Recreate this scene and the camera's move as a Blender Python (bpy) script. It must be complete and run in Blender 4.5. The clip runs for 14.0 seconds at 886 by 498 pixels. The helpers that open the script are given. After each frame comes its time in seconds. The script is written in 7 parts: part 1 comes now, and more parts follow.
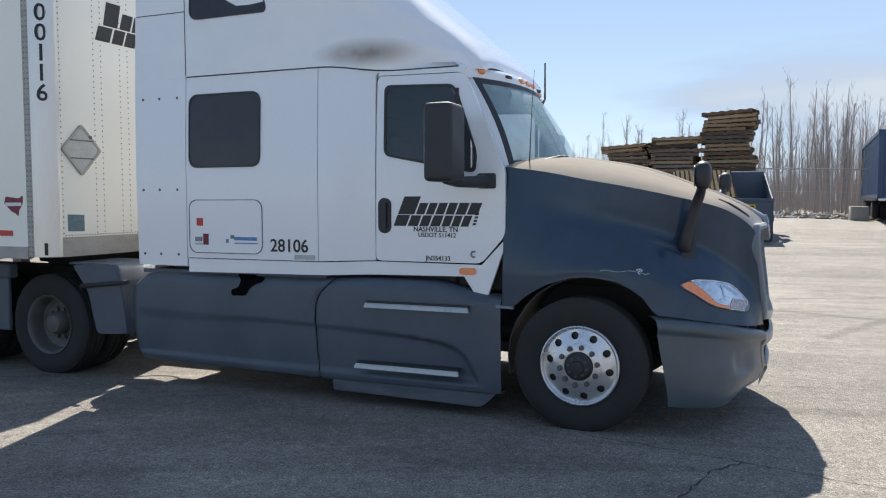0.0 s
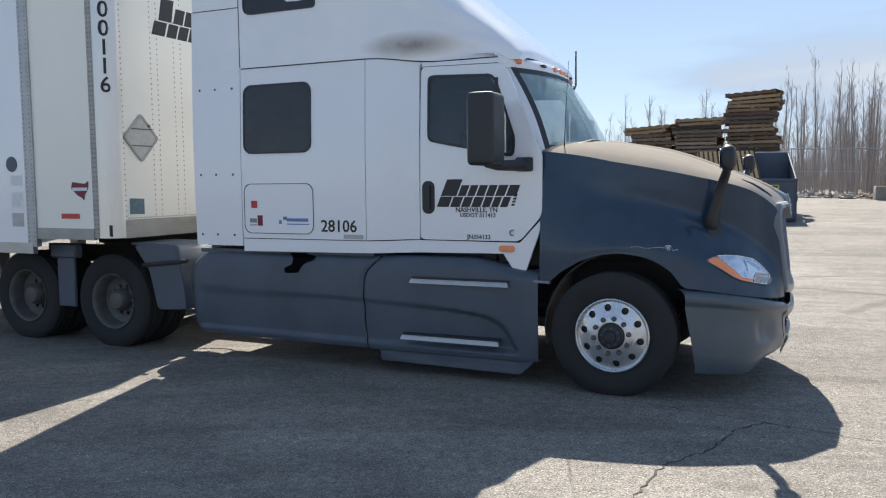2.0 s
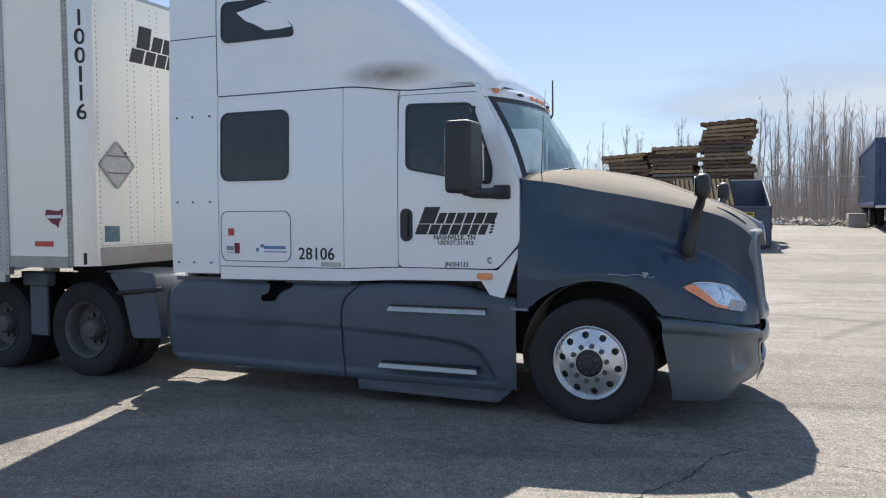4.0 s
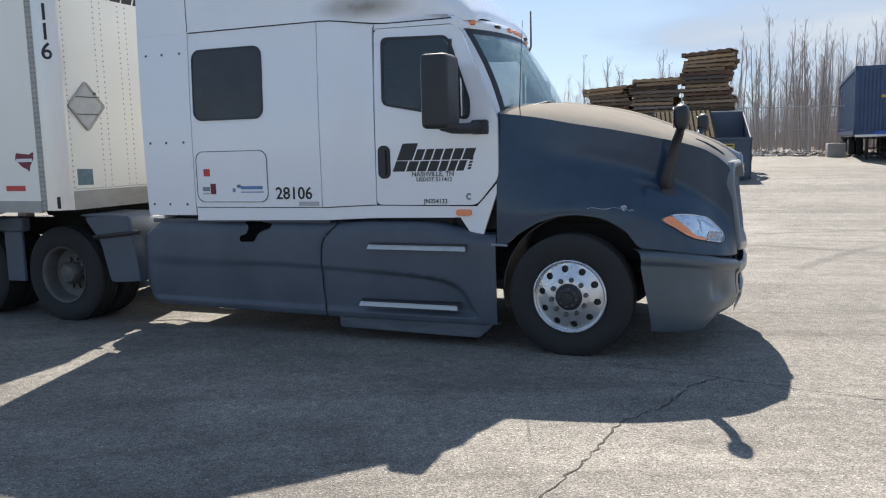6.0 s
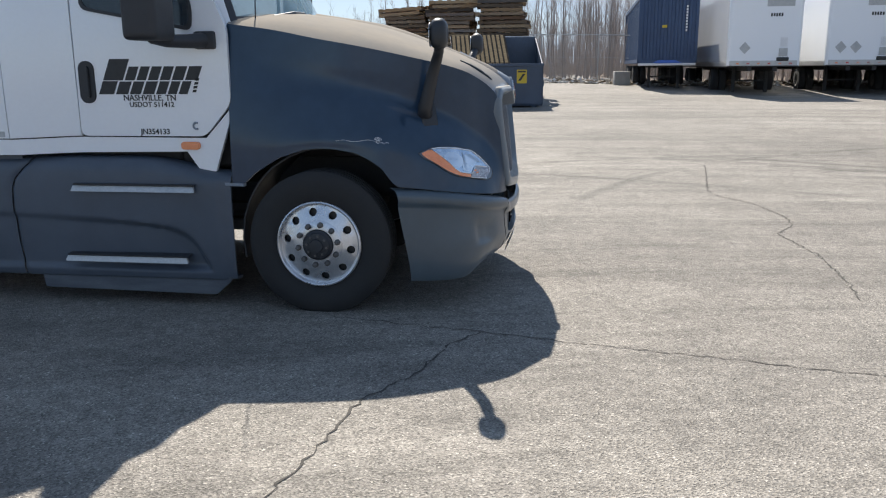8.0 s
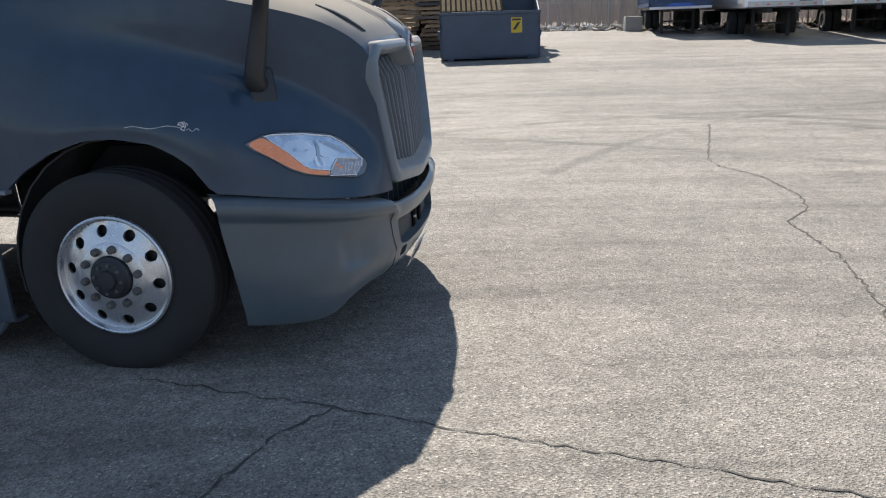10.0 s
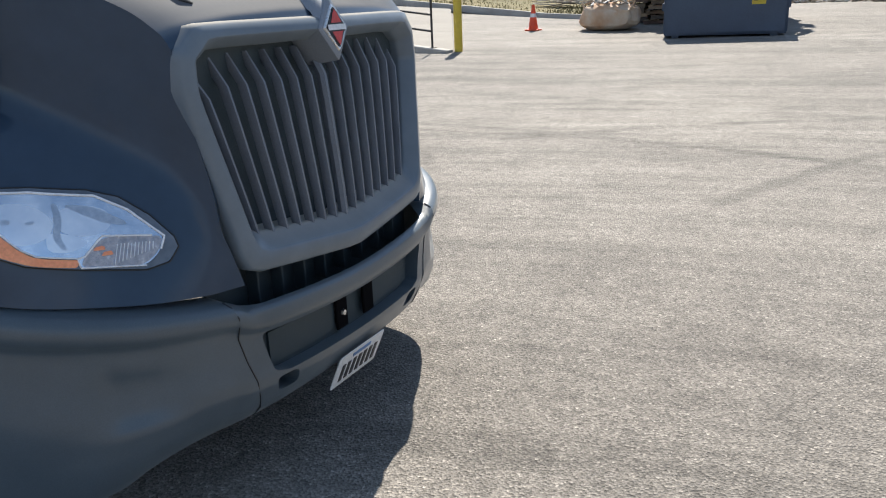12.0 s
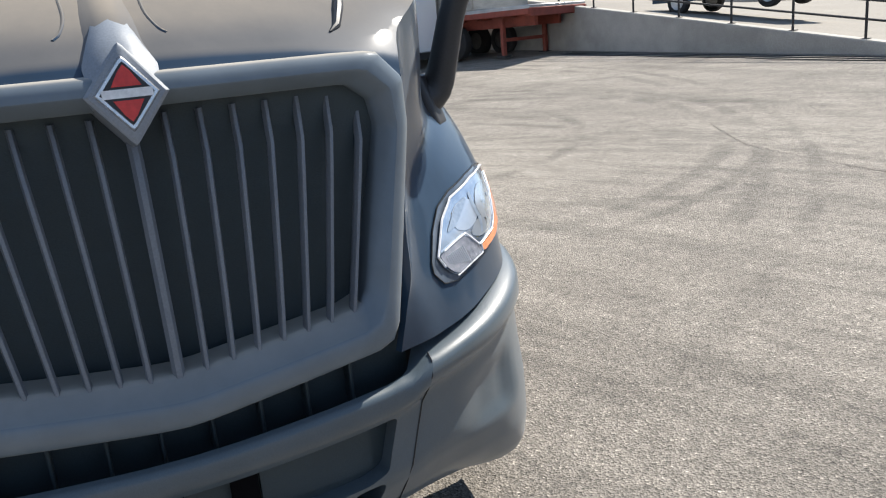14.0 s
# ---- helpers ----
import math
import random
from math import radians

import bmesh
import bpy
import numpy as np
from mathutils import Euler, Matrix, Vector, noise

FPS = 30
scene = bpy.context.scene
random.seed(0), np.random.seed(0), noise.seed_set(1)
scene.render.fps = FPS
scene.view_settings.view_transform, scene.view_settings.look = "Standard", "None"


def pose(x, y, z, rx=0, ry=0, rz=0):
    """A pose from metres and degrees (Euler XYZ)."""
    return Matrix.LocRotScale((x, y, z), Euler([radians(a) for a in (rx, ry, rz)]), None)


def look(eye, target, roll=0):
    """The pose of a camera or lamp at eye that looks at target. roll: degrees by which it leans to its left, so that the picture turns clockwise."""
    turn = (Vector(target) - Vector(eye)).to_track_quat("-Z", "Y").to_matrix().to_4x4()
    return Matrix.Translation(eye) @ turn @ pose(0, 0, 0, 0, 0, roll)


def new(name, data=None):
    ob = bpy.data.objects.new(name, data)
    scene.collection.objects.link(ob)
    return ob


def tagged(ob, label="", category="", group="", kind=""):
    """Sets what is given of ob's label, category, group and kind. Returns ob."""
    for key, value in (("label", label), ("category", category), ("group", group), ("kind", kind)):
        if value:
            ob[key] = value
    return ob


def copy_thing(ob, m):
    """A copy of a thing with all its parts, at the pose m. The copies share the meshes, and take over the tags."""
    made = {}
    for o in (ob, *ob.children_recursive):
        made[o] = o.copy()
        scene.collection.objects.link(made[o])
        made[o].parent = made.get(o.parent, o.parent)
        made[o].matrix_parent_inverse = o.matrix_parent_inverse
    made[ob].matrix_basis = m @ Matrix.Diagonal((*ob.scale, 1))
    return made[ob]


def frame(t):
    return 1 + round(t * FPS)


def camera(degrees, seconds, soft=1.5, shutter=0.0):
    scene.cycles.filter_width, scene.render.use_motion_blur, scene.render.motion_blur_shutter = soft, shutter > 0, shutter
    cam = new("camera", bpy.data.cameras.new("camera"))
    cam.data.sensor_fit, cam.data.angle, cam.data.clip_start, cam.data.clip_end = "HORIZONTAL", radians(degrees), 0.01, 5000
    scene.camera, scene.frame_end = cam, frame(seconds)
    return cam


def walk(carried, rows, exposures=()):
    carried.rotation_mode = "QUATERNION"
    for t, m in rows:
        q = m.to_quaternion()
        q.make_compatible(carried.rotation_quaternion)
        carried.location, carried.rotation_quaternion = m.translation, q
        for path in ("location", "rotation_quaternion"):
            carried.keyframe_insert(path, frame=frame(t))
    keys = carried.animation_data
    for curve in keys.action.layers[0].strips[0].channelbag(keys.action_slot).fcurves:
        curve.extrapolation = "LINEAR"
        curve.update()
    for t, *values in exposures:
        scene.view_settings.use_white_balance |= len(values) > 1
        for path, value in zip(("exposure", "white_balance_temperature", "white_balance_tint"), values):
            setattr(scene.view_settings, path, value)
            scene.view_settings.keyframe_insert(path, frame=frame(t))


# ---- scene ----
cam = camera(58.0, 14.0, 1.15)
PATH = [
    (0, (1.343, -7.025, 1.726), (0.571, -5.183, 1.604), -0.1),
    (0.5, (1.371, -7.237, 1.727), (0.619, -5.388, 1.594), -0.1),
    (1, (1.381, -7.386, 1.74), (0.602, -5.55, 1.586), -0.4),
    (1.5, (1.391, -7.501, 1.724), (0.578, -5.682, 1.559), -0.5),
    (2, (1.371, -7.535, 1.727), (0.553, -5.717, 1.562), -0.5),
    (2.5, (1.375, -7.529, 1.736), (0.564, -5.707, 1.589), -0.2),
    (3, (1.377, -7.542, 1.742), (0.583, -5.71, 1.628), -0.1),
    (3.2, (1.383, -7.535, 1.731), (0.593, -5.7, 1.635), -0.2),
    (5.3, (1.378, -7.516, 1.731), (0.634, -5.666, 1.572), -1.0),
    (5.5, (1.396, -7.504, 1.752), (0.65, -5.658, 1.559), -1.5),
    (6, (1.397, -7.489, 1.722), (0.668, -5.644, 1.468), -1.5),
    (6.5, (1.424, -7.384, 1.713), (0.741, -5.53, 1.4), -1.3),
    (7, (1.492, -7.188, 1.704), (0.888, -5.316, 1.344), -1.3),
    (7.5, (1.562, -6.897, 1.689), (1.091, -4.997, 1.28), -0.5),
    (8, (1.608, -6.453, 1.69), (1.337, -4.522, 1.245), -0.4),
    (8.3, (1.712, -6.22, 1.677), (1.533, -4.28, 1.222), -0.6),
    (8.5, (1.816, -6.01, 1.684), (1.676, -4.071, 1.215), -0.2),
    (8.7, (1.867, -5.819, 1.685), (1.741, -3.884, 1.195), 0.7),
    (10.8, (2.532, -3.665, 1.605), (1.989, -1.828, 1.03), -2.9),
    (11, (2.62, -3.407, 1.592), (2.015, -1.592, 1.01), -2.4),
    (11.5, (2.687, -2.857, 1.574), (1.952, -1.102, 0.957), -0.9),
    (12, (2.836, -2.271, 1.584), (1.949, -0.581, 0.986), -2.3),
    (12.5, (2.951, -1.76, 1.599), (1.84, -0.202, 1.019), -1.8),
    (13, (3.009, -1.183, 1.592), (1.764, 0.263, 0.992), -2.8),
    (13.5, (3.069, -0.642, 1.589), (1.564, 0.55, 1.028), -4.3),
    (14, (3.056, -0.158, 1.57), (1.309, 0.664, 1.05), -5.2),
]
walk(cam, [(t, look(eye, target, roll)) for t, eye, target, roll in PATH], ((0.0, 0.80), (6.0, 0.79), (8.5, 0.70), (11.0, 0.75), (12.0, 0.75), (13.0, 0.72), (13.5, 0.62), (14.0, 0.71)))

# ---- world, sun, exposure ----
SUN = Vector((-0.256, 0.875, 1.0)).normalized()
world = bpy.data.worlds.new("world")
scene.world = world
world.use_nodes = True
wn, wl = world.node_tree.nodes, world.node_tree.links
wn.clear()
sky = wn.new("ShaderNodeTexSky")
sky.sky_type = "NISHITA"
sky.sun_disc = False
sky.sun_elevation = math.asin(SUN.z)
sky.sun_rotation = math.atan2(SUN.x, SUN.y)
sky.air_density, sky.dust_density, sky.ozone_density = 0.8, 0.03, 1.7
geo = wn.new("ShaderNodeTexCoord")
mapp = wn.new("ShaderNodeMapping")
mapp.inputs["Scale"].default_value = (1.6, 1.6, 9.0)
cloud = wn.new("ShaderNodeTexNoise")
cloud.inputs["Scale"].default_value = 1.5
cloud.inputs["Detail"].default_value = 7
cloud.inputs["Roughness"].default_value = 0.52
ramp = wn.new("ShaderNodeValToRGB")
ramp.color_ramp.elements[0].position, ramp.color_ramp.elements[1].position = 0.57, 0.80
ramp.color_ramp.elements[0].color = (0.45, 0.45, 0.45, 1)
mixc = wn.new("ShaderNodeMixRGB")
mixc.inputs["Color2"].default_value = (2.5, 3.5, 5.1, 1)
bg = wn.new("ShaderNodeBackground")
bg.inputs["Strength"].default_value = 0.089
wout = wn.new("ShaderNodeOutputWorld")
wl.new(geo.outputs["Generated"], mapp.inputs["Vector"])
wl.new(mapp.outputs["Vector"], cloud.inputs["Vector"])
sepd = wn.new("ShaderNodeSeparateXYZ")
wl.new(geo.outputs["Generated"], sepd.inputs["Vector"])
low = wn.new("ShaderNodeMapRange")
low.inputs["From Min"].default_value, low.inputs["From Max"].default_value = 0.20, 0.10
wl.new(sepd.outputs["Z"], low.inputs["Value"])
turned = wn.new("ShaderNodeMapRange")
turned.inputs["From Min"].default_value, turned.inputs["From Max"].default_value = -0.22, 0.05
turned.inputs["To Max"].default_value = 0.34
wl.new(sepd.outputs["X"], turned.inputs["Value"])
bank = wn.new("ShaderNodeMath")
bank.operation = "MULTIPLY"
wl.new(low.outputs["Result"], bank.inputs[0])
wl.new(turned.outputs["Result"], bank.inputs[1])
both_c = wn.new("ShaderNodeMath")
both_c.operation = "ADD"
wl.new(cloud.outputs["Fac"], both_c.inputs[0])
wl.new(bank.outputs["Value"], both_c.inputs[1])
wl.new(both_c.outputs["Value"], ramp.inputs["Fac"])
wl.new(ramp.outputs["Color"], mixc.inputs["Fac"])
wl.new(sky.outputs["Color"], mixc.inputs["Color1"])
white = wn.new("ShaderNodeMapRange")
white.inputs["From Min"].default_value, white.inputs["From Max"].default_value = 0.58, 0.95
white.inputs["To Max"].default_value = 0.85
wl.new(both_c.outputs["Value"], white.inputs["Value"])
bright = wn.new("ShaderNodeMixRGB")
bright.inputs["Color2"].default_value = (5.0, 5.3, 5.6, 1)
haze = wn.new("ShaderNodeMapRange")
haze.inputs["From Min"].default_value, haze.inputs["From Max"].default_value = 0.42, 0.03
haze.inputs["To Max"].default_value = 0.38
wl.new(sepd.outputs["Z"], haze.inputs["Value"])
toward = wn.new("ShaderNodeMapRange")
toward.inputs["From Min"].default_value, toward.inputs["From Max"].default_value = 0.1, 0.8
wl.new(sepd.outputs["Y"], toward.inputs["Value"])
hazy = wn.new("ShaderNodeMath")
hazy.operation = "MULTIPLY"
wl.new(haze.outputs["Result"], hazy.inputs[0])
wl.new(toward.outputs["Result"], hazy.inputs[1])
pale = wn.new("ShaderNodeMath")
pale.operation = "MAXIMUM"
wl.new(hazy.outputs["Value"], pale.inputs[0])
wl.new(white.outputs["Result"], pale.inputs[1])
wl.new(pale.outputs["Value"], bright.inputs["Fac"])
wl.new(mixc.outputs["Color"], bright.inputs["Color1"])
wl.new(bright.outputs["Color"], bg.inputs["Color"])
wl.new(bg.outputs["Background"], wout.inputs["Surface"])

sun_data = bpy.data.lights.new("sun", "SUN")
sun_data.energy, sun_data.angle, sun_data.color = 5.15, radians(0.55), (1.0, 0.94, 0.85)
sun = new("sun", sun_data)
sun.matrix_world = look(SUN * 60, (0, 0, 0))


# ---- materials ----
def base_material(name, rough=0.6, metal=0.0, coat=0.0, spec=0.5):
    m = bpy.data.materials.new(name)
    m.use_nodes = True
    b = m.node_tree.nodes["Principled BSDF"]
    b.inputs["Roughness"].default_value = rough
    b.inputs["Metallic"].default_value = metal
    b.inputs["Specular IOR Level"].default_value = spec
    b.inputs["Coat Weight"].default_value = coat
    b.inputs["Coat Roughness"].default_value = 0.06
    return m, m.node_tree.nodes, m.node_tree.links, b


def noise_node(n, l, scale, detail=4, rough=0.6, stretch=(1, 1, 1), coord="Object", turn=(0, 0, 0)):
    tc = n.new("ShaderNodeTexCoord")
    mp = n.new("ShaderNodeMapping")
    mp.inputs["Scale"].default_value = stretch
    mp.inputs["Rotation"].default_value = turn
    t = n.new("ShaderNodeTexNoise")
    t.inputs["Scale"].default_value, t.inputs["Detail"].default_value, t.inputs["Roughness"].default_value = scale, detail, rough
    l.new(tc.outputs[coord], mp.inputs["Vector"])
    l.new(mp.outputs["Vector"], t.inputs["Vector"])
    return t


def ramp_node(n, l, src, stops):
    r = n.new("ShaderNodeValToRGB")
    e = r.color_ramp.elements
    while len(e) < len(stops):
        e.new(0.5)
    for el, (p, c) in zip(e, stops):
        el.position = p
        el.color = (*c, 1) if len(c) == 3 else c
    l.new(src, r.inputs["Fac"])
    return r


def grey(v):
    return (v, v, v)


def mix_node(n, l, fac, a, b, mode="MIX"):
    m = n.new("ShaderNodeMixRGB")
    m.blend_type = mode
    for key, v in (("Fac", fac), ("Color1", a), ("Color2", b)):
        if isinstance(v, (int, float)):
            m.inputs[key].default_value = v
        elif isinstance(v, tuple):
            m.inputs[key].default_value = (*v, 1) if len(v) == 3 else v
        else:
            l.new(v, m.inputs[key])
    return m


def bump_node(n, l, src, bsdf, strength=0.2, dist=0.01, prev=None):
    b = n.new("ShaderNodeBump")
    b.inputs["Strength"].default_value, b.inputs["Distance"].default_value = strength, dist
    l.new(src, b.inputs["Height"])
    if prev:
        l.new(prev.outputs["Normal"], b.inputs["Normal"])
    l.new(b.outputs["Normal"], bsdf.inputs["Normal"])
    return b


def worn(name, a, b, rough=0.6, metal=0.0, scale=3.0, fine=60.0, coat=0.0, bump=0.05, rvar=0.1, spec=0.5, stretch=(1, 1, 1), coord="Object", dist=0.004, speck=1.0):
    """Two tones at a broad and a fine scale, with varied gloss and fine relief."""
    m, n, l, p = base_material(name, rough, metal, coat, spec)
    big = noise_node(n, l, scale, 5, 0.6, stretch, coord)
    small = noise_node(n, l, fine, 3, 0.6, stretch, coord)
    r = ramp_node(n, l, big.outputs["Fac"], ((0.32, a), (0.68, b)))
    g = ramp_node(n, l, small.outputs["Fac"], ((0.3, grey(1 - 0.14 * speck)), (0.7, grey(1 + 0.08 * speck))))
    c = mix_node(n, l, 1.0, r.outputs["Color"], g.outputs["Color"], "MULTIPLY")
    l.new(c.outputs["Color"], p.inputs["Base Color"])
    rr = ramp_node(n, l, big.outputs["Fac"], ((0.3, grey(max(0.02, rough - rvar))), (0.7, grey(min(1, rough + rvar)))))
    l.new(rr.outputs["Color"], p.inputs["Roughness"])
    if bump:
        bump_node(n, l, small.outputs["Fac"], p, bump, dist)
    return m


def asphalt_material():
    m, n, l, p = base_material("asphalt", 0.8, 0, 0, 0.4)
    broad = noise_node(n, l, 0.16, 6, 0.65)
    streak = noise_node(n, l, 0.9, 5, 0.65, (0.10, 1.0, 1.0), "Object", (0, 0, 0.35))
    # scrub marks of turning wheels: streaks that run round a centre in the yard
    ac = n.new("ShaderNodeTexCoord")
    away = n.new("ShaderNodeVectorMath")
    away.operation = "SUBTRACT"
    away.inputs[1].default_value = (6.0, -16.0, 0)
    l.new(ac.outputs["Object"], away.inputs[0])
    flat = n.new("ShaderNodeSeparateXYZ")
    l.new(away.outputs["Vector"], flat.inputs["Vector"])
    rad = n.new("ShaderNodeVectorMath")
    rad.operation = "LENGTH"
    l.new(away.outputs["Vector"], rad.inputs[0])
    ang = n.new("ShaderNodeMath")
    ang.operation = "ARCTAN2"
    l.new(flat.outputs["Y"], ang.inputs[0])
    l.new(flat.outputs["X"], ang.inputs[1])
    polar = n.new("ShaderNodeCombineXYZ")
    l.new(rad.outputs["Value"], polar.inputs["X"])
    l.new(ang.outputs["Value"], polar.inputs["Y"])
    arc = n.new("ShaderNodeTexNoise")
    arc.inputs["Scale"].default_value, arc.inputs["Detail"].default_value, arc.inputs["Roughness"].default_value = 2.4, 5, 0.68
    l.new(polar.outputs["Vector"], arc.inputs["Vector"])
    arc.inputs["Distortion"].default_value = 0.35
    tc = n.new("ShaderNodeTexCoord")
    grit = noise_node(n, l, 70, 3, 0.75)
    patch = noise_node(n, l, 1.7, 5, 0.7)
    chips = n.new("ShaderNodeTexVoronoi")
    chips.inputs["Scale"].default_value = 105
    l.new(tc.outputs["Object"], chips.inputs["Vector"])
    a = ramp_node(n, l, broad.outputs["Fac"], ((0.3, (0.188, 0.169, 0.146)), (0.52, (0.247, 0.224, 0.194)), (0.72, (0.311, 0.284, 0.246))))
    s = ramp_node(n, l, streak.outputs["Fac"], ((0.34, grey(0.72)), (0.5, grey(1.0)), (0.7, grey(1.22))))
    c = mix_node(n, l, 0.7, a.outputs["Color"], s.outputs["Color"], "MULTIPLY")
    w = ramp_node(n, l, arc.outputs["Fac"], ((0.36, grey(0.66)), (0.46, grey(0.97)), (0.54, grey(1.0)), (0.66, grey(1.3))))
    c = mix_node(n, l, 0.6, c.outputs["Color"], w.outputs["Color"], "MULTIPLY")
    q = ramp_node(n, l, patch.outputs["Fac"], ((0.32, grey(0.78)), (0.5, grey(1.0)), (0.7, grey(1.15))))
    c = mix_node(n, l, 0.8, c.outputs["Color"], q.outputs["Color"], "MULTIPLY")
    clump = noise_node(n, l, 11, 7, 0.75)
    k = ramp_node(n, l, clump.outputs["Fac"], ((0.36, grey(0.74)), (0.5, grey(1.0)), (0.64, grey(1.2))))
    c = mix_node(n, l, 0.85, c.outputs["Color"], k.outputs["Color"], "MULTIPLY")
    cell = ramp_node(n, l, chips.outputs["Color"], ((0.08, grey(0.42)), (0.5, grey(0.97)), (0.85, grey(1.35)), (0.95, grey(2.3))))
    c2 = mix_node(n, l, 0.85, c.outputs["Color"], cell.outputs["Color"], "MULTIPLY")
    g = ramp_node(n, l, grit.outputs["Fac"], ((0.28, grey(0.6)), (0.72, grey(1.3))))
    c3 = mix_node(n, l, 0.8, c2.outputs["Color"], g.outputs["Color"], "MULTIPLY")
    # dark tyre marks that swing across the yard, broken up by wear
    wear = noise_node(n, l, 0.55, 4, 0.6)
    worn_off = n.new("ShaderNodeMapRange")
    worn_off.inputs["From Min"].default_value, worn_off.inputs["From Max"].default_value = 0.42, 0.60
    l.new(wear.outputs["Fac"], worn_off.inputs["Value"])
    place = n.new("ShaderNodeSeparateXYZ")
    l.new(tc.outputs["Object"], place.inputs["Vector"])
    beyond = n.new("ShaderNodeMapRange")
    beyond.inputs["From Min"].default_value, beyond.inputs["From Max"].default_value = 1.5, 4.5
    l.new(place.outputs["Y"], beyond.inputs["Value"])
    total = None
    for cx, cy, rr, half in ((-9.2, 2.0, 7.2, 0.16), (-9.2, 2.0, 7.62, 0.12), (-9.4, 2.4, 5.2, 0.14), (1.0, -2.0, 10.6, 0.13), (1.0, -2.0, 11.1, 0.16), (2.5, -6.5, 13.4, 0.12), (-14.0, -4.0, 15.2, 0.15), (-14.0, -4.0, 15.7, 0.12), (7.0, -3.0, 12.0, 0.14), (-4.0, -12.0, 19.0, 0.14), (-4.0, -12.0, 21.6, 0.18), (11.0, 1.0, 9.5, 0.13)):
        off = n.new("ShaderNodeVectorMath")
        off.operation = "DISTANCE"
        off.inputs[1].default_value = (cx, cy, 0)
        l.new(tc.outputs["Object"], off.inputs[0])
        gap = n.new("ShaderNodeMath")
        gap.operation = "SUBTRACT"
        gap.inputs[1].default_value = rr
        l.new(off.outputs["Value"], gap.inputs[0])
        size = n.new("ShaderNodeMath")
        size.operation = "ABSOLUTE"
        l.new(gap.outputs["Value"], size.inputs[0])
        near = n.new("ShaderNodeMapRange")
        near.inputs["From Min"].default_value, near.inputs["From Max"].default_value = half, half * 0.35
        l.new(size.outputs["Value"], near.inputs["Value"])
        if total is None:
            total = near.outputs["Result"]
        else:
            most = n.new("ShaderNodeMath")
            most.operation = "MAXIMUM"
            l.new(total, most.inputs[0])
            l.new(near.outputs["Result"], most.inputs[1])
            total = most.outputs["Value"]
    for src in (worn_off.outputs["Result"], beyond.outputs["Result"]):
        times = n.new("ShaderNodeMath")
        times.operation = "MULTIPLY"
        l.new(total, times.inputs[0])
        l.new(src, times.inputs[1])
        total = times.outputs["Value"]
    c3 = mix_node(n, l, total, c3.outputs["Color"], mix_node(n, l, 1.0, c3.outputs["Color"], grey(0.66), "MULTIPLY").outputs["Color"])
    l.new(c3.outputs["Color"], p.inputs["Base Color"])
    b1 = bump_node(n, l, chips.outputs["Distance"], p, 0.8, 0.008)
    bump_node(n, l, grit.outputs["Fac"], p, 0.6, 0.008, b1)
    return m


def dusty_paint(name, paint, dust, rough=0.18, low=0.55, high=0.9, coat=1.0, coat_rough=0.06, haze=0.0):
    """Glossy dark paint with dry dust that settles on faces turned up."""
    m, n, l, p = base_material(name, rough, 0, coat, 0.06)
    p.inputs["Coat Roughness"].default_value = coat_rough
    # a thin film of dust that shows at a glancing view
    p.inputs["Sheen Weight"].default_value = haze
    p.inputs["Sheen Roughness"].default_value = 0.35
    p.inputs["Sheen Tint"].default_value = (0.9, 0.88, 0.84, 1)
    g = n.new("ShaderNodeNewGeometry")
    sep = n.new("ShaderNodeSeparateXYZ")
    l.new(g.outputs["Normal"], sep.inputs["Vector"])
    up = n.new("ShaderNodeMapRange")
    up.inputs["From Min"].default_value, up.inputs["From Max"].default_value = low, high
    l.new(sep.outputs["Z"], up.inputs["Value"])
    sp = noise_node(n, l, 5, 6, 0.65)
    r = ramp_node(n, l, sp.outputs["Fac"], ((0.25, grey(0.72)), (0.75, grey(1.0))))
    mul = n.new("ShaderNodeMath")
    mul.operation = "MULTIPLY"
    l.new(up.outputs["Result"], mul.inputs[0])
    l.new(r.outputs["Color"], mul.inputs[1])
    film = ramp_node(n, l, sp.outputs["Fac"], ((0.3, tuple(v * 0.9 for v in paint)), (0.75, tuple(v * 1.15 + 0.002 for v in paint))))
    c = mix_node(n, l, mul.outputs["Value"], film.outputs["Color"], dust)
    l.new(c.outputs["Color"], p.inputs["Base Color"])
    rr = n.new("ShaderNodeMapRange")
    rr.inputs["To Min"].default_value, rr.inputs["To Max"].default_value = rough, 1.0
    l.new(mul.outputs["Value"], rr.inputs["Value"])
    l.new(rr.outputs["Result"], p.inputs["Roughness"])
    cw = n.new("ShaderNodeMapRange")
    cw.inputs["From Max"].default_value = 0.25
    cw.inputs["To Min"].default_value, cw.inputs["To Max"].default_value = coat, 0.0
    l.new(mul.outputs["Value"], cw.inputs["Value"])
    l.new(cw.outputs["Result"], p.inputs["Coat Weight"])
    fine = noise_node(n, l, 240, 2)
    bump_node(n, l, fine.outputs["Fac"], p, 0.03, 0.002)
    return m


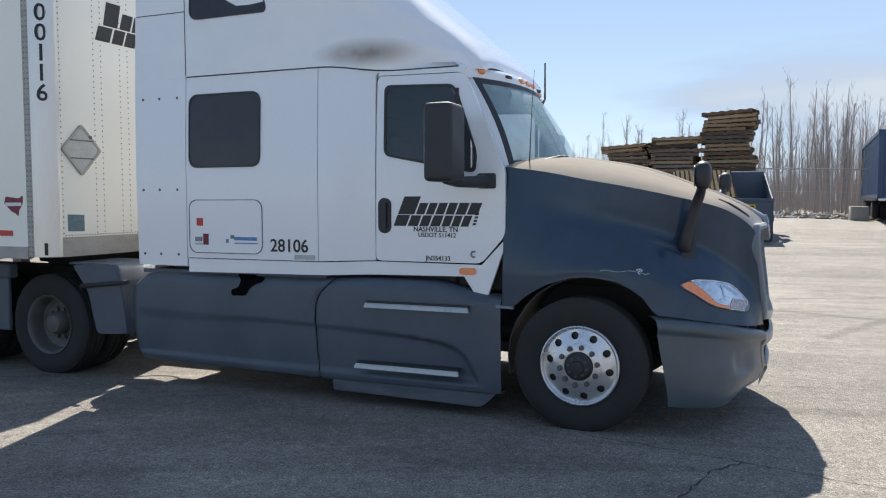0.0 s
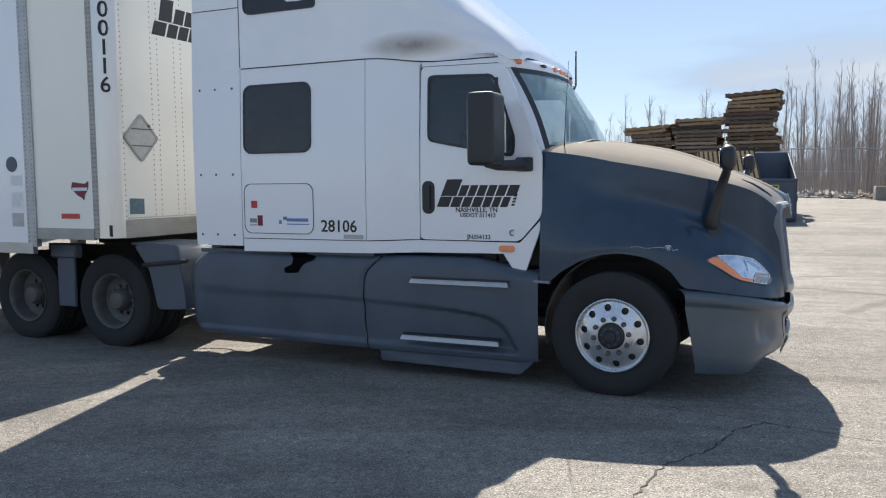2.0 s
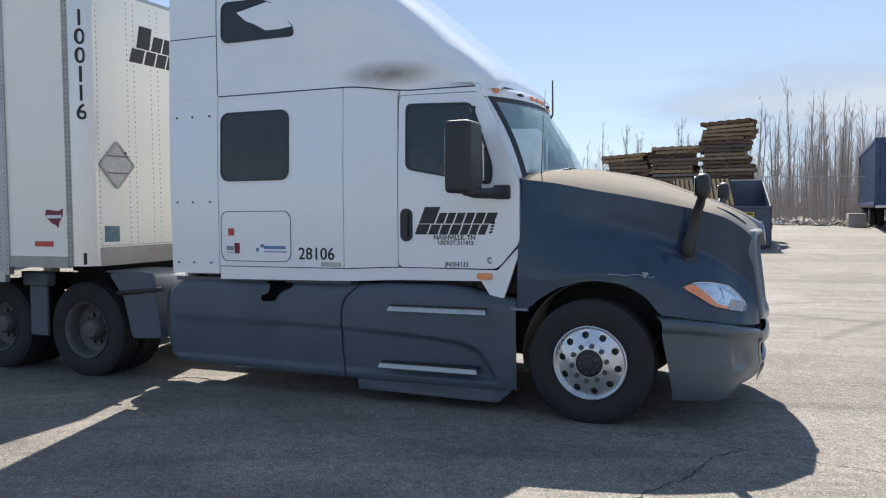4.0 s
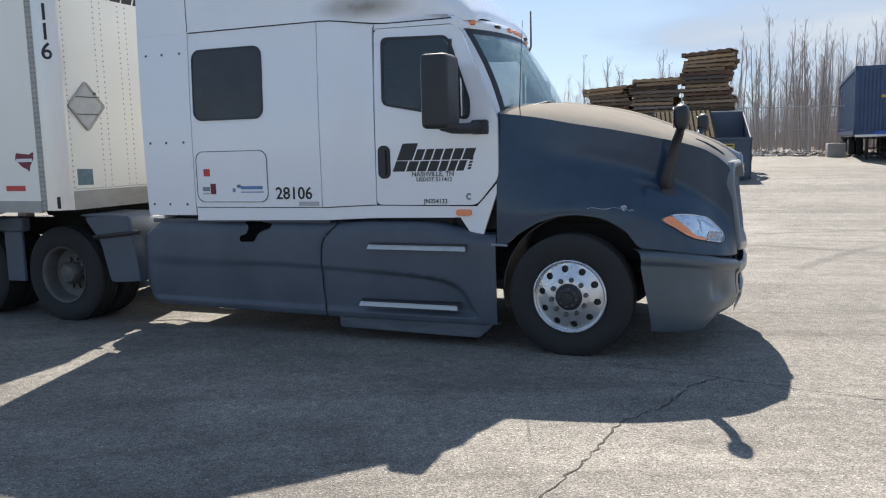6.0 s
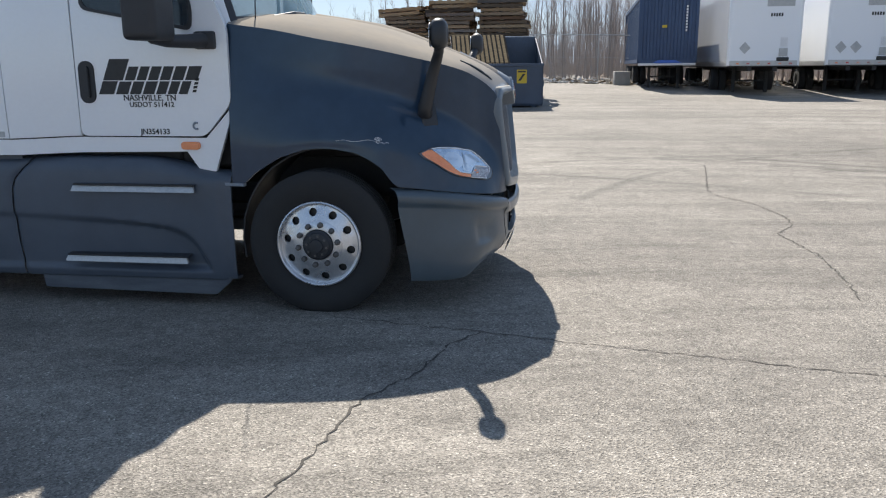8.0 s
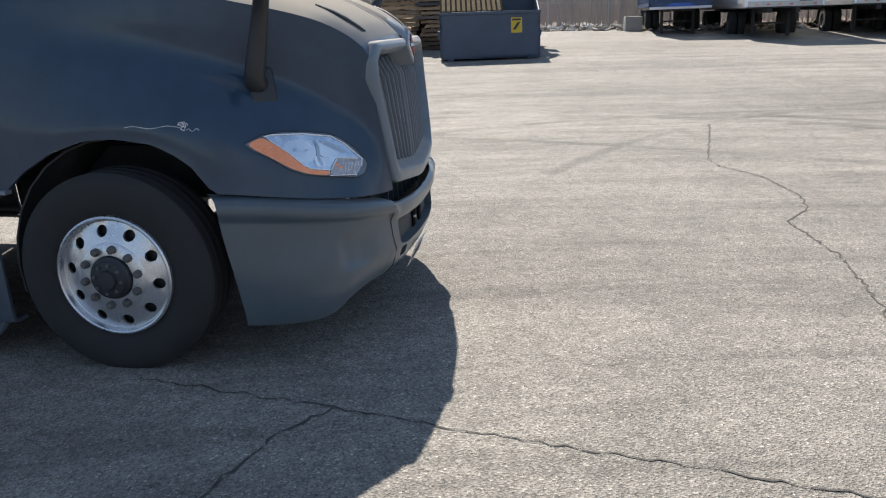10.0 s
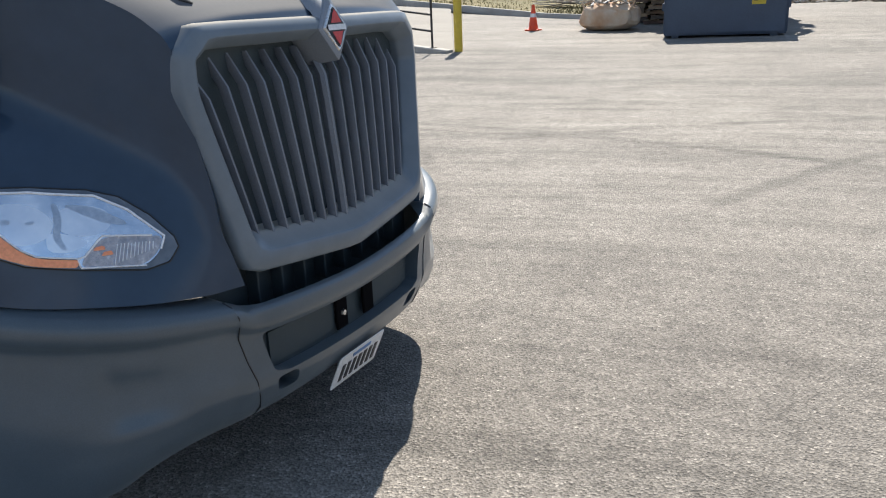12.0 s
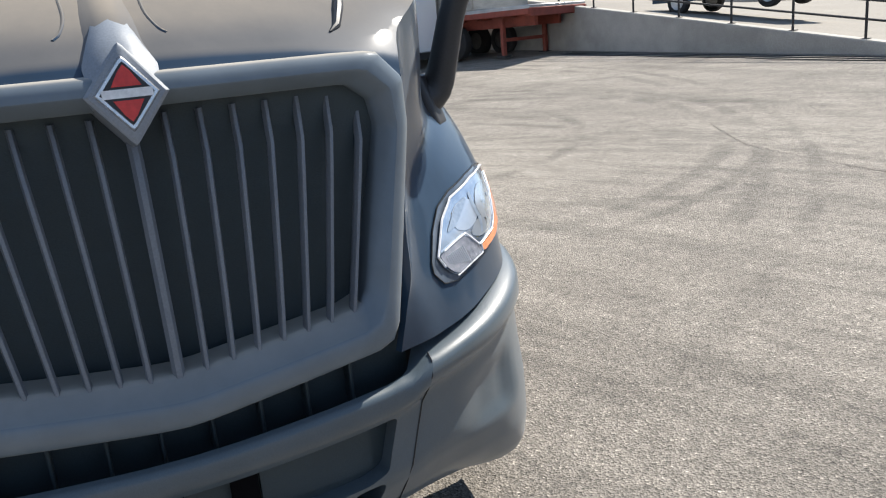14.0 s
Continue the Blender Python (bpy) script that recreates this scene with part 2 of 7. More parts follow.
def random_wood(name, tones, rough=0.85, grain=(1, 1, 1)):
    m, n, l, p = base_material(name, rough, 0, 0, 0.3)
    oi = n.new("ShaderNodeObjectInfo")
    r = ramp_node(n, l, oi.outputs["Random"], tuple((i / (len(tones) - 1), c) for i, c in enumerate(tones)))
    gr = noise_node(n, l, 14, 5, 0.6, grain)
    s = ramp_node(n, l, gr.outputs["Fac"], ((0.3, grey(0.6)), (0.7, grey(1.25))))
    c = mix_node(n, l, 0.9, r.outputs["Color"], s.outputs["Color"], "MULTIPLY")
    l.new(c.outputs["Color"], p.inputs["Base Color"])
    bump_node(n, l, gr.outputs["Fac"], p, 0.3, 0.004)
    return m


def glass_material(name, tint, rough=0.03, spec=0.8, alpha=1.0):
    m, n, l, p = base_material(name, rough, 0, 0.0, spec)
    t = noise_node(n, l, 6, 4)
    r = ramp_node(n, l, t.outputs["Fac"], ((0.3, tint), (0.75, tuple(v * 1.25 + 0.003 for v in tint))))
    l.new(r.outputs["Color"], p.inputs["Base Color"])
    p.inputs["Alpha"].default_value = alpha
    return m


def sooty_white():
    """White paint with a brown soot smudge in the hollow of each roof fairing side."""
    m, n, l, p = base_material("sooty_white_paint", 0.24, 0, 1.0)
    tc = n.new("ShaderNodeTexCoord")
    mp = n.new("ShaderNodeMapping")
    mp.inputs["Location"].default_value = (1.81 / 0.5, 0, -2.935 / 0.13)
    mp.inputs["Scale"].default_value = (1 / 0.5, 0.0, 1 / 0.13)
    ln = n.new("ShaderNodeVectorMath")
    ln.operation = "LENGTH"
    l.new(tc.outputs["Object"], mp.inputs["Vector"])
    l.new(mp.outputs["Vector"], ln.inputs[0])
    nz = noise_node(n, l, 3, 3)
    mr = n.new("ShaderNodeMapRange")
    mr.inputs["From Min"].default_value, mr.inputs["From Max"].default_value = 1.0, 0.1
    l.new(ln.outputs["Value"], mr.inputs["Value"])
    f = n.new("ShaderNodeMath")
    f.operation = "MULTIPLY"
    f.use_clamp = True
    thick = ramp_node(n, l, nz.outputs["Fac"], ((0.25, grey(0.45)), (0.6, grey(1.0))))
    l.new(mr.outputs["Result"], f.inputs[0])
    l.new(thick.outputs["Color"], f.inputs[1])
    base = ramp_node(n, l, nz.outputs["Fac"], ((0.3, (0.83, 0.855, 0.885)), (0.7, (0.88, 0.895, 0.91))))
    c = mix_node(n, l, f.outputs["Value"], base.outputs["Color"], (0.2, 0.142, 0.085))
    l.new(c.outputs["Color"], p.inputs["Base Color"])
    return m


ASPHALT = asphalt_material()
WHITE = worn("white_paint", (0.85, 0.868, 0.89), (0.868, 0.883, 0.902), 0.24, 0, 0.5, 40, 1.0, 0.004, 0.02, speck=0.1)
SOOTWHITE = sooty_white()
CREAM = worn("cream_sheet", (0.9, 0.87, 0.77), (0.93, 0.91, 0.835), 0.36, 0, 0.7, 50, 0.3, 0.008, 0.05, speck=0.15)
DUSTYBLACK = dusty_paint("black_paint", (0.026, 0.05, 0.085), (0.31, 0.27, 0.218), 0.34, 0.6, 0.92, 0.75, 0.05, 0.14)
DUSTYBLACK.node_tree.nodes["Principled BSDF"].inputs["Coat Roughness"].default_value = 0.1
DUSTYGREY = dusty_paint("dusty_grey_plastic", (0.142, 0.175, 0.206), (0.42, 0.39, 0.34), 0.46, 0.6, 0.95, 0.75, 0.2, 0.15)
PLASTIC = worn("dark_grey_plastic", (0.068, 0.084, 0.108), (0.096, 0.115, 0.144), 0.46, 0, 2.2, 260, 0.0, 0.08, 0.1)
GREYPLASTIC = worn("faded_grey_plastic", (0.20, 0.228, 0.266), (0.245, 0.272, 0.308), 0.46, 0, 2.5, 220, 0.0, 0.06, 0.1)
SCUFFED = worn("scuffed_plastic", (0.085, 0.098, 0.12), (0.15, 0.165, 0.185), 0.5, 0, 6, 120, 0, 0.12, 0.1, stretch=(0.4, 1, 2))
# near-black colour that paints the shade inside holes and pockets
HOLLOW_DARK = worn("painted_hollow_dark", (0.003, 0.003, 0.004), (0.005, 0.005, 0.006), 0.9, 0, 4, 60, 0, 0, 0.05, spec=0.05)
WHEELALU = worn("wheel_aluminium", (0.62, 0.63, 0.65), (0.74, 0.74, 0.75), 0.3, 0.8, 3, 120, 0, 0.02, 0.06)
BLACK = worn("black_plastic", (0.022, 0.024, 0.028), (0.034, 0.036, 0.041), 0.5, 0, 4, 150, 0.0, 0.05, 0.1)
RUBBER = worn("tyre_rubber", (0.019, 0.019, 0.02), (0.033, 0.032, 0.031), 0.85, 0, 5, 140, 0, 0.15, 0.08)
CHROME = worn("polished_aluminium", (0.68, 0.69, 0.7), (0.8, 0.8, 0.8), 0.27, 0.9, 6, 90, 0, 0.03, 0.08)
DULLALU = worn("dull_aluminium", (0.42, 0.42, 0.42), (0.58, 0.58, 0.57), 0.45, 0.85, 4, 90, 0, 0.05, 0.12)
GALV = worn("galvanised_steel", (0.4, 0.41, 0.42), (0.55, 0.55, 0.55), 0.5, 0.7, 5, 60, 0, 0.04, 0.1)
STEELDIRT = worn("dirty_steel", (0.10, 0.095, 0.088), (0.17, 0.16, 0.15), 0.6, 0.3, 6, 80, 0, 0.1, 0.15)
CHASSIS = worn("chassis_black", (0.022, 0.022, 0.023), (0.044, 0.042, 0.04), 0.7, 0, 4, 60, 0, 0.1, 0.1)
TINT = glass_material("tinted_glass", (0.026, 0.028, 0.031), 0.05, 0.5)
DOORGLASS = glass_material("door_glass", (0.03, 0.045, 0.06), 0.02, 0.8, 0.62)
# teal tint and part opacity stand in for sky mirrored in the windscreen
WINDSCREEN = glass_material("sky_teal_windscreen_glass", (0.38, 0.58, 0.63), 0.015, 1.0, 0.46)
TRIMGREY = worn("cab_trim", (0.12, 0.13, 0.14), (0.17, 0.18, 0.19), 0.7, 0, 4, 90, 0, 0.1, 0.05)
SEATCLOTH = worn("seat_cloth", (0.035, 0.037, 0.042), (0.06, 0.062, 0.068), 0.9, 0, 8, 200, 0, 0.2, 0.03)
LENSGLASS = worn("headlight_reflector", (0.42, 0.53, 0.66), (0.86, 0.91, 0.96), 0.08, 0.78, 11, 30, 1.0, 0.03, 0.03, dist=0.012, speck=0.4)
AMBER = worn("amber_lens", (0.93, 0.29, 0.11), (0.98, 0.35, 0.15), 0.22, 0, 30, 120, 0.8, 0.1, 0.05)
RED = worn("red_paint", (0.5, 0.025, 0.02), (0.62, 0.045, 0.035), 0.4, 0, 20, 90, 0.2, 0.03, 0.1)
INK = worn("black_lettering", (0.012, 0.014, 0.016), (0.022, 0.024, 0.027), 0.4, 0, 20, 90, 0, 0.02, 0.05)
DECALGREY = worn("grey_placard", (0.42, 0.43, 0.43), (0.54, 0.54, 0.53), 0.5, 0.3, 9, 60, 0, 0.05, 0.1)
DECALWHITE = worn("white_decal", (0.7, 0.71, 0.72), (0.8, 0.8, 0.8), 0.4, 0, 20, 90, 0, 0.01, 0.05)
TEAL = worn("teal_sticker", (0.09, 0.16, 0.19), (0.15, 0.22, 0.25), 0.5, 0, 20, 90, 0, 0.02, 0.05)
MAROON = worn("maroon_sticker", (0.16, 0.012, 0.03), (0.22, 0.03, 0.05), 0.5, 0, 20, 90, 0, 0.02, 0.05)
BLUEINK = worn("blue_sticker", (0.1, 0.2, 0.42), (0.15, 0.28, 0.5), 0.5, 0, 20, 90, 0, 0.02, 0.05)
CONCRETE = worn("concrete", (0.3, 0.285, 0.26), (0.44, 0.42, 0.385), 0.85, 0, 1.3, 30, 0, 0.3, 0.05)
CONCPAVE = worn("pale_pavement", (0.225, 0.205, 0.176), (0.31, 0.286, 0.246), 0.88, 0, 0.35, 14, 0, 0.25, 0.05)
YELLOW = worn("yellow_paint", (0.5, 0.36, 0.02), (0.62, 0.46, 0.04), 0.45, 0, 5, 60, 0.1, 0.05, 0.1)
ORANGE = worn("orange_plastic", (0.75, 0.07, 0.02), (0.85, 0.11, 0.035), 0.5, 0, 8, 60, 0, 0.04, 0.1)
NAVY = worn("navy_steel", (0.034, 0.055, 0.09), (0.052, 0.08, 0.125), 0.5, 0, 1.6, 30, 0.1, 0.12, 0.12)
BLUESTEEL = worn("blue_container_steel", (0.026, 0.056, 0.125), (0.04, 0.078, 0.16), 0.5, 0, 1.2, 30, 0.1, 0.1, 0.1)
REDSTEEL = worn("dark_red_container_steel", (0.12, 0.022, 0.022), (0.17, 0.035, 0.032), 0.55, 0, 1.2, 30, 0.1, 0.1, 0.1)
RUSTRED = worn("rusty_red_steel", (0.2, 0.045, 0.028), (0.31, 0.075, 0.05), 0.65, 0, 4, 40, 0, 0.15, 0.1)
BAGCLOTH = worn("woven_bag_cloth", (0.52, 0.29, 0.15), (0.62, 0.54, 0.42), 0.85, 0, 1.6, 60, 0, 0.2, 0.05)
SCRAP = random_wood("scrap", ((0.6, 0.58, 0.55), (0.4, 0.32, 0.24), (0.72, 0.7, 0.66), (0.25, 0.2, 0.15), (0.66, 0.64, 0.62)))
PALLETWOOD = random_wood("pallet_wood", ((0.06, 0.048, 0.04), (0.30, 0.20, 0.115), (0.10, 0.08, 0.062), (0.46, 0.33, 0.20), (0.16, 0.115, 0.078), (0.075, 0.075, 0.082), (0.38, 0.27, 0.165), (0.12, 0.066, 0.046), (0.22, 0.2, 0.18)), 0.9, (1, 8, 8))
LIDDARK = worn("dull_black_lid", (0.014, 0.014, 0.015), (0.024, 0.023, 0.022), 0.98, 0, 4, 60, 0, 0.1, 0.01, spec=0.01)
LIDWOOD = worn("pale_boards", (0.10, 0.08, 0.052), (0.17, 0.138, 0.092), 0.98, 0, 4, 40, 0, 0.2, 0.01, spec=0.01, stretch=(1, 6, 1))
# bark lightened so its colour stands in for haze over the far trees
BARK = worn("haze_pale_bark", (0.28, 0.245, 0.22), (0.42, 0.375, 0.345), 0.9, 0, 4, 30, 0, 0.2, 0.05)
GRASS = worn("dry_grass", (0.13, 0.115, 0.045), (0.24, 0.195, 0.09), 0.95, 0, 0.6, 25, 0, 0.4, 0.02)
EARTH = worn("leaf_litter", (0.12, 0.09, 0.065), (0.22, 0.17, 0.125), 0.95, 0, 0.5, 12, 0, 0.5, 0.02)
CRACK = worn("crack_filling", (0.05, 0.045, 0.04), (0.1, 0.09, 0.078), 0.95, 0, 9, 60, 0, 0.2, 0.02)


# ---- mesh helpers ----
def link(name, bm, material, parent=None, label="", smooth=False):
    me = bpy.data.meshes.new(name)
    bmesh.ops.recalc_face_normals(bm, faces=bm.faces)
    bm.to_mesh(me)
    bm.free()
    me.materials.append(material)
    if smooth:
        me.polygons.foreach_set("use_smooth", [True] * len(me.polygons))
        if smooth != 2:
            me.set_sharp_from_angle(angle=radians(38))
    ob = new(name, me)
    if parent:
        ob.parent = parent
    if label:
        ob["label"] = label
    return ob


def part(name, bm, material, parent, label="", smooth=True):
    return link(name, bm, material, parent, label, smooth)


def empty(name, label, category, group="", at=(0, 0, 0), turn=0.0):
    ob = new(name)
    ob.empty_display_size = 0.2
    ob.matrix_world = pose(*at, 0, 0, turn)
    return tagged(ob, label, category, group)


def box(x0, y0, z0, x1, y1, z1, bevel=0.0, seg=1, bm=None):
    bm = bm or bmesh.new()
    made = bmesh.ops.create_cube(bm, size=1.0, matrix=Matrix.Translation(((x0 + x1) / 2, (y0 + y1) / 2, (z0 + z1) / 2)) @ Matrix.Diagonal((abs(x1 - x0), abs(y1 - y0), abs(z1 - z0), 1)))
    if bevel:
        edges = list({e for v in made["verts"] for e in v.link_edges})
        bmesh.ops.bevel(bm, geom=edges, offset=bevel, segments=seg, affect="EDGES", profile=0.6)
    return bm


def grid(rows, bm=None, close_u=False):
    """Quads over a list of rows of points."""
    bm = bm or bmesh.new()
    vs = [[bm.verts.new(p) for p in r] for r in rows]
    m = len(rows[0])
    for a, b in zip(vs, vs[1:]):
        for i in range(m if close_u else m - 1):
            j = (i + 1) % m
            if len({a[i], a[j], b[j], b[i]}) == 4:
                bm.faces.new((a[i], a[j], b[j], b[i]))
    return bm


def thicken(bm, d):
    bmesh.ops.recalc_face_normals(bm, faces=bm.faces)
    bmesh.ops.solidify(bm, geom=bm.faces[:], thickness=d)
    return bm


def lathe(profile, seg=40, axis="y", at=(0, 0, 0), bm=None):
    """Turns (radius, along) pairs round an axis."""
    rows = []
    for r, h in profile:
        row = []
        for i in range(seg):
            a = 2 * math.pi * i / seg
            c, s = r * math.cos(a), r * math.sin(a)
            q = (c, h, s) if axis == "y" else ((c, s, h) if axis == "z" else (h, c, s))
            row.append(tuple(p + o for p, o in zip(q, at)))
        rows.append(row)
    return grid(rows, bm, True)


def tube(points, radius, seg=8, bm=None, caps=True):
    """A round bar along points; radius may be a list."""
    bm = bm or bmesh.new()
    pts = [Vector(p) for p in points]
    rad = radius if isinstance(radius, (list, tuple)) else [radius] * len(pts)
    rows, side = [], None
    for i, p in enumerate(pts):
        d = (pts[min(i + 1, len(pts) - 1)] - pts[max(i - 1, 0)]).normalized()
        if side is None:
            side = d.orthogonal().normalized()
        side = (side - d * side.dot(d)).normalized()
        up = d.cross(side)
        rows.append([bm.verts.new(p + (side * math.cos(a) + up * math.sin(a)) * rad[i]) for a in (2 * math.pi * k / seg for k in range(seg))])
    for a, b in zip(rows, rows[1:]):
        for k in range(seg):
            bm.faces.new((a[k], a[(k + 1) % seg], b[(k + 1) % seg], b[k]))
    if caps and seg > 2:
        bm.faces.new(rows[0][::-1])
        bm.faces.new(rows[-1])
    return bm


def rounded(x0, z0, x1, z1, r, n=5):
    pts = []
    for cx, cz, a0 in ((x1 - r, z1 - r, 0), (x0 + r, z1 - r, 90), (x0 + r, z0 + r, 180), (x1 - r, z0 + r, 270)):
        for k in range(n + 1):
            a = radians(a0 + 90 * k / n)
            pts.append((cx + r * math.cos(a), cz + r * math.sin(a)))
    return pts


def round_poly(pts, r=0.02, n=3):
    """Rounds the corners of a polygon."""
    out = []
    for i, p in enumerate(pts):
        a, b, c = Vector(pts[i - 1]), Vector(p), Vector(pts[(i + 1) % len(pts)])
        k = min(r, (a - b).length * 0.45, (c - b).length * 0.45)
        s, e = b + (a - b).normalized() * k, b + (c - b).normalized() * k
        for j in range(n + 1):
            t = j / n
            out.append(tuple((1 - t) ** 2 * s + 2 * t * (1 - t) * b + t * t * e))
    return out


def plate(outline, place, thick=0.02, cuts_u=(), cuts_v=(), bevel=0.0):
    """A sheet with an outline in (u, v); place(u, v, d) gives the point at depth d."""
    bm = bmesh.new()
    bm.faces.new([bm.verts.new((u, 0, v)) for u, v in outline])
    for c in cuts_u:
        bmesh.ops.bisect_plane(bm, geom=bm.verts[:] + bm.edges[:] + bm.faces[:], plane_co=(c, 0, 0), plane_no=(1, 0, 0))
    for c in cuts_v:
        bmesh.ops.bisect_plane(bm, geom=bm.verts[:] + bm.edges[:] + bm.faces[:], plane_co=(0, 0, c), plane_no=(0, 0, 1))
    rim = [e for e in bm.edges if len(e.link_faces) == 1]
    made = bmesh.ops.extrude_edge_only(bm, edges=rim)
    low = {v for v in made["geom"] if isinstance(v, bmesh.types.BMVert)}
    uv = {v: (v.co.x, v.co.z) for v in bm.verts}
    for v in bm.verts:
        u, w = uv[v]
        v.co = place(u, w, thick if v in low else 0.0)
    if bevel:
        bmesh.ops.bevel(bm, geom=[e for e in bm.edges if len(e.link_faces) == 2 and e.calc_face_angle(0) > 1.0], offset=bevel, segments=2, affect="EDGES")
    return bm


def holed_plate(outline, hole, place, thick=0.03):
    """A sheet with an opening through it."""
    bm = bmesh.new()
    edges = []
    for poly in (outline, hole):
        fine = []
        for p, q in zip(poly, poly[1:] + poly[:1]):
            n = max(1, int(math.dist(p, q) / 0.12))
            fine += [(p[0] + (q[0] - p[0]) * k / n, p[1] + (q[1] - p[1]) * k / n) for k in range(n)]
        vs = [bm.verts.new((u, 0, v)) for u, v in fine]
        edges += [bm.edges.new((vs[k], vs[(k + 1) % len(vs)])) for k in range(len(vs))]
    bmesh.ops.triangle_fill(bm, use_beauty=True, edges=edges)
    rim = [e for e in bm.edges if len(e.link_faces) == 1]
    made = bmesh.ops.extrude_edge_only(bm, edges=rim)
    low = {v for v in made["geom"] if isinstance(v, bmesh.types.BMVert)}
    for v in bm.verts:
        v.co = place(v.co.x, v.co.z, thick if v in low else 0.0)
    return bm


def ring(outer, inner, place, thick=0.01):
    """A frame between two outlines with as many points."""
    n = len(outer)
    rows = [[place(*outer[i % n], thick) for i in range(n)], [place(*outer[i % n], 0) for i in range(n)], [place(*inner[i % n], 0) for i in range(n)], [place(*inner[i % n], thick) for i in range(n)]]
    return grid(rows, None, True)


def letters(text, size, m, material, parent, extrude=0.0015, spread=1.0, name="lettering", slant=0.0):
    """Raised lettering with the built-in font, as a mesh; m takes x along the line, y up, z out."""
    cu = bpy.data.curves.new(name, "FONT")
    cu.body, cu.size, cu.extrude, cu.space_character, cu.shear = text, size, extrude, spread, slant
    cu.resolution_u = 3
    cu.offset = size * 0.012
    cu.align_x, cu.align_y = "CENTER", "CENTER"
    tmp = bpy.data.objects.new(name, cu)
    scene.collection.objects.link(tmp)
    bpy.context.view_layer.update()
    me = bpy.data.meshes.new_from_object(tmp.evaluated_get(bpy.context.evaluated_depsgraph_get()))
    bpy.data.objects.remove(tmp)
    bpy.data.curves.remove(cu)
    me.name = name
    me.materials.clear()
    me.materials.append(material)
    me.transform(m)
    ob = new(name, me)
    if parent:
        ob.parent = parent
    return ob


def smoothstep(a, b, v):
    t = min(1.0, max(0.0, (v - a) / (b - a)))
    return t * t * (3 - 2 * t)


def lerp_table(table, x):
    """Interpolates rows (x, a, b, ...) with smooth joints."""
    if x <= table[0][0]:
        return table[0][1:]
    for lo, hi in zip(table, table[1:]):
        if x <= hi[0]:
            t = (x - lo[0]) / (hi[0] - lo[0])
            return tuple(a + (b - a) * t for a, b in zip(lo[1:], hi[1:]))
    return table[-1][1:]


def catmull(points, n=5):
    """A smooth curve through points."""
    ps = [Vector(p) for p in points]
    ps = [ps[0] * 2 - ps[1], *ps, ps[-1] * 2 - ps[-2]]
    out = []
    for a, b, c, d in zip(ps, ps[1:], ps[2:], ps[3:]):
        for k in range(n):
            t = k / n
            out.append(0.5 * (2 * b + (c - a) * t + (2 * a - 5 * b + 4 * c - d) * t * t + (3 * b - a - 3 * c + d) * t ** 3))
    out.append(ps[-2])
    return out


# ---- ground ----
def terrain(x, y):
    """The yard is level round the tractor and climbs gently beyond it."""
    b = float(np.interp(y, (-400, 5, 9, 13, 18.7, 24, 31, 37, 400), (0, 0, 0.06, 0.24, 0.5, 0.66, 0.86, 0.95, 0.95)))
    return b + 0.028 * min(20.0, max(0.0, -x - 2)) * smoothstep(5, 13, y) - 0.15 * smoothstep(2, 7, x) * smoothstep(15, 25, y)


def ground_sheet():
    xs = [-900, -300, -120, -60] + [-40 + 2 * i for i in range(41)] + [60, 120, 300, 900]
    ys = [-900, -300, -100, -40, -15, -5, 2] + [5 + 1.0 * i for i in range(36)] + [44, 60, 100, 300, 900]
    bm = grid([[(x, y, terrain(x, y)) for x in xs] for y in ys])
    return tagged(link("ground", bm, ASPHALT, None, "", 2), "worn grey asphalt yard with dust and fine aggregate", "ground", kind="structure")


ground_sheet()


def ground_patch(name, material, outline, lift, label, category, step=1.5, kind="structure"):
    """A sheet that follows the yard inside an outline."""
    bm = bmesh.new()
    bm.faces.new([bm.verts.new((x, y, 0)) for x, y in outline])
    xs, ys = [p[0] for p in outline], [p[1] for p in outline]
    for lo, hi, no in ((min(xs), max(xs), (1, 0, 0)), (min(ys), max(ys), (0, 1, 0))):
        for k in range(1, int((hi - lo) / step) + 1):
            c = lo + k * step
            bmesh.ops.bisect_plane(bm, geom=bm.verts[:] + bm.edges[:] + bm.faces[:], plane_co=Vector(no) * c, plane_no=no)
    for v in bm.verts:
        v.co.z = terrain(v.co.x, v.co.y) + lift
    return tagged(link(name, bm, material, None, "", 2), label, category, kind=kind)


def crack(points, width, seed):
    """A dark ragged strip in the asphalt."""
    rnd = random.Random(seed)
    fine = []
    for a, b in zip(points, points[1:]):
        n = max(2, int(math.dist(a, b) / 0.05))
        for k in range(n):
            t = k / n
            fine.append((a[0] + (b[0] - a[0]) * t + rnd.uniform(-0.018, 0.018), a[1] + (b[1] - a[1]) * t + rnd.uniform(-0.018, 0.018)))
    fine.append(points[-1])
    rows = []
    for i, (x, y) in enumerate(fine):
        p, q = Vector(fine[max(0, i - 1)]), Vector(fine[min(len(fine) - 1, i + 1)])
        d = (q - p).normalized()
        w = width * rnd.uniform(0.2, 1.0)
        z = terrain(x, y) + 0.004
        rows.append([(x - d.y * w, y + d.x * w, z), (x + d.y * w, y - d.x * w, z)])
    return tagged(link("crack", grid(rows), CRACK), "dark ragged crack across the asphalt", "crack", "cracks in the yard", "structure")


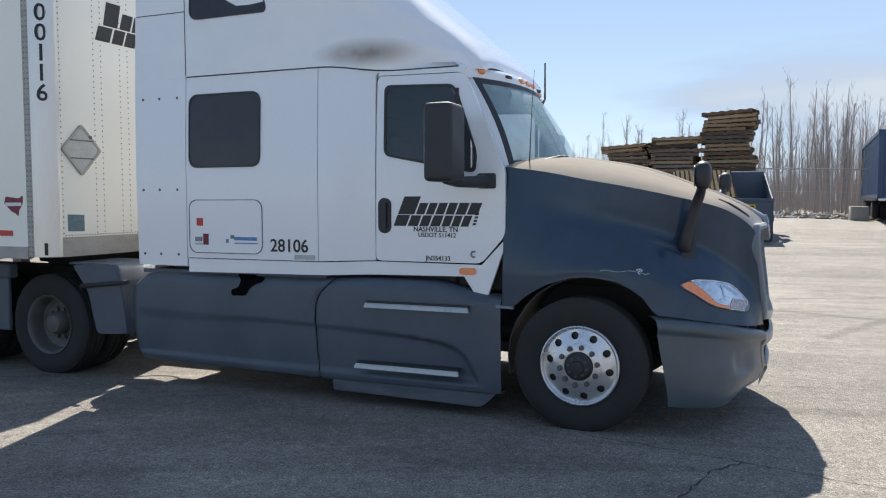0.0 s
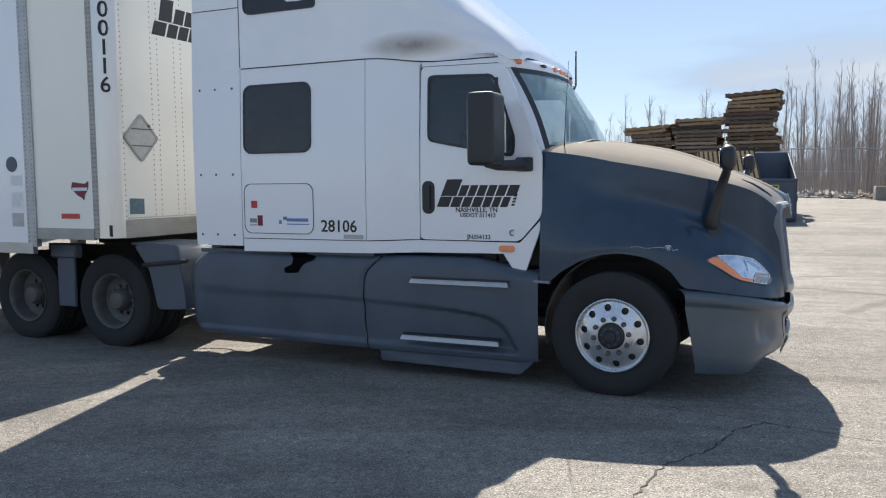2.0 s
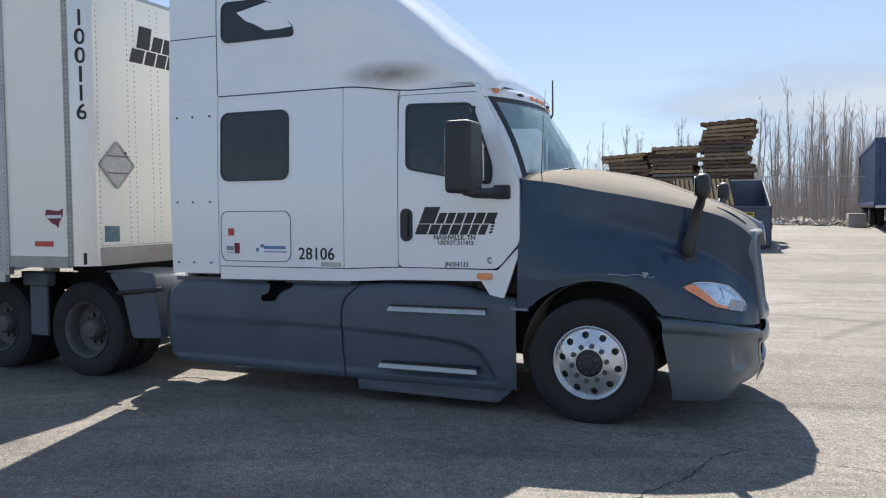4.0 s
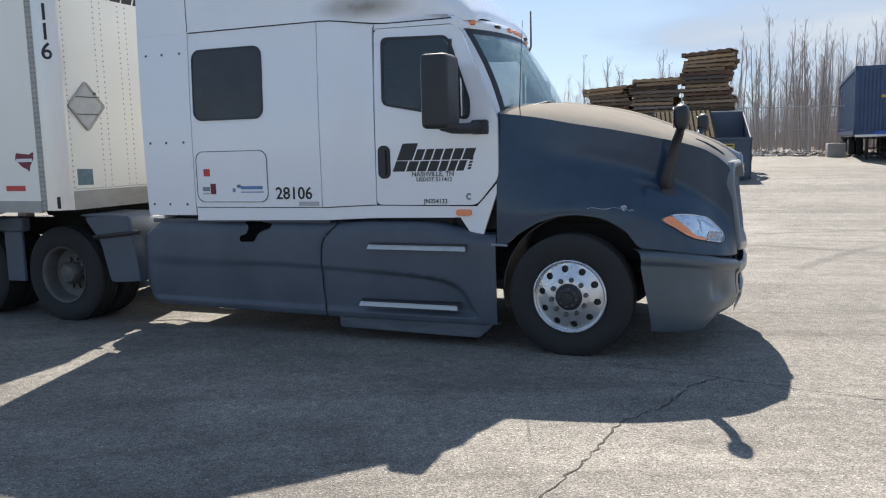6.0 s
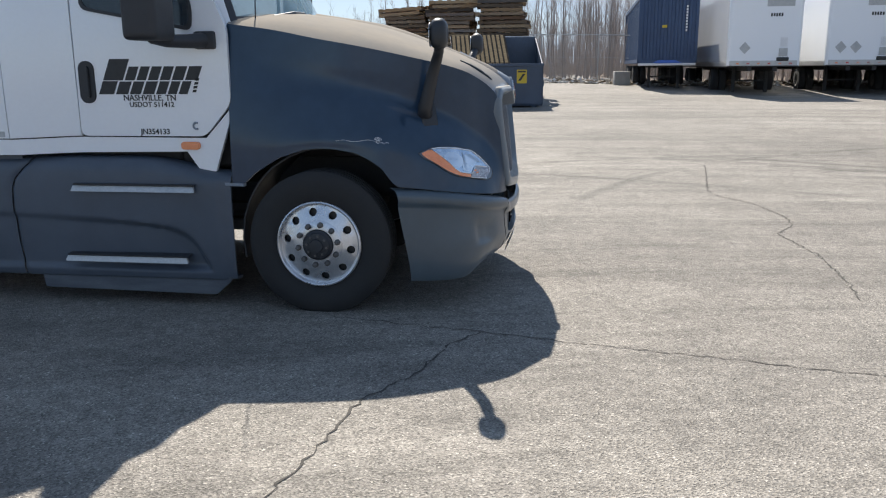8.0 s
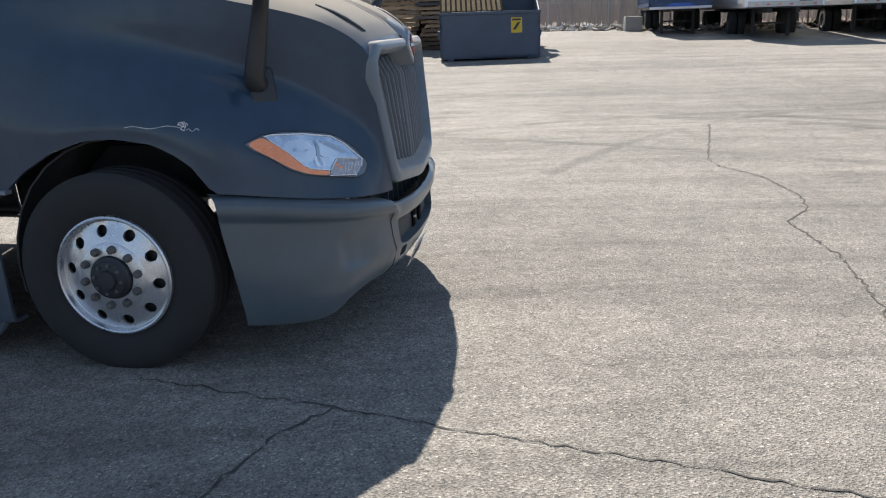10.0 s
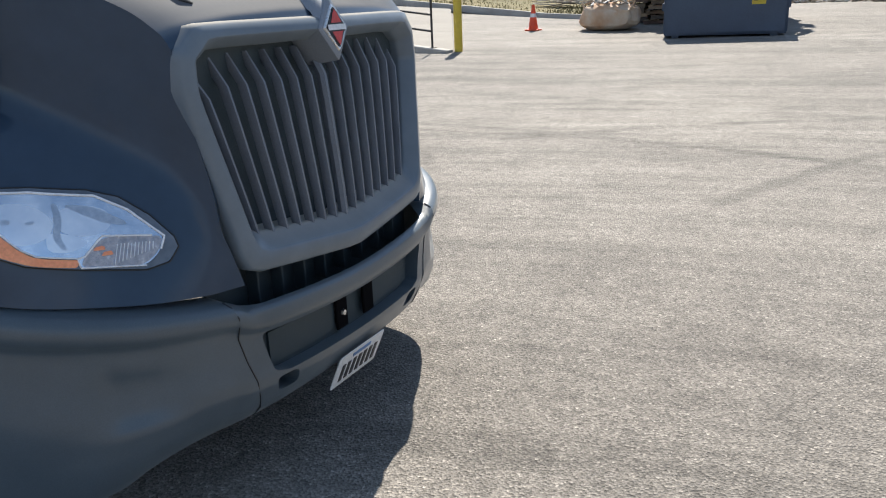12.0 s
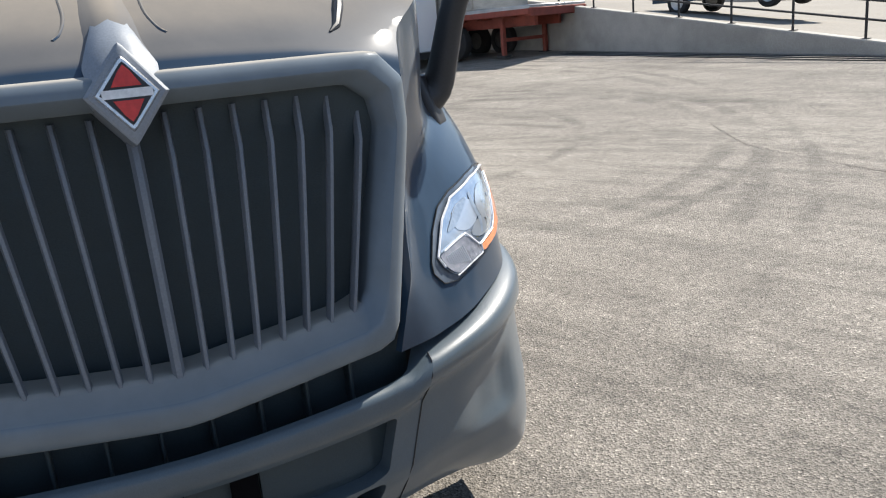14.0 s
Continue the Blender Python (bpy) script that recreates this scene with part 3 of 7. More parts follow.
crack([(0.30, -4.6), (0.48, -3.65), (0.57, -3.24), (0.64, -2.67), (0.87, -2.24), (1.0, -1.75), (1.16, -1.51)], 0.009, 1)
crack([(0.1, -1.3), (0.75, -1.42), (1.16, -1.51), (1.63, -1.62), (2.27, -1.75), (2.71, -1.84), (3.43, -2.0), (4.6, -2.3)], 0.007, 2)
crack([(4.12, 7.5), (3.92, 6.2), (3.7, 4.8), (3.76, 4.35), (4.06, 3.85), (4.22, 2.9)], 0.011, 3)
crack([(4.22, 2.9), (4.15, 2.4), (3.88, 1.95), (4.0, 1.0), (3.94, 0.06), (3.85, -0.5)], 0.009, 4)
crack([(-5.2, 7.9), (-3.6, 6.9), (-1.75, 6.48), (-0.78, 6.43), (0.05, 6.43), (0.9, 6.3), (2.2, 6.0)], 0.008, 5)


# ---- tractor ----
import collections
tractor = empty("semi_tractor", "white sleeper tractor with a dusty black hood and grey side skirts", "truck")


def both(make):
    """Builds a side part for the right (-1) and the left (+1)."""
    return [make(-1), make(1)]


def front_x(y, z):
    """The slightly bowed and raked front."""
    return 1.308 - 0.045 * (abs(y) / 0.6) ** 1.6 - 0.055 * smoothstep(0.75, 1.55, z)


# hood: stations along x with half profiles from the middle to the lower edge
HOOD = (
    (-0.62, 2.10, 1.075, 1.985, 1.10, 1.74, 1.125, 1.46, 1.145, 1.18, 1.152),
    (-0.30, 2.095, 1.07, 1.94, 1.09, 1.64, 1.122, 1.46, 1.152, 1.22, 1.16),
    (0.00, 2.05, 1.068, 1.88, 1.078, 1.585, 1.112, 1.455, 1.158, 1.245, 1.166),
    (0.30, 1.985, 1.04, 1.825, 1.045, 1.53, 1.095, 1.42, 1.155, 1.235, 1.168),
    (0.60, 1.885, 0.958, 1.76, 0.955, 1.445, 1.035, 1.345, 1.125, 1.18, 1.158),
    (0.90, 1.77, 0.842, 1.685, 0.832, 1.325, 0.895, 1.228, 1.018, 1.06, 1.065),
    (1.10, 1.665, 0.705, 1.60, 0.675, 1.20, 0.715, 1.09, 0.795, 0.955, 0.865),
    (1.20, 1.585, 0.66, 1.53, 0.62, 1.12, 0.625, 1.01, 0.65, 0.91, 0.69),
    (1.232, 1.548, 0.648, 1.480, 0.605, 1.11, 0.60, 0.98, 0.578, 0.90, 0.545),
)
ARCH = ((-0.70, 0.895), (-0.535, 0.90), (-0.44, 0.985), (-0.27, 1.085), (-0.10, 1.14), (0.0, 1.152), (0.10, 1.15), (0.27, 1.125), (0.38, 1.07), (0.45, 1.02), (0.51, 0.94), (0.545, 0.895), (0.62, 0.89), (0.75, 0.875), (0.90, 0.855), (1.02, 0.83), (1.16, 0.80), (1.232, 0.785))


def hood_profile(st, side):
    x, zc, ye, ze, yv, zv, yf, zf, ys, zs, yb = st
    zb = lerp_table(ARCH, x)[0]
    crown = [(0.0, zc), (ye * 0.3, zc - (zc - ze) * 0.05), (ye * 0.6, zc - (zc - ze) * 0.22), (ye * 0.82, zc - (zc - ze) * 0.5), (ye * 0.94, zc - (zc - ze) * 0.77), (ye, ze)]
    zs = max(zs, zb + 0.05)
    low = [(ye, ze), (ye + (yv - ye) * 0.42, ze + (zv - ze) * 0.5), (yv, zv), (yf, zf), (ys, zs), (yb, zb)]
    pts = [(y, z) for y, z in crown[:-1]]
    pts += [(p.x, p.y) for p in catmull([(y, z) for y, z in low], 7)]
    # the front edge follows the raked, bowed grille surround
    ease = smoothstep(0.95, 1.232, x)
    return [(x - (1.232 - front_x(min(y, 0.7), z) + 0.014) * ease, side * y, z) for y, z in pts]


def hood_half(side):
    rows = []
    ext = [tuple(2 * p - q for p, q in zip(HOOD[0], HOOD[1])), *HOOD, tuple(2 * p - q for p, q in zip(HOOD[-1], HOOD[-2]))]
    dense = []
    for a, b, c, d in zip(ext, ext[1:], ext[2:], ext[3:]):
        for k in range(8):
            t = k / 8
            dense.append(tuple(0.5 * (2 * q + (r - p) * t + (2 * p - 5 * q + 4 * r - s) * t * t + (3 * q - p - 3 * r + s) * t ** 3) for p, q, r, s in zip(a, b, c, d)))
    dense.append(HOOD[-1])
    for st in dense:
        rows.append(hood_profile(st, side))
    return rows


hood_bm = grid(hood_half(-1))
grid(hood_half(1), hood_bm)
bmesh.ops.remove_doubles(hood_bm, verts=hood_bm.verts, dist=0.001)
from mathutils.bvhtree import BVHTree
HOOD_TREE = BVHTree.FromBMesh(hood_bm)
thicken(hood_bm, 0.022)
hood = part("hood", hood_bm, DUSTYBLACK, tractor, "dusty gloss black hood and fenders with a scratch")


def on_hood(p, d, lift=0.004):
    """The point where a ray from p along d meets the hood, lifted off it."""
    hit, no, _, _ = HOOD_TREE.ray_cast(Vector(p), Vector(d))
    if hit is None:
        return None
    if no.dot(Vector(d)) > 0:
        no = -no
    return hit + no * lift


def arch_liner(side):
    rows = []
    for k in range(17):
        a = radians(-12 + 204 * k / 16)
        rows.append([(0.05 + 0.64 * math.cos(a), side * y, 0.50 + 0.655 * math.sin(a)) for y in (1.10, 0.6)])
    return part("wheel_arch_liner", thicken(grid(rows), 0.01), BLACK, tractor)


both(arch_liner)


# headlights, laid on the hood
HL_OUT = ((-0.112, 1.117), (-0.076, 1.134), (-0.021, 1.152), (0.06, 1.158), (0.167, 1.15), (0.297, 1.127), (0.372, 1.098), (0.447, 1.038), (0.505, 0.972), (0.514, 0.943), (0.488, 0.907), (0.43, 0.897), (0.273, 0.926), (0.145, 0.955), (0.076, 0.985), (-0.006, 1.043), (-0.08, 1.085))
HL_LENS = ((-0.02, 1.141), (0.023, 1.146), (0.166, 1.136), (0.314, 1.108), (0.39, 1.061), (0.478, 0.977), (0.464, 0.937), (0.429, 0.909), (0.273, 0.932), (0.266, 0.958), (0.175, 0.978), (0.141, 0.999), (0.084, 1.057))
HL_AMBER = ((-0.098, 1.115), (-0.027, 1.142), (0.018, 1.105), (0.084, 1.052), (0.14, 0.995), (0.175, 0.974), (0.27, 0.953), (0.265, 0.934), (0.163, 0.955), (0.085, 0.988), (0.002, 1.044), (-0.066, 1.087))
HL_TURN = ((0.282, 0.959), (0.324, 1.002), (0.474, 0.978), (0.461, 0.94), (0.425, 0.911), (0.274, 0.935))


def hood_patch(outline, side, lift, thick=0.0, step=0.03):
    """A patch over the hood with an outline in (u along the corner, z)."""
    bm = bmesh.new()
    bm.faces.new([bm.verts.new((u, 0, z)) for u, z in round_poly(outline, 0.028, 4)])
    us, zs = [p[0] for p in outline], [p[1] for p in outline]
    for lo, hi, no in ((min(us), max(us), (1, 0, 0)), (min(zs), max(zs), (0, 0, 1))):
        for k in range(1, int((hi - lo) / step) + 1):
            bmesh.ops.bisect_plane(bm, geom=bm.verts[:] + bm.edges[:] + bm.faces[:], plane_co=Vector(no) * (lo + k * step), plane_no=no)
    for v in bm.verts:
        u, z = v.co.x, v.co.z
        start = Vector((0.8 * u + 0.6 * 2.0, 0.6 * u - 0.8 * 2.0, z))
        hit = on_hood(start, (-0.6, 0.8, 0), lift)
        hit = hit if hit else start + Vector((-0.6, 0.8, 0)) * 1.2
        v.co = (hit.x, hit.y * -side, hit.z)
    if thick:
        thicken(bm, thick)
    return bm


def hood_line(points, side, lift, r):
    """A thin rod laid along the hood's corner."""
    out = []
    for p, q in zip(points, points[1:]):
        for k in range(5):
            u, z = p[0] + (q[0] - p[0]) * k / 5, p[1] + (q[1] - p[1]) * k / 5
            hit = on_hood((0.8 * u + 1.2, 0.6 * u - 1.6, z), (-0.6, 0.8, 0), lift)
            if hit:
                out.append((hit.x, hit.y * -side, hit.z))
    return tube(out, r, 5)


def headlight(side):
    lamp = part("headlight", hood_patch(HL_OUT, side, 0.004), EDGEGLASS, tractor, "clear headlight with an amber side lens")
    part("lamp_seal", hood_line(HL_OUT + HL_OUT[:1], side, 0.004, 0.0022), INK, lamp)
    part("lens", hood_patch(HL_LENS, side, 0.009), LENSGLASS, lamp, "clear bright headlight lens")
    part("side_marker", hood_patch(HL_AMBER, side, 0.0135), AMBER, lamp, "amber side lens")
    turn = part("turn_signal", hood_patch(HL_TURN, side, 0.0135), TURNLENS, lamp, "ribbed clear turn signal")
    for k in range(11):
        u = 0.352 + 0.0095 * k
        part("rib", hood_line(((u, 0.926 + 0.0022 * k), (u + 0.012 - 0.001 * k, 0.99 - 0.0016 * k)), side, 0.0145, 0.0013), RIMBRIGHT, turn)
    # small amber patches paint the bulb glow, on the right lamp only
    for u, z in ((0.317, 0.974), (0.335, 0.958)) if side < 0 else ():
        part("painted_bulb_glint", hood_patch(((u - 0.014, z - 0.004), (u + 0.016, z - 0.006), (u + 0.012, z + 0.006), (u - 0.008, z + 0.005)), side, 0.0152, 0, 0.02), AMBER, turn)
    # two bowls with their bulbs, painted shade at brow and bowl, bright dividing lines
    for uc, zc, ru, rz in ((0.135, 1.062, 0.085, 0.052), (0.285, 1.05, 0.07, 0.04)):
        bowl = [(uc + ru * math.cos(a), zc - 0.16 * ru * math.cos(a) + rz * math.sin(a)) for a in (2 * math.pi * k / 12 for k in range(12))]
        part("reflector_bowl", hood_patch(bowl, side, 0.0105), FACET, lamp)
    part("reflector_facet", hood_patch(((0.20, 1.035), (0.265, 1.018), (0.30, 0.992), (0.255, 0.975), (0.20, 0.985)), side, 0.0108), FACET, lamp)
    part("painted_brow_shade", hood_patch(((0.235, 1.098), (0.30, 1.085), (0.345, 1.058), (0.40, 1.02), (0.345, 1.03), (0.285, 1.066)), side, 0.0112), SHADEGLASS, lamp)
    part("painted_bowl_shade", hood_patch(((0.214, 1.105), (0.228, 1.10), (0.24, 1.06), (0.23, 1.02), (0.246, 0.985), (0.235, 0.985), (0.214, 1.02), (0.222, 1.06)), side, 0.0112), SHADEGLASS, lamp)
    part("projector_eye", hood_patch(((0.100, 1.072), (0.106, 1.078), (0.118, 1.077), (0.122, 1.071), (0.116, 1.065), (0.106, 1.065)), side, 0.0118, 0, 0.02), SHADEGLASS, lamp)
    part("bulb", hood_patch(((0.15, 1.064), (0.168, 1.068), (0.178, 1.063), (0.168, 1.058)), side, 0.0118, 0, 0.02), SHADEGLASS, lamp)
    part("lens_rim", hood_line(HL_LENS[:7], side, 0.012, 0.0034), RIMBRIGHT, lamp)
    part("lens_rim", hood_line(HL_LENS[7:] + HL_LENS[:1], side, 0.012, 0.0024), RIMBRIGHT, lamp)
    part("dividing_line", hood_line(((0.268, 0.957), (0.284, 0.96), (0.326, 1.004), (0.477, 0.979)), side, 0.0145, 0.003), RIMBRIGHT, lamp)


EDGEGLASS = worn("clear_lens_edge", (0.07, 0.09, 0.12), (0.13, 0.155, 0.19), 0.1, 0, 12, 60, 1.0, 0.01, 0.03)
# darker lens tone: colour for the painted brow and bowl shade, and the bulbs
SHADEGLASS = worn("shaded_lens", (0.34, 0.42, 0.52), (0.44, 0.52, 0.62), 0.12, 0.3, 20, 80, 1.0, 0.02, 0.05)
FACET = worn("lamp_facet", (0.62, 0.7, 0.8), (0.8, 0.86, 0.92), 0.16, 0.65, 12, 30, 1.0, 0.04, 0.05, dist=0.01, speck=0.3)
RIMBRIGHT = worn("bright_lamp_rim", (0.86, 0.88, 0.92), (0.92, 0.93, 0.96), 0.3, 0, 30, 90, 0.5, 0.01, 0.05)
TURNLENS = worn("turn_lens", (0.24, 0.26, 0.31), (0.52, 0.53, 0.58), 0.2, 0.3, 60, 200, 1.0, 0.5, 0.1, dist=0.01)
both(headlight)

# scuff on the right fender
rnd = random.Random(5)
scuff = bmesh.new()
for k in range(9):
    x0, z0 = 0.425 + rnd.uniform(-0.016, 0.016), 1.206 + rnd.uniform(-0.012, 0.012)
    a = rnd.uniform(0, 6.28)
    pts = []
    for j in range(5):
        h = on_hood((x0 + 0.011 * math.cos(a + j * 0.9), -2.0, z0 + 0.011 * math.sin(a + j * 0.7)), (0, 1, 0), 0.002)
        if h:
            pts.append(h)
    if len(pts) > 2:
        tube(pts, [0.0004, 0.002, 0.0026, 0.0016, 0.0004][:len(pts)], 4, scuff)
for za, xa, xb in ((1.205, 0.14, 0.41), (1.19, 0.44, 0.5)):
    pts = [on_hood((xa + (xb - xa) * j / 10, -2.0, za + 0.006 * math.sin(j)), (0, 1, 0), 0.0005) for j in range(11)]
    tube([p for p in pts if p], 0.0014, 4, scuff)
part("scuff_mark", scuff, DECALWHITE, hood, "pale scuff and scratch in the black paint")


# hood vents and centre ridge
for sx in (-1, 1):
    pts = [on_hood((x, sx * y, 2.6), (0, 0, -1), 0.001) for x, y in ((0.92, 0.60), (1.0, 0.575), (1.06, 0.55), (1.12, 0.52), (1.14, 0.495))]
    part("hood_vent", tube(pts, [0.006, 0.012, 0.014, 0.010, 0.003], 8), BLACK, hood)
    pts = [on_hood((x, sx * y, 2.6), (0, 0, -1), -0.002) for x, y in ((0.6, 0.10), (0.85, 0.09), (1.0, 0.085), (1.09, 0.085), (1.14, 0.10), (1.155, 0.115))]
    part("moulded_edge", tube(catmull(pts, 4), 0.0045, 8), DUSTYBLACK, hood)
ridge = [(-0.3, 0, 2.09), (0.3, 0, 1.985), (0.8, 0, 1.80), (1.08, 0, 1.68), (1.2, 0, 1.60)]
rows = []
for x, y, z in catmull(ridge, 5):
    w = 0.10 - 0.035 * smoothstep(0.2, 1.2, x)
    rows.append([(x, -w, z - 0.012), (x, -w * 0.45, z + 0.012), (x, 0, z + 0.02), (x, w * 0.45, z + 0.012), (x, w, z - 0.012)])
part("hood_ridge", grid(rows), DUSTYBLACK, hood)


# grille: a wide frame with upright bars
G_OUT = [(-0.535, 0.818), (0.0, 0.762), (0.535, 0.818), (0.645, 1.36), (0.645, 1.475), (0.575, 1.545), (-0.575, 1.545), (-0.645, 1.475), (-0.645, 1.36)]
G_IN = [(-0.47, 0.924), (0.0, 0.876), (0.47, 0.924), (0.575, 1.36), (0.562, 1.43), (0.505, 1.472), (-0.505, 1.472), (-0.562, 1.43), (-0.575, 1.36)]


def subdivided(poly, n=8):
    out = []
    for i, p in enumerate(poly):
        q = poly[(i + 1) % len(poly)]
        for k in range(n):
            t = k / n
            out.append((p[0] + (q[0] - p[0]) * t, p[1] + (q[1] - p[1]) * t))
    return out


SCREEN = worn("radiator_mesh", (0.026, 0.042, 0.05), (0.04, 0.058, 0.067), 0.6, 0, 3, 160, 0, 0.3, 0.1, stretch=(1, 1, 3), dist=0.006)
GRILLEBAR = worn("dark_grille_plastic", (0.13, 0.147, 0.175), (0.18, 0.198, 0.225), 0.42, 0, 3, 200, 0, 0.05, 0.1)
go, gi = subdivided(G_OUT, 10), subdivided(G_IN, 10)
for _ in range(1):
    go = [((a[0] + 2 * b[0] + c[0]) / 4, (a[1] + 2 * b[1] + c[1]) / 4) for a, b, c in zip(go[-1:] + go[:-1], go, go[1:] + go[:1])]
    gi = [((a[0] + 2 * b[0] + c[0]) / 4, (a[1] + 2 * b[1] + c[1]) / 4) for a, b, c in zip(gi[-1:] + gi[:-1], gi, gi[1:] + gi[:1])]
rows = []
for blend, d in ((0.0, -0.16), (-0.02, -0.05), (-0.03, -0.016), (0.0, -0.003), (0.06, 0.004), (0.3, 0.013), (0.52, 0.015), (0.60, 0.010), (0.92, -0.034), (0.98, -0.042), (1.0, -0.052), (1.02, -0.13)):
    rows.append([(front_x(a[0] + (b[0] - a[0]) * blend, a[1] + (b[1] - a[1]) * blend) + d, a[0] + (b[0] - a[0]) * blend, a[1] + (b[1] - a[1]) * blend) for a, b in zip(go, gi)])
grille = part("grille_frame", grid(rows, None, True), DUSTYGREY, tractor, "faded grey plastic grille surround with dust on top")
part("radiator_screen", box(1.13, -0.6, 0.60, 1.145, 0.6, 1.50), SCREEN, tractor)
for k in range(8):
    y = -0.42 + 0.12 * k
    part("slot_fin", box(1.15, y - 0.005, 0.64, 1.20, y + 0.005, 0.80, 0.003), SCREEN, grille)
for i in range(15):
    f = (i - 7) / 7.5
    yb, yt = 0.468 * f, 0.582 * f
    zt = 1.455 if abs(f) < 0.9 else 1.42
    pts = []
    for k in range(7):
        t = k / 6
        z0 = 0.868 + 0.04 * abs(f)
        y, z = yb + (yt - yb) * t, z0 + (zt - z0) * t
        pts.append((front_x(y, z) - 0.045 - 0.05 * smoothstep(0.8, 1, t), y, z))
    wdt = 0.014 if i == 7 else 0.0085
    bm = bmesh.new()
    rows = []
    for p in pts:
        rows.append([(p[0] - 0.022, p[1] - wdt * 0.7, p[2]), (p[0] - 0.004, p[1] - wdt, p[2]), (p[0] + 0.010, p[1] - wdt * 0.45, p[2]), (p[0] + 0.010, p[1] + wdt * 0.45, p[2]), (p[0] - 0.004, p[1] + wdt, p[2]), (p[0] - 0.022, p[1] + wdt * 0.7, p[2])])
    part("grille_bar", grid(rows, bm, True), GRILLEBAR, grille)

# badge: a diamond with red halves and a plain bar
badge_m = Matrix.Translation((1.262, 0, 1.505)) @ Matrix.Rotation(radians(-8), 4, "Y")


def diamond(h, w, d0, d1, inset=0.7):
    rows = []
    for s, d in ((1.0, d0), (1.0, d1 - 0.006), (inset, d1)):
        rows.append([badge_m @ Vector((d, s * w * c, s * h * e)) for c, e in ((-1, 0), (-0.1, -0.93), (0, -1), (0.1, -0.93), (1, 0), (0.1, 0.93), (0, 1), (-0.1, 0.93))])
    bm = grid(rows, None, True)
    bm.faces.new([bm.verts.new(p) for p in rows[-1]])
    bmesh.ops.remove_doubles(bm, verts=bm.verts, dist=0.0005)
    return bm


badge = part("badge_base", diamond(0.105, 0.085, -0.12, 0.012, 0.9), GREYPLASTIC, tractor, "diamond hood badge with red halves")
part("badge_rim", diamond(0.078, 0.066, 0.0, 0.018, 0.93), CHROME, badge)
part("badge_field", diamond(0.066, 0.055, 0.01, 0.0205, 0.97), INK, badge)
for s in (1, -1):
    bm = bmesh.new()
    bm.faces.new([bm.verts.new(badge_m @ Vector((0.0225, y, z * s))) for y, z in ((-0.030, 0.014), (0.030, 0.014), (0.012, 0.045), (0, 0.058), (-0.012, 0.045))])
    part("badge_red_field", bm, RED, badge)
bm = bmesh.new()
bm.faces.new([bm.verts.new(badge_m @ Vector((0.0225, y, z))) for y, z in ((-0.05, -0.009), (0.05, -0.009), (0.05, 0.009), (-0.05, 0.009))])
part("badge_bar", bm, DECALWHITE, badge)
rows = []
for x, w, z in ((1.266, 0.07, 1.55), (1.235, 0.075, 1.60), (1.16, 0.065, 1.645), (1.05, 0.05, 1.705), (0.85, 0.03, 1.80)):
    rows.append([(x, -w, z - 0.04), (x, -w * 0.6, z - 0.005), (x, 0, z + 0.008), (x, w * 0.6, z - 0.005), (x, w, z - 0.04)])
part("badge_spine", grid(rows), GREYPLASTIC, badge)

# bumper: a bowed three-piece shell
BUMPERGREY = worn("bumper_plastic", (0.056, 0.08, 0.098), (0.078, 0.106, 0.128), 0.42, 0, 2.2, 260, 0.5, 0.06, 0.08)
BUMPERGREY.node_tree.nodes["Principled BSDF"].inputs["Coat Roughness"].default_value = 0.2
BUMPERGREY.node_tree.nodes["Principled BSDF"].inputs["Sheen Weight"].default_value = 0.12
PLAN = ((0.0, 1.325), (0.25, 1.322), (0.45, 1.31), (0.60, 1.285), (0.74, 1.235), (0.86, 1.155), (0.97, 1.04), (1.06, 0.90), (1.125, 0.75), (1.165, 0.62), (1.18, 0.545))


def bumper_x(y):
    return lerp_table(PLAN, abs(y))[0]


def bumper_point(y, f):
    """A point of the bumper shell: y across (signed), f from the lower edge (0) to the top (1)."""
    a = abs(y)
    a *= 1 + 0.28 * (f - 0.55) * (1 - smoothstep(0.6, 1.05, a))
    end = smoothstep(0.55, 1.15, a)
    ztop = lerp_table(BUMP_TOP, a)[0]
    zlow = 0.262 - 0.03 * end
    z = zlow + (ztop - zlow) * f
    inset = lerp_table(BUMP_PROFILE, f)[0]
    if f > 0.95:
        inset *= 0.3 + 0.7 * smoothstep(0.54, 0.62, a)
    s = inset * (1.0 - 0.75 * smoothstep(0.85, 1.18, a) * (1 - smoothstep(0.93, 0.97, f)))
    x = PLAN_CURVE(a) - s * (1 - 0.45 * end) + 0.125 * smoothstep(0.68, 1.18, a) * (1 - f) ** 1.2
    lip = 0.016 * smoothstep(0.815, 0.85, f) * (1 - smoothstep(0.94, 1.0, f)) * smoothstep(0.5, 0.62, a)
    dent = -0.024 * smoothstep(0.34, 0.46, f) * (1 - smoothstep(0.56, 0.74, f)) * smoothstep(0.70, 0.86, a) * (1 - smoothstep(0.94, 1.0, a))
    x += (lip + dent) * (1 - 0.4 * end)
    return Vector((x, math.copysign(a - s * 0.55 * end + (lip + dent) * end, y) if a > 1e-6 else 0.0, z))


BUMP_TOP = ((0.0, 0.688), (0.1, 0.69), (0.5, 0.712), (0.565, 0.725), (0.62, 0.762), (0.74, 0.781), (0.86, 0.80), (0.97, 0.825), (1.06, 0.85), (1.13, 0.872), (1.18, 0.885))
BUMP_PROFILE = ((0.0, 0.25), (0.02, 0.20), (0.08, 0.13), (0.2, 0.07), (0.36, 0.035), (0.44, 0.026), (0.6, 0.03), (0.76, 0.026), (0.80, 0.02), (0.84, 0.004), (0.90, 0.0), (0.95, 0.004), (0.985, 0.03), (1.0, 0.10))


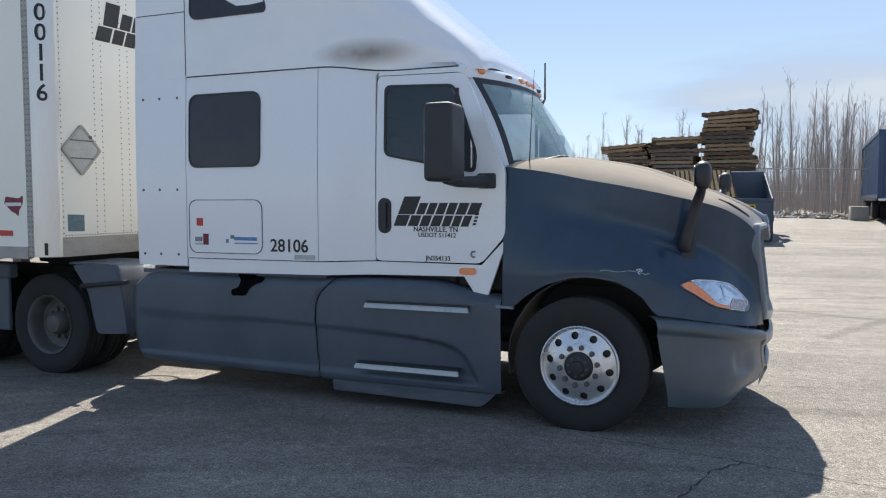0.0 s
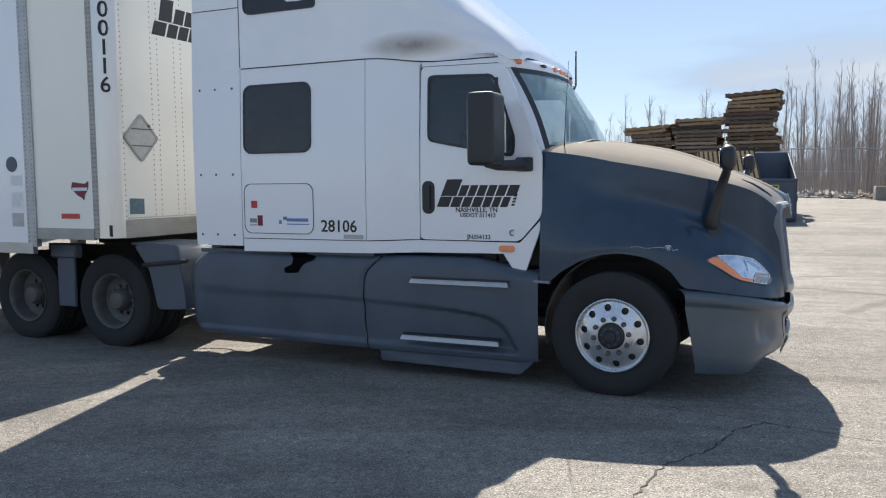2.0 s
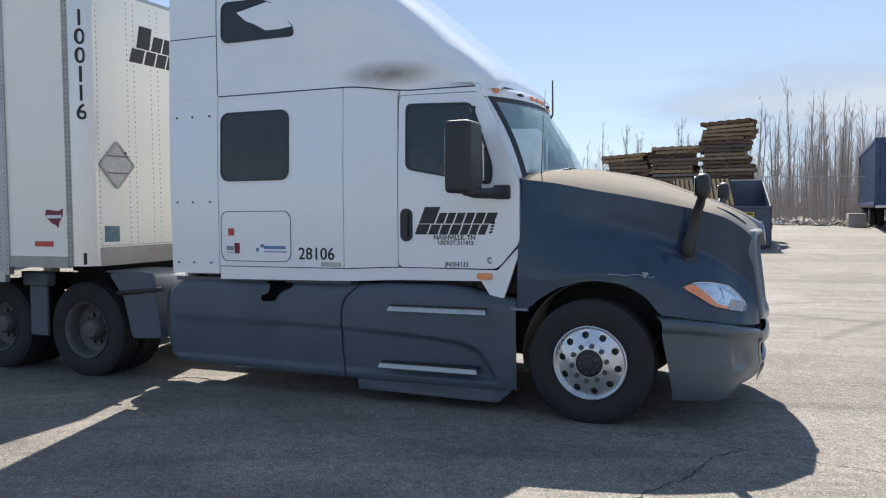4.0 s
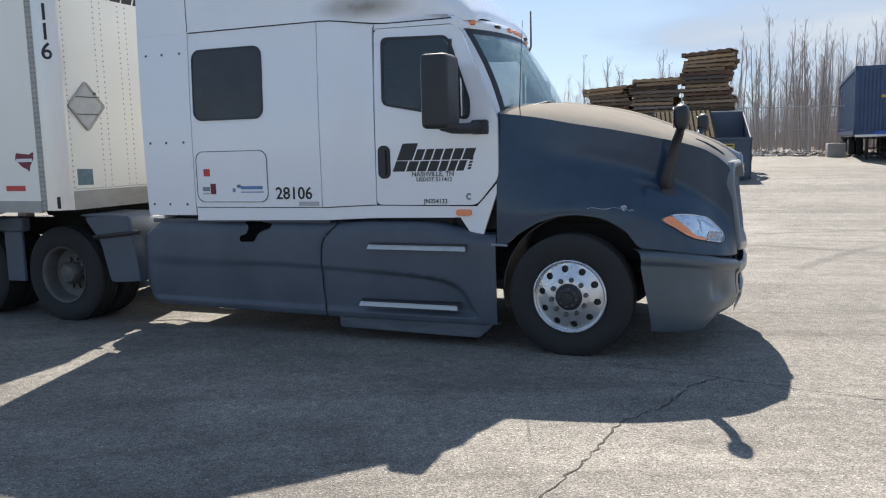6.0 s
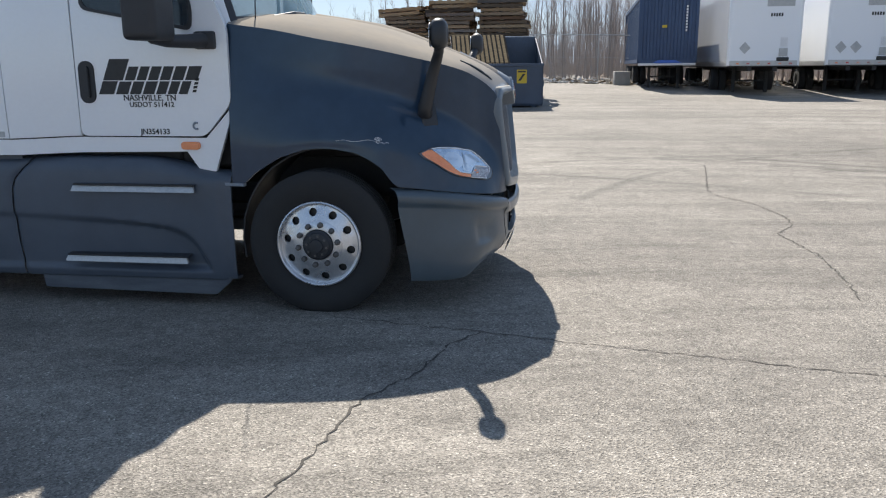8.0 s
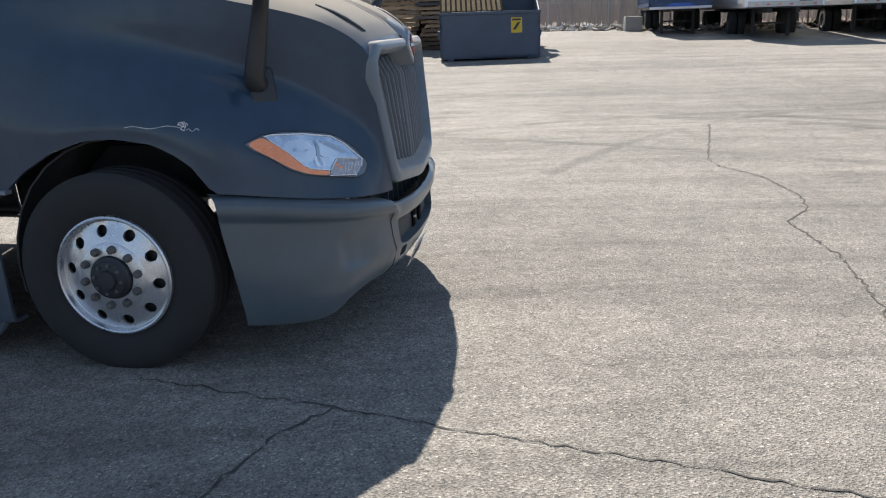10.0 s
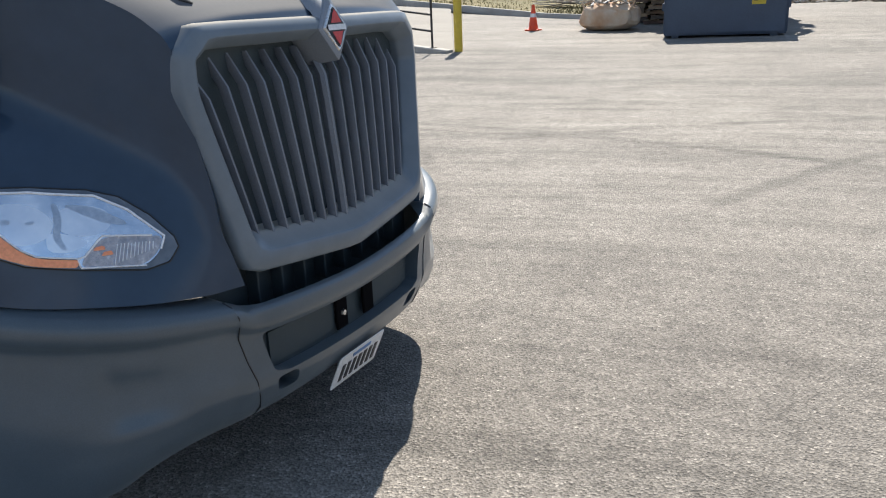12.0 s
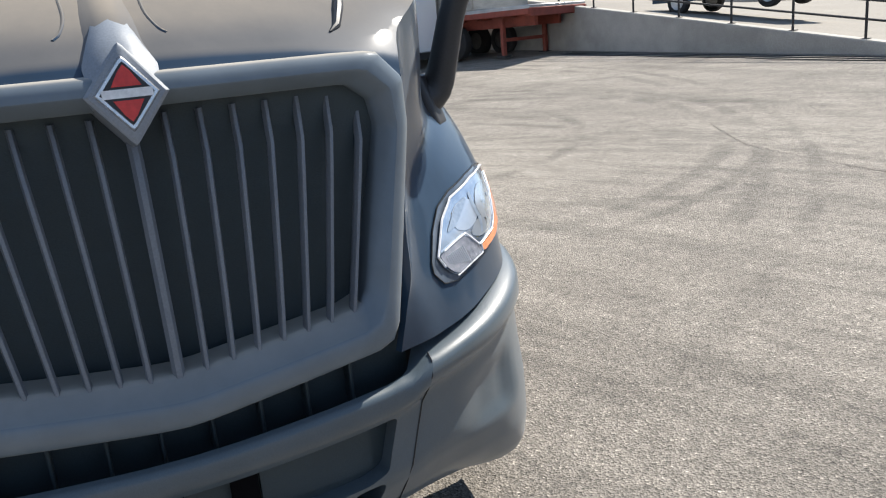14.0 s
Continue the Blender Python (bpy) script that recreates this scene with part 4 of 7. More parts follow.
def PLAN_CURVE(a):
    return 1.325 - 0.11 * (a / 0.75) ** 3 if a < 0.6 else lerp_table(PLAN_FINE, a)[0]


PLAN_FINE = tuple((p.x, p.y) for p in catmull(((0.45, 1.301), (0.60, 1.2687), (0.74, 1.22), (0.86, 1.155), (0.97, 1.065), (1.065, 0.945), (1.13, 0.80), (1.168, 0.65), (1.18, 0.545)), 5))


def bumper_pieces():
    cols = [-1.18 + 0.02 * k for k in range(119)]
    fs = [0.0, 0.02, 0.05, 0.09, 0.14, 0.20, 0.24, 0.27, 0.30, 0.33, 0.36, 0.38, 0.405, 0.43, 0.455, 0.48, 0.51, 0.55, 0.60, 0.65, 0.70, 0.74, 0.765, 0.79, 0.81, 0.83, 0.86, 0.90, 0.93, 0.955, 0.975, 0.99, 1.0]

    def opening(y, f):
        if 0.27 < f < 0.405:
            return 0.38 < abs(y) < 0.48
        if not 0.43 < f < 0.79:
            return False
        return abs(y) < (0.44 if f < 0.455 else 0.48)

    def piece(lo, hi, name, label):
        ys = [y for y in cols if lo - 1e-6 <= y <= hi + 1e-6]
        bm = bmesh.new()
        vs = [[bm.verts.new(bumper_point(y, f)) for f in fs] for y in ys]
        for a in range(len(ys) - 1):
            for k in range(len(fs) - 1):
                if not opening((ys[a] + ys[a + 1]) / 2, (fs[k] + fs[k + 1]) / 2):
                    bm.faces.new((vs[a][k], vs[a + 1][k], vs[a + 1][k + 1], vs[a][k + 1]))
        bmesh.ops.delete(bm, geom=[v for v in bm.verts if not v.link_faces], context="VERTS")
        hole = [e for e in bm.edges if len(e.link_faces) == 1 and all(abs(v.co.y) < 0.525 and 0.33 < v.co.z < 0.655 for v in e.verts)]
        if hole:
            rim = collections.defaultdict(list)
            for e in hole:
                rim[e.verts[0]].append(e.verts[1])
                rim[e.verts[1]].append(e.verts[0])
            for _ in range(2):
                moved = {v: v.co * 0.5 + sum((w.co for w in near), Vector()) * (0.5 / len(near)) for v, near in rim.items()}
                for v, co in moved.items():
                    v.co = co
            made = bmesh.ops.extrude_edge_only(bm, edges=hole)
            for v in made["geom"]:
                if isinstance(v, bmesh.types.BMVert):
                    v.co.x -= 0.065
        return part(name, bm, BUMPERGREY, tractor, label)

    piece(-1.18, -0.56, "bumper_corner", "dark grey plastic bumper corner")
    piece(0.56, 1.18, "bumper_corner", "dark grey plastic bumper corner")
    mid = piece(-0.56, 0.56, "bumper_middle", "dark grey plastic bumper middle with an air opening")
    for s in (-1, 1):
        part("bumper_seam", tube([bumper_point(s * 0.559, f) + Vector((0.0008, 0, 0)) for f in (0.03, 0.1, 0.2, 0.3, 0.44, 0.6, 0.76, 0.83, 0.9, 0.96, 0.985)], 0.0025, 5), INK, mid)

    def back(y0, y1, z0, z1, d, name, mat):
        rows = []
        for k in range(13):
            y = y0 + (y1 - y0) * k / 12
            x = PLAN_CURVE(abs(y)) - d
            rows.append([(x, y, z0), (x, y, z1)])
        return part(name, thicken(grid(rows), 0.01), mat, mid)

    back(-0.53, 0.53, 0.44, 0.64, 0.085, "air_opening_back", SCREEN)
    for y0, y1 in ((-0.44, -0.11), (0.14, 0.44)):
        back(y0, y1, 0.475, 0.585, 0.072, "step_recess", SCREEN)
    for y in (-0.075, 0.10):
        x = PLAN_CURVE(abs(y)) - 0.07
        # black block painted as the shaded pocket of the tow pin
        part("tow_pin_pocket_dark", box(x, y - 0.034, 0.465, x + 0.012, y + 0.034, 0.60, 0.004), HOLLOW_DARK, mid)
        if y < 0:
            part("tow_pin", lathe(((0.001, 0.012), (0.010, 0.01), (0.012, 0.0)), 12, "x", (x + 0.012, y, 0.525)), CHROME, mid)
    for s in (-1, 1):
        # black sheet behind the cut tow eye, its shade put into the colour
        part("tow_eye_back", box(1.12, s * 0.43 - 0.1, 0.32, 1.13, s * 0.43 + 0.1, 0.48), HOLLOW_DARK, mid)
    return mid


mid_bumper = bumper_pieces()

# licence plate: white with plain bars
pm = Matrix.Translation((1.252, 0.012, 0.302)) @ Matrix.Rotation(radians(24), 4, "Y")


def plate_place(u, v, d):
    return pm @ Vector((0.006 - d, u, v))


plate_ob = part("licence_plate", plate(rounded(-0.1525, -0.076, 0.1525, 0.076, 0.014), plate_place, 0.003), DECALWHITE, tractor, "white licence plate with plain dark bars")
for k in range(7):
    u = -0.115 + k * 0.0365
    part("plate_bar", plate([(u, -0.05), (u + 0.020, -0.05), (u + 0.020, 0.028), (u, 0.028)], lambda a, b, d: pm @ Vector((0.0085 - d, a, b)), 0.002), INK, plate_ob)
part("plate_bar", plate([(-0.06, 0.045), (0.06, 0.045), (0.06, 0.06), (-0.06, 0.06)], lambda a, b, d: pm @ Vector((0.0085 - d, a, b)), 0.002), BLUEINK, plate_ob)


# ---- cab and sleeper ----
def cab_y(x, z):
    """Half width of the cab sides: wider at the sleeper, leaning in above."""
    y = 1.13 + 0.09 * (1 - smoothstep(-2.22, -1.72, x))
    return y - 0.035 * max(0.0, z - 2.0) ** 1.2


def cab_place(side, lift=0.0):
    def place(u, v, d):
        return (u, side * (cab_y(u, v) + lift - d), v)
    return place


SL = [-4.0 + 0.1 * k for k in range(34)]
ZC = (1.3, 1.6, 1.9, 2.1, 2.3, 2.5, 2.65, 2.8)
PANELS = (
    ("rear_extender", [(-4.185, 1.13), (-3.618, 1.13), (-3.618, 3.42), (-4.215, 3.42)], "white rear side extender with bolts"),
    ("sleeper_side", [(-3.61, 1.21), (-2.235, 1.212), (-2.235, 2.832), (-3.61, 2.845)], "white sleeper side panel"),
    ("cab_rear_quarter", [(-2.228, 1.212), (-1.735, 1.228), (-1.735, 2.75), (-1.71, 2.780), *[(-1.72 - 0.0635 * k, 2.84 - 0.055 * smoothstep(-2.2, -1.55, -1.72 - 0.0635 * k) - 0.006) for k in range(9)]], "white cab rear quarter"),
)
for side in (-1, 1):
    for name, outline, label in PANELS:
        part(name, plate(outline, cab_place(side), 0.03, SL, ZC, 0.004), WHITE, tractor, label)
    sill = [(-3.608, 1.08), (-2.2, 1.095), (-1.7, 1.11), (-0.95, 1.12), (-0.80, 0.90), (-0.775, 0.90), (-0.60, 1.39), (-0.60, 1.43), (-0.80, 1.216), (-1.715, 1.22), (-2.20, 1.204), (-3.608, 1.202)]
    part("sill_panel", plate(sill, cab_place(side, -0.006), 0.03, SL, (), 0.003), WHITE, tractor, "white lower sill panel")
    # door with its window
    door_out = round_poly([(-1.727, 1.228), (-0.80, 1.228), (-0.605, 1.45), (-0.605, 1.96), (-0.93, 2.70), (-0.99, 2.728), (-1.715, 2.738)], 0.05, 3)
    w_out = round_poly([(-1.65, 2.09), (-0.845, 1.935), (-0.835, 2.10), (-1.01, 2.60), (-1.06, 2.645), (-1.65, 2.665)], 0.06, 4)
    cx, cz = -1.26, 2.33
    w_in = [(cx + (u - cx) * 0.945, cz + (v - cz) * 0.93) for u, v in w_out]
    door = part("door", holed_plate(door_out, [((u + a) / 2, (v + b) / 2) for (u, v), (a, b) in zip(w_out, w_in)], cab_place(side, 0.004)), WHITE, tractor, "white cab door")
    part("window_seal", ring(w_out, w_in, cab_place(side, 0.012), 0.02), BLACK, door)
    part("window_glass", plate(w_in, cab_place(side, 0.006), 0.004, SL, ZC), DOORGLASS, door, "dark door window")
    part("vent_divider", plate([(-1.025, 2.0), (-0.995, 2.0), (-0.995, 2.61), (-1.025, 2.61)], cab_place(side, 0.011), 0.01, (), ZC), BLACK, door)
    h_out = rounded(-1.705, 1.455, -1.585, 1.745, 0.055, 6)
    handle = part("door_handle", plate(h_out, cab_place(side, 0.012), 0.012, (), (), 0.004), BLACK, door, "black door handle in an oval recess")
    part("handle_grip", plate(rounded(-1.66, 1.49, -1.62, 1.71, 0.018), cab_place(side, 0.032), 0.02, (), (), 0.005), BLACK, handle)
    # sleeper windows
    for name, outline in (("sleeper_window", rounded(-3.575, 2.02, -2.805, 2.675, 0.09, 5)), ("upper_sleeper_window", round_poly([(-3.555, 3.335), (-2.74, 3.335), (-2.735, 3.42), (-2.95, 3.655), (-3.10, 3.715), (-3.555, 3.725)], 0.09, 4))):
        lift = 0.004 if "upper" not in name else 0.035
        cu = sum(p[0] for p in outline) / len(outline)
        cv = sum(p[1] for p in outline) / len(outline)
        inn = [(cu + (u - cu) * 0.965, cv + (v - cv) * 0.955) for u, v in outline]
        w = part(name, plate(inn, cab_place(side, lift + 0.004), 0.02, SL, ZC), TINT, tractor, "black tinted sleeper window")
        part("window_seal", ring(outline, inn, cab_place(side, lift + 0.008), 0.02), BLACK, w)
    # luggage hatch and its stickers
    hatch_out = rounded(-3.585, 1.255, -2.79, 1.735, 0.08, 5)
    hatch = part("luggage_hatch", plate(hatch_out, cab_place(side, 0.004), 0.01, SL, ZC), WHITE, tractor, "white luggage hatch with stickers")
    inn = [(-3.187 + (u + 3.187) * 0.983, 1.495 + (v - 1.495) * 0.972) for u, v in hatch_out]
    part("hatch_seal", ring(hatch_out, inn, cab_place(side, 0.0065), 0.004), PLASTIC, hatch)
    for u0, v0, u1, v1, mt in ((-3.50, 1.50, -3.43, 1.57, RED), (-3.43, 1.33, -3.37, 1.43, MAROON), (-3.52, 1.36, -3.44, 1.40, GREYPLASTIC), (-3.52, 1.33, -3.44, 1.345, DECALGREY), (-3.18, 1.35, -3.15, 1.385, BLUEINK), (-3.09, 1.375, -2.85, 1.405, BLUEINK), (-3.09, 1.345, -2.84, 1.355, BLUEINK), (-3.13, 1.39, -3.09, 1.42, TEAL)):
        part("sticker", plate([(u0, v0), (u1, v0), (u1, v1), (u0, v1)], cab_place(side, 0.0065), 0.002), mt, hatch)
    part("sticker", plate([(-2.47, 1.222), (-2.262, 1.222), (-2.262, 1.262), (-2.47, 1.262)], cab_place(side, 0.0025), 0.002), DECALGREY, tractor, "grey model plate sticker")
    # company mark as plain slanted blocks, one for each character
    for z0, z1, zt, x0, x1, widths in ((1.612, 1.705, 1.757, -1.525, -0.815, (1.75, 0.95, 0.9, 0.95, 0.95, 1.05, 1.15)), (1.517, 1.604, 1.607, -1.565, -0.895, (1.35, 1.1, 1.0, 1.05, 0.9, 0.85, 0.85))):
        step = (x1 - x0) / sum(widths)
        a = x0
        for k, wide in enumerate(widths):
            b, top = a + (wide - 0.16) * step, zt if k == 0 else z1
            sl = 0.42 * (top - z0)
            out = [(a, z0), (b, z0), (b + sl, top), (a + sl, top)]
            a += wide * step
            if side > 0:
                out = [(-2.36 - u, v) for u, v in out]
            part("company_mark_block", plate(out, cab_place(side, 0.0065), 0.002), INK, door)
    for k in range(4):
        z0 = 1.528 + 0.026 * k
        out = [(-0.874 + 0.008 * k, z0), (-0.846 + 0.008 * k, z0 + 0.002), (-0.84 + 0.008 * k, z0 + 0.02), (-0.868 + 0.008 * k, z0 + 0.018)]
        part("company_mark_block", plate(out if side < 0 else [(-2.36 - u, v) for u, v in out], cab_place(side, 0.0065), 0.002), INK, door)

    def text_m(x, z, lift=0.0065):
        y = side * (cab_y(x, z) + lift)
        return Matrix.Translation((x, y, z)) @ Matrix.Rotation(radians(90), 4, "X") @ (Matrix.Identity(4) if side < 0 else Matrix.Rotation(radians(180), 4, "Y"))

    letters("NASHVILLE, TN", 0.057, text_m(-1.19, 1.491), INK, door)
    letters("USDOT 511412", 0.05, text_m(-1.178, 1.445), INK, door)
    letters("JN354133", 0.054, text_m(-1.168, 1.258), INK, door)
    letters("28106", 0.155, text_m(-2.52, 1.332, 0.003), INK, tractor, name="unit_number")
    bm = bmesh.new()
    tube([(-0.862 + 0.022 * math.cos(a), side * 1.139, 1.30 + 0.022 * math.sin(a)) for a in (radians(60 + 24 * k) for k in range(11))], 0.007, 6, bm)
    part("maker_mark", bm, GREYPLASTIC, door)
    amber = part("side_turn_lamp", plate(rounded(-0.985, 1.135, -0.845, 1.19, 0.025, 5), cab_place(side, 0.018), 0.03, (), (), 0.008), AMBER, tractor, "amber side turn lamp")
    # bolts of the extender
    for z in (1.235, 1.826, 2.657, 3.445):
        for x in (-4.11, -3.92, -3.715):
            part("bolt", lathe(((0.001, side * 0.006), (0.011, side * 0.005), (0.013, 0.0)), 8, "y", (x, side * (cab_y(x, z) + 0.001), z)), STEELDIRT, tractor)

# dark core that closes the cab
part("cab_core", box(-4.05, -1.0, 1.0, -1.95, 1.0, 2.80, 0.02), CHASSIS, tractor)
part("cab_floor", box(-1.95, -1.0, 1.0, -1.05, 1.0, 1.25, 0.02), CHASSIS, tractor)
part("headliner", box(-1.95, -1.0, 2.70, -1.0, 1.0, 2.73, 0.01), TRIMGREY, tractor)
part("cab_back", box(-4.10, -1.15, 1.08, -4.06, 1.15, 3.4), WHITE, tractor)
part("footwell", box(-1.05, -1.0, 1.0, -0.62, 1.0, 1.94, 0.02), CHASSIS, tractor)

# roof fairing
def fairing_base(x):
    """Height of the fairing's lower edge, which dips over the door."""
    return 2.84 - 0.055 * smoothstep(-2.2, -1.55, x)


FAIR = ((-0.875, 2.84, 0.78, 2.4), (-0.885, 2.905, 0.86, 2.8), (-0.99, 3.045, 0.935, 3.4), (-1.22, 3.235, 0.99, 4.2), (-1.62, 3.575, 1.098, 5.4), (-2.1, 3.99, 1.158, 6.0), (-2.3, 4.09, 1.186, 6.4), (-2.45, 4.15, 1.192, 6.8), (-2.7, 4.22, 1.194, 7.4), (-3.0, 4.25, 1.194, 7.5), (-4.18, 4.25, 1.194, 7.5))
rows = []
dense = [tuple(a + (b - a) * k / 3 for a, b in zip(p, q)) for p, q in zip(FAIR, FAIR[1:]) for k in range(3)] + [FAIR[-1]]
for x, zt, w, n in dense:
    row = []
    for k in range(61):
        a = math.pi * k / 60
        c, s = math.cos(a), math.sin(a)
        z = fairing_base(x) + (zt - fairing_base(x)) * abs(s) ** (2 / n)
        # two pressed creases run forward along each side
        crease = 0.0
        for zr, amount in ((3.27 - 0.33 * smoothstep(-2.3, -0.9, x), 0.03), (3.62 - 0.42 * smoothstep(-2.3, -1.2, x), 0.022)):
            crease += amount * smoothstep(zr + 0.03, zr - 0.02, z) * smoothstep(zr - 0.32, zr - 0.02, z)
        crease *= smoothstep(-3.6, -2.9, x) * smoothstep(-0.88, -1.1, x)
        row.append((x, math.copysign(abs(c) ** (2 / n) * w + crease, c) if abs(c) > 1e-6 else 0.0, z))
    rows.append(row)
bm = grid(rows)
bm.faces.new([bm.verts.new(p) for p in rows[-1]])
FAIR_TREE = BVHTree.FromBMesh(bm)
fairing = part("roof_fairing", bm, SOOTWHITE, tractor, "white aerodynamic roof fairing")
part("fairing_floor", grid([[(x, -w, fairing_base(x) + 0.002), (x, 0, fairing_base(x) + 0.002), (x, w, fairing_base(x) + 0.002)] for x, zt, w, n in dense[:14]]), WHITE, fairing)
for s in (-1, 1):
    seam = [(x, s * max(cab_y(x, fairing_base(x)), lerp_table(FAIR[::-1], x)[1]) + s * 0.002, fairing_base(x) - 0.004) for x in [-3.6 + 0.1 * k for k in range(27)]]
    part("fairing_seam", tube(seam, 0.005, 5), INK, fairing)
    for line in ([(-3.614, 0.0, 2.85 + 0.1 * k) for k in range(12)], [(-4.17 + 0.08 * k, 0.0, 3.418) for k in range(8)]):
        out = []
        for p in line:
            hit = FAIR_TREE.ray_cast(Vector((p[0], s * 3.0, p[2])), Vector((0, -s, 0)))[0]
            if hit:
                out.append((p[0], max(abs(hit.y), cab_y(p[0], p[2]) if p[2] < 3.42 else 0) * s + s * 0.0015, p[2]))
        if len(out) > 2:
            part("panel_seam", tube(out, 0.004, 5), INK, fairing)
part("cab_roof", box(-1.9, -1.07, 2.735, -1.02, 1.07, 2.78, 0.015, 2), WHITE, tractor)
for s in (-1, 1):
    part("roof_edge", plate([(-1.71, 2.745), (-1.01, 2.735), (-0.955, 2.715), (-0.93, 2.765), (-1.02, 2.785), (-1.71, 2.79)], cab_place(s, 0.002), 0.03, SL, (), 0.003), WHITE, tractor)
# visor strip with clearance lamps
rows = []
for k in range(17):
    y = -1.04 + 2.08 * k / 16
    xf = -0.775 - 0.19 * (abs(y) / 0.93) ** 2.2
    rows.append([(xf - 0.25, y, 2.835), (xf - 0.05, y, 2.825), (xf - 0.008, y, 2.80), (xf + 0.01, y, 2.755), (xf + 0.005, y, 2.71), (xf - 0.2, y, 2.70)])
header = part("windscreen_header", grid(rows), WHITE, tractor, "white header over the windscreen")
for y in (-0.80, -0.16, 0.0, 0.16, 0.80):
    xf = -0.775 - 0.19 * (abs(y) / 0.93) ** 2.2
    lamp = part("clearance_lamp", box(-0.03, -0.06, -0.022, 0.03, 0.06, 0.022, 0.018, 3), AMBER, header)
    lamp.matrix_local = pose(xf - 0.01, y, 2.772, 0, 0, -26 * y)
for y in (-0.44, 0.5):
    xf = -0.775 - 0.19 * (abs(y) / 0.93) ** 2.2
    part("washer_nozzle", box(xf - 0.03, y - 0.05, 2.76, xf + 0.025, y + 0.05, 2.785, 0.01, 2), BLACK, header)

# inside the cab: dash, wheel and two seats
rows = []
for k in range(15):
    y = -0.98 + 1.96 * k / 14
    nose = -0.42 - 0.26 * (abs(y) / 0.98) ** 2.4
    rows.append([(-1.02, y, 1.55), (-1.03, y, 1.86), (-0.98, y, 1.97), (-0.88, y, 2.0), (nose - 0.03, y, 1.985), (nose, y, 1.95)])
part("dashboard", grid(rows), TRIMGREY, tractor, "dark grey dashboard")
wheel_m = Matrix.Translation((-1.12, 0.5, 1.93)) @ Matrix.Rotation(radians(-52), 4, "Y")
bm = tube([wheel_m @ Vector((0.23 * math.cos(a), 0.23 * math.sin(a), 0)) for a in (2 * math.pi * k / 28 for k in range(29))], 0.017, 8)
part("steering_wheel", bm, BLACK, tractor)
part("steering_column", tube([(-1.12, 0.5, 1.93), (-0.95, 0.5, 1.78)], 0.06, 10), BLACK, tractor)
for y in (-0.5, 0.5):
    part("seat_cushion", box(-1.85, y - 0.26, 1.45, -1.35, y + 0.26, 1.62, 0.05, 3), SEATCLOTH, tractor)
    part("seat_back", box(-1.93, y - 0.26, 1.60, -1.78, y + 0.26, 2.28, 0.06, 3), SEATCLOTH, tractor)
    part("headrest", box(-1.92, y - 0.15, 2.29, -1.81, y + 0.15, 2.46, 0.05, 3), SEATCLOTH, tractor)
    part("sun_visor", box(-1.12, y - 0.3, 2.60, -1.04, y + 0.3, 2.71, 0.02, 2), TRIMGREY, tractor)

# windscreen
rows = []
for j in range(9):
    t = j / 8
    row = []
    for k in range(17):
        s = -1 + 2 * k / 16
        xb, xt = -0.335 - 0.285 * abs(s) ** 2.4, -0.765 - 0.20 * abs(s) ** 2.4
        row.append((xb + (xt - xb) * t + 0.035 * math.sin(math.pi * t), s * (1.02 - 0.10 * t), 2.03 - 0.05 * abs(s) + (0.685 + 0.04 * abs(s)) * t))
    rows.append(row)
screen = part("windscreen", grid(rows), WINDSCREEN, tractor, "curved windscreen with a dark border")
for s in (-1, 1):
    col = [Vector(r[16 if s > 0 else 0]) for r in rows]
    bm = bmesh.new()
    rr = [[tuple(p + Vector((0.05, -s * 0.03, 0.012))), tuple(p + Vector((0.02, s * 0.02, 0.0))), tuple(p + Vector((-0.05, s * 0.022, 0.0)))] for p in col]
    part("pillar_trim", grid(rr, bm), BLACK, screen)
    rr = [[(p.x + 0.02, p.y + s * 0.02, p.z), (p.x - 0.06, p.y + s * 0.045, p.z - 0.005), (p.x - 0.14, s * cab_y(p.x - 0.14, p.z), p.z - 0.02)] for p in col]
    part("front_pillar", thicken(grid(rr), 0.01), WHITE, tractor)
rr = [[(p[0] + 0.02, p[1], p[2] + 0.012), (p[0] - 0.02, p[1], p[2] + 0.055)] for p in rows[0]]
part("cowl_border", grid(rr), BLACK, screen)
rr = [[(p[0] + 0.012, p[1], p[2] + 0.012), (p[0] + 0.028, p[1], p[2] - 0.05)] for p in rows[-1]]
part("top_border", grid(rr), BLACK, screen)
for y0, y1 in ((-0.70, -0.15), (0.15, 0.70)):
    xb = -0.33 - 0.285 * abs(y0 / 1.02) ** 2.4
    part("wiper", tube([(xb + 0.03, y0, 2.05), (-0.36, (y0 + y1) / 2, 2.09), (-0.36, y1, 2.10)], 0.012, 6), BLACK, tractor)
part("antenna", tube([(-0.93, 1.03, 2.70), (-0.90, 1.05, 2.76), (-0.90, 1.05, 3.13)], [0.02, 0.012, 0.009], 6), BLACK, tractor)
part("whip_antenna", tube([(-0.48, -0.90, 2.02), (-0.465, -0.90, 2.4), (-0.445, -0.90, 2.74)], [0.005, 0.003, 0.002], 5), BLACK, tractor)


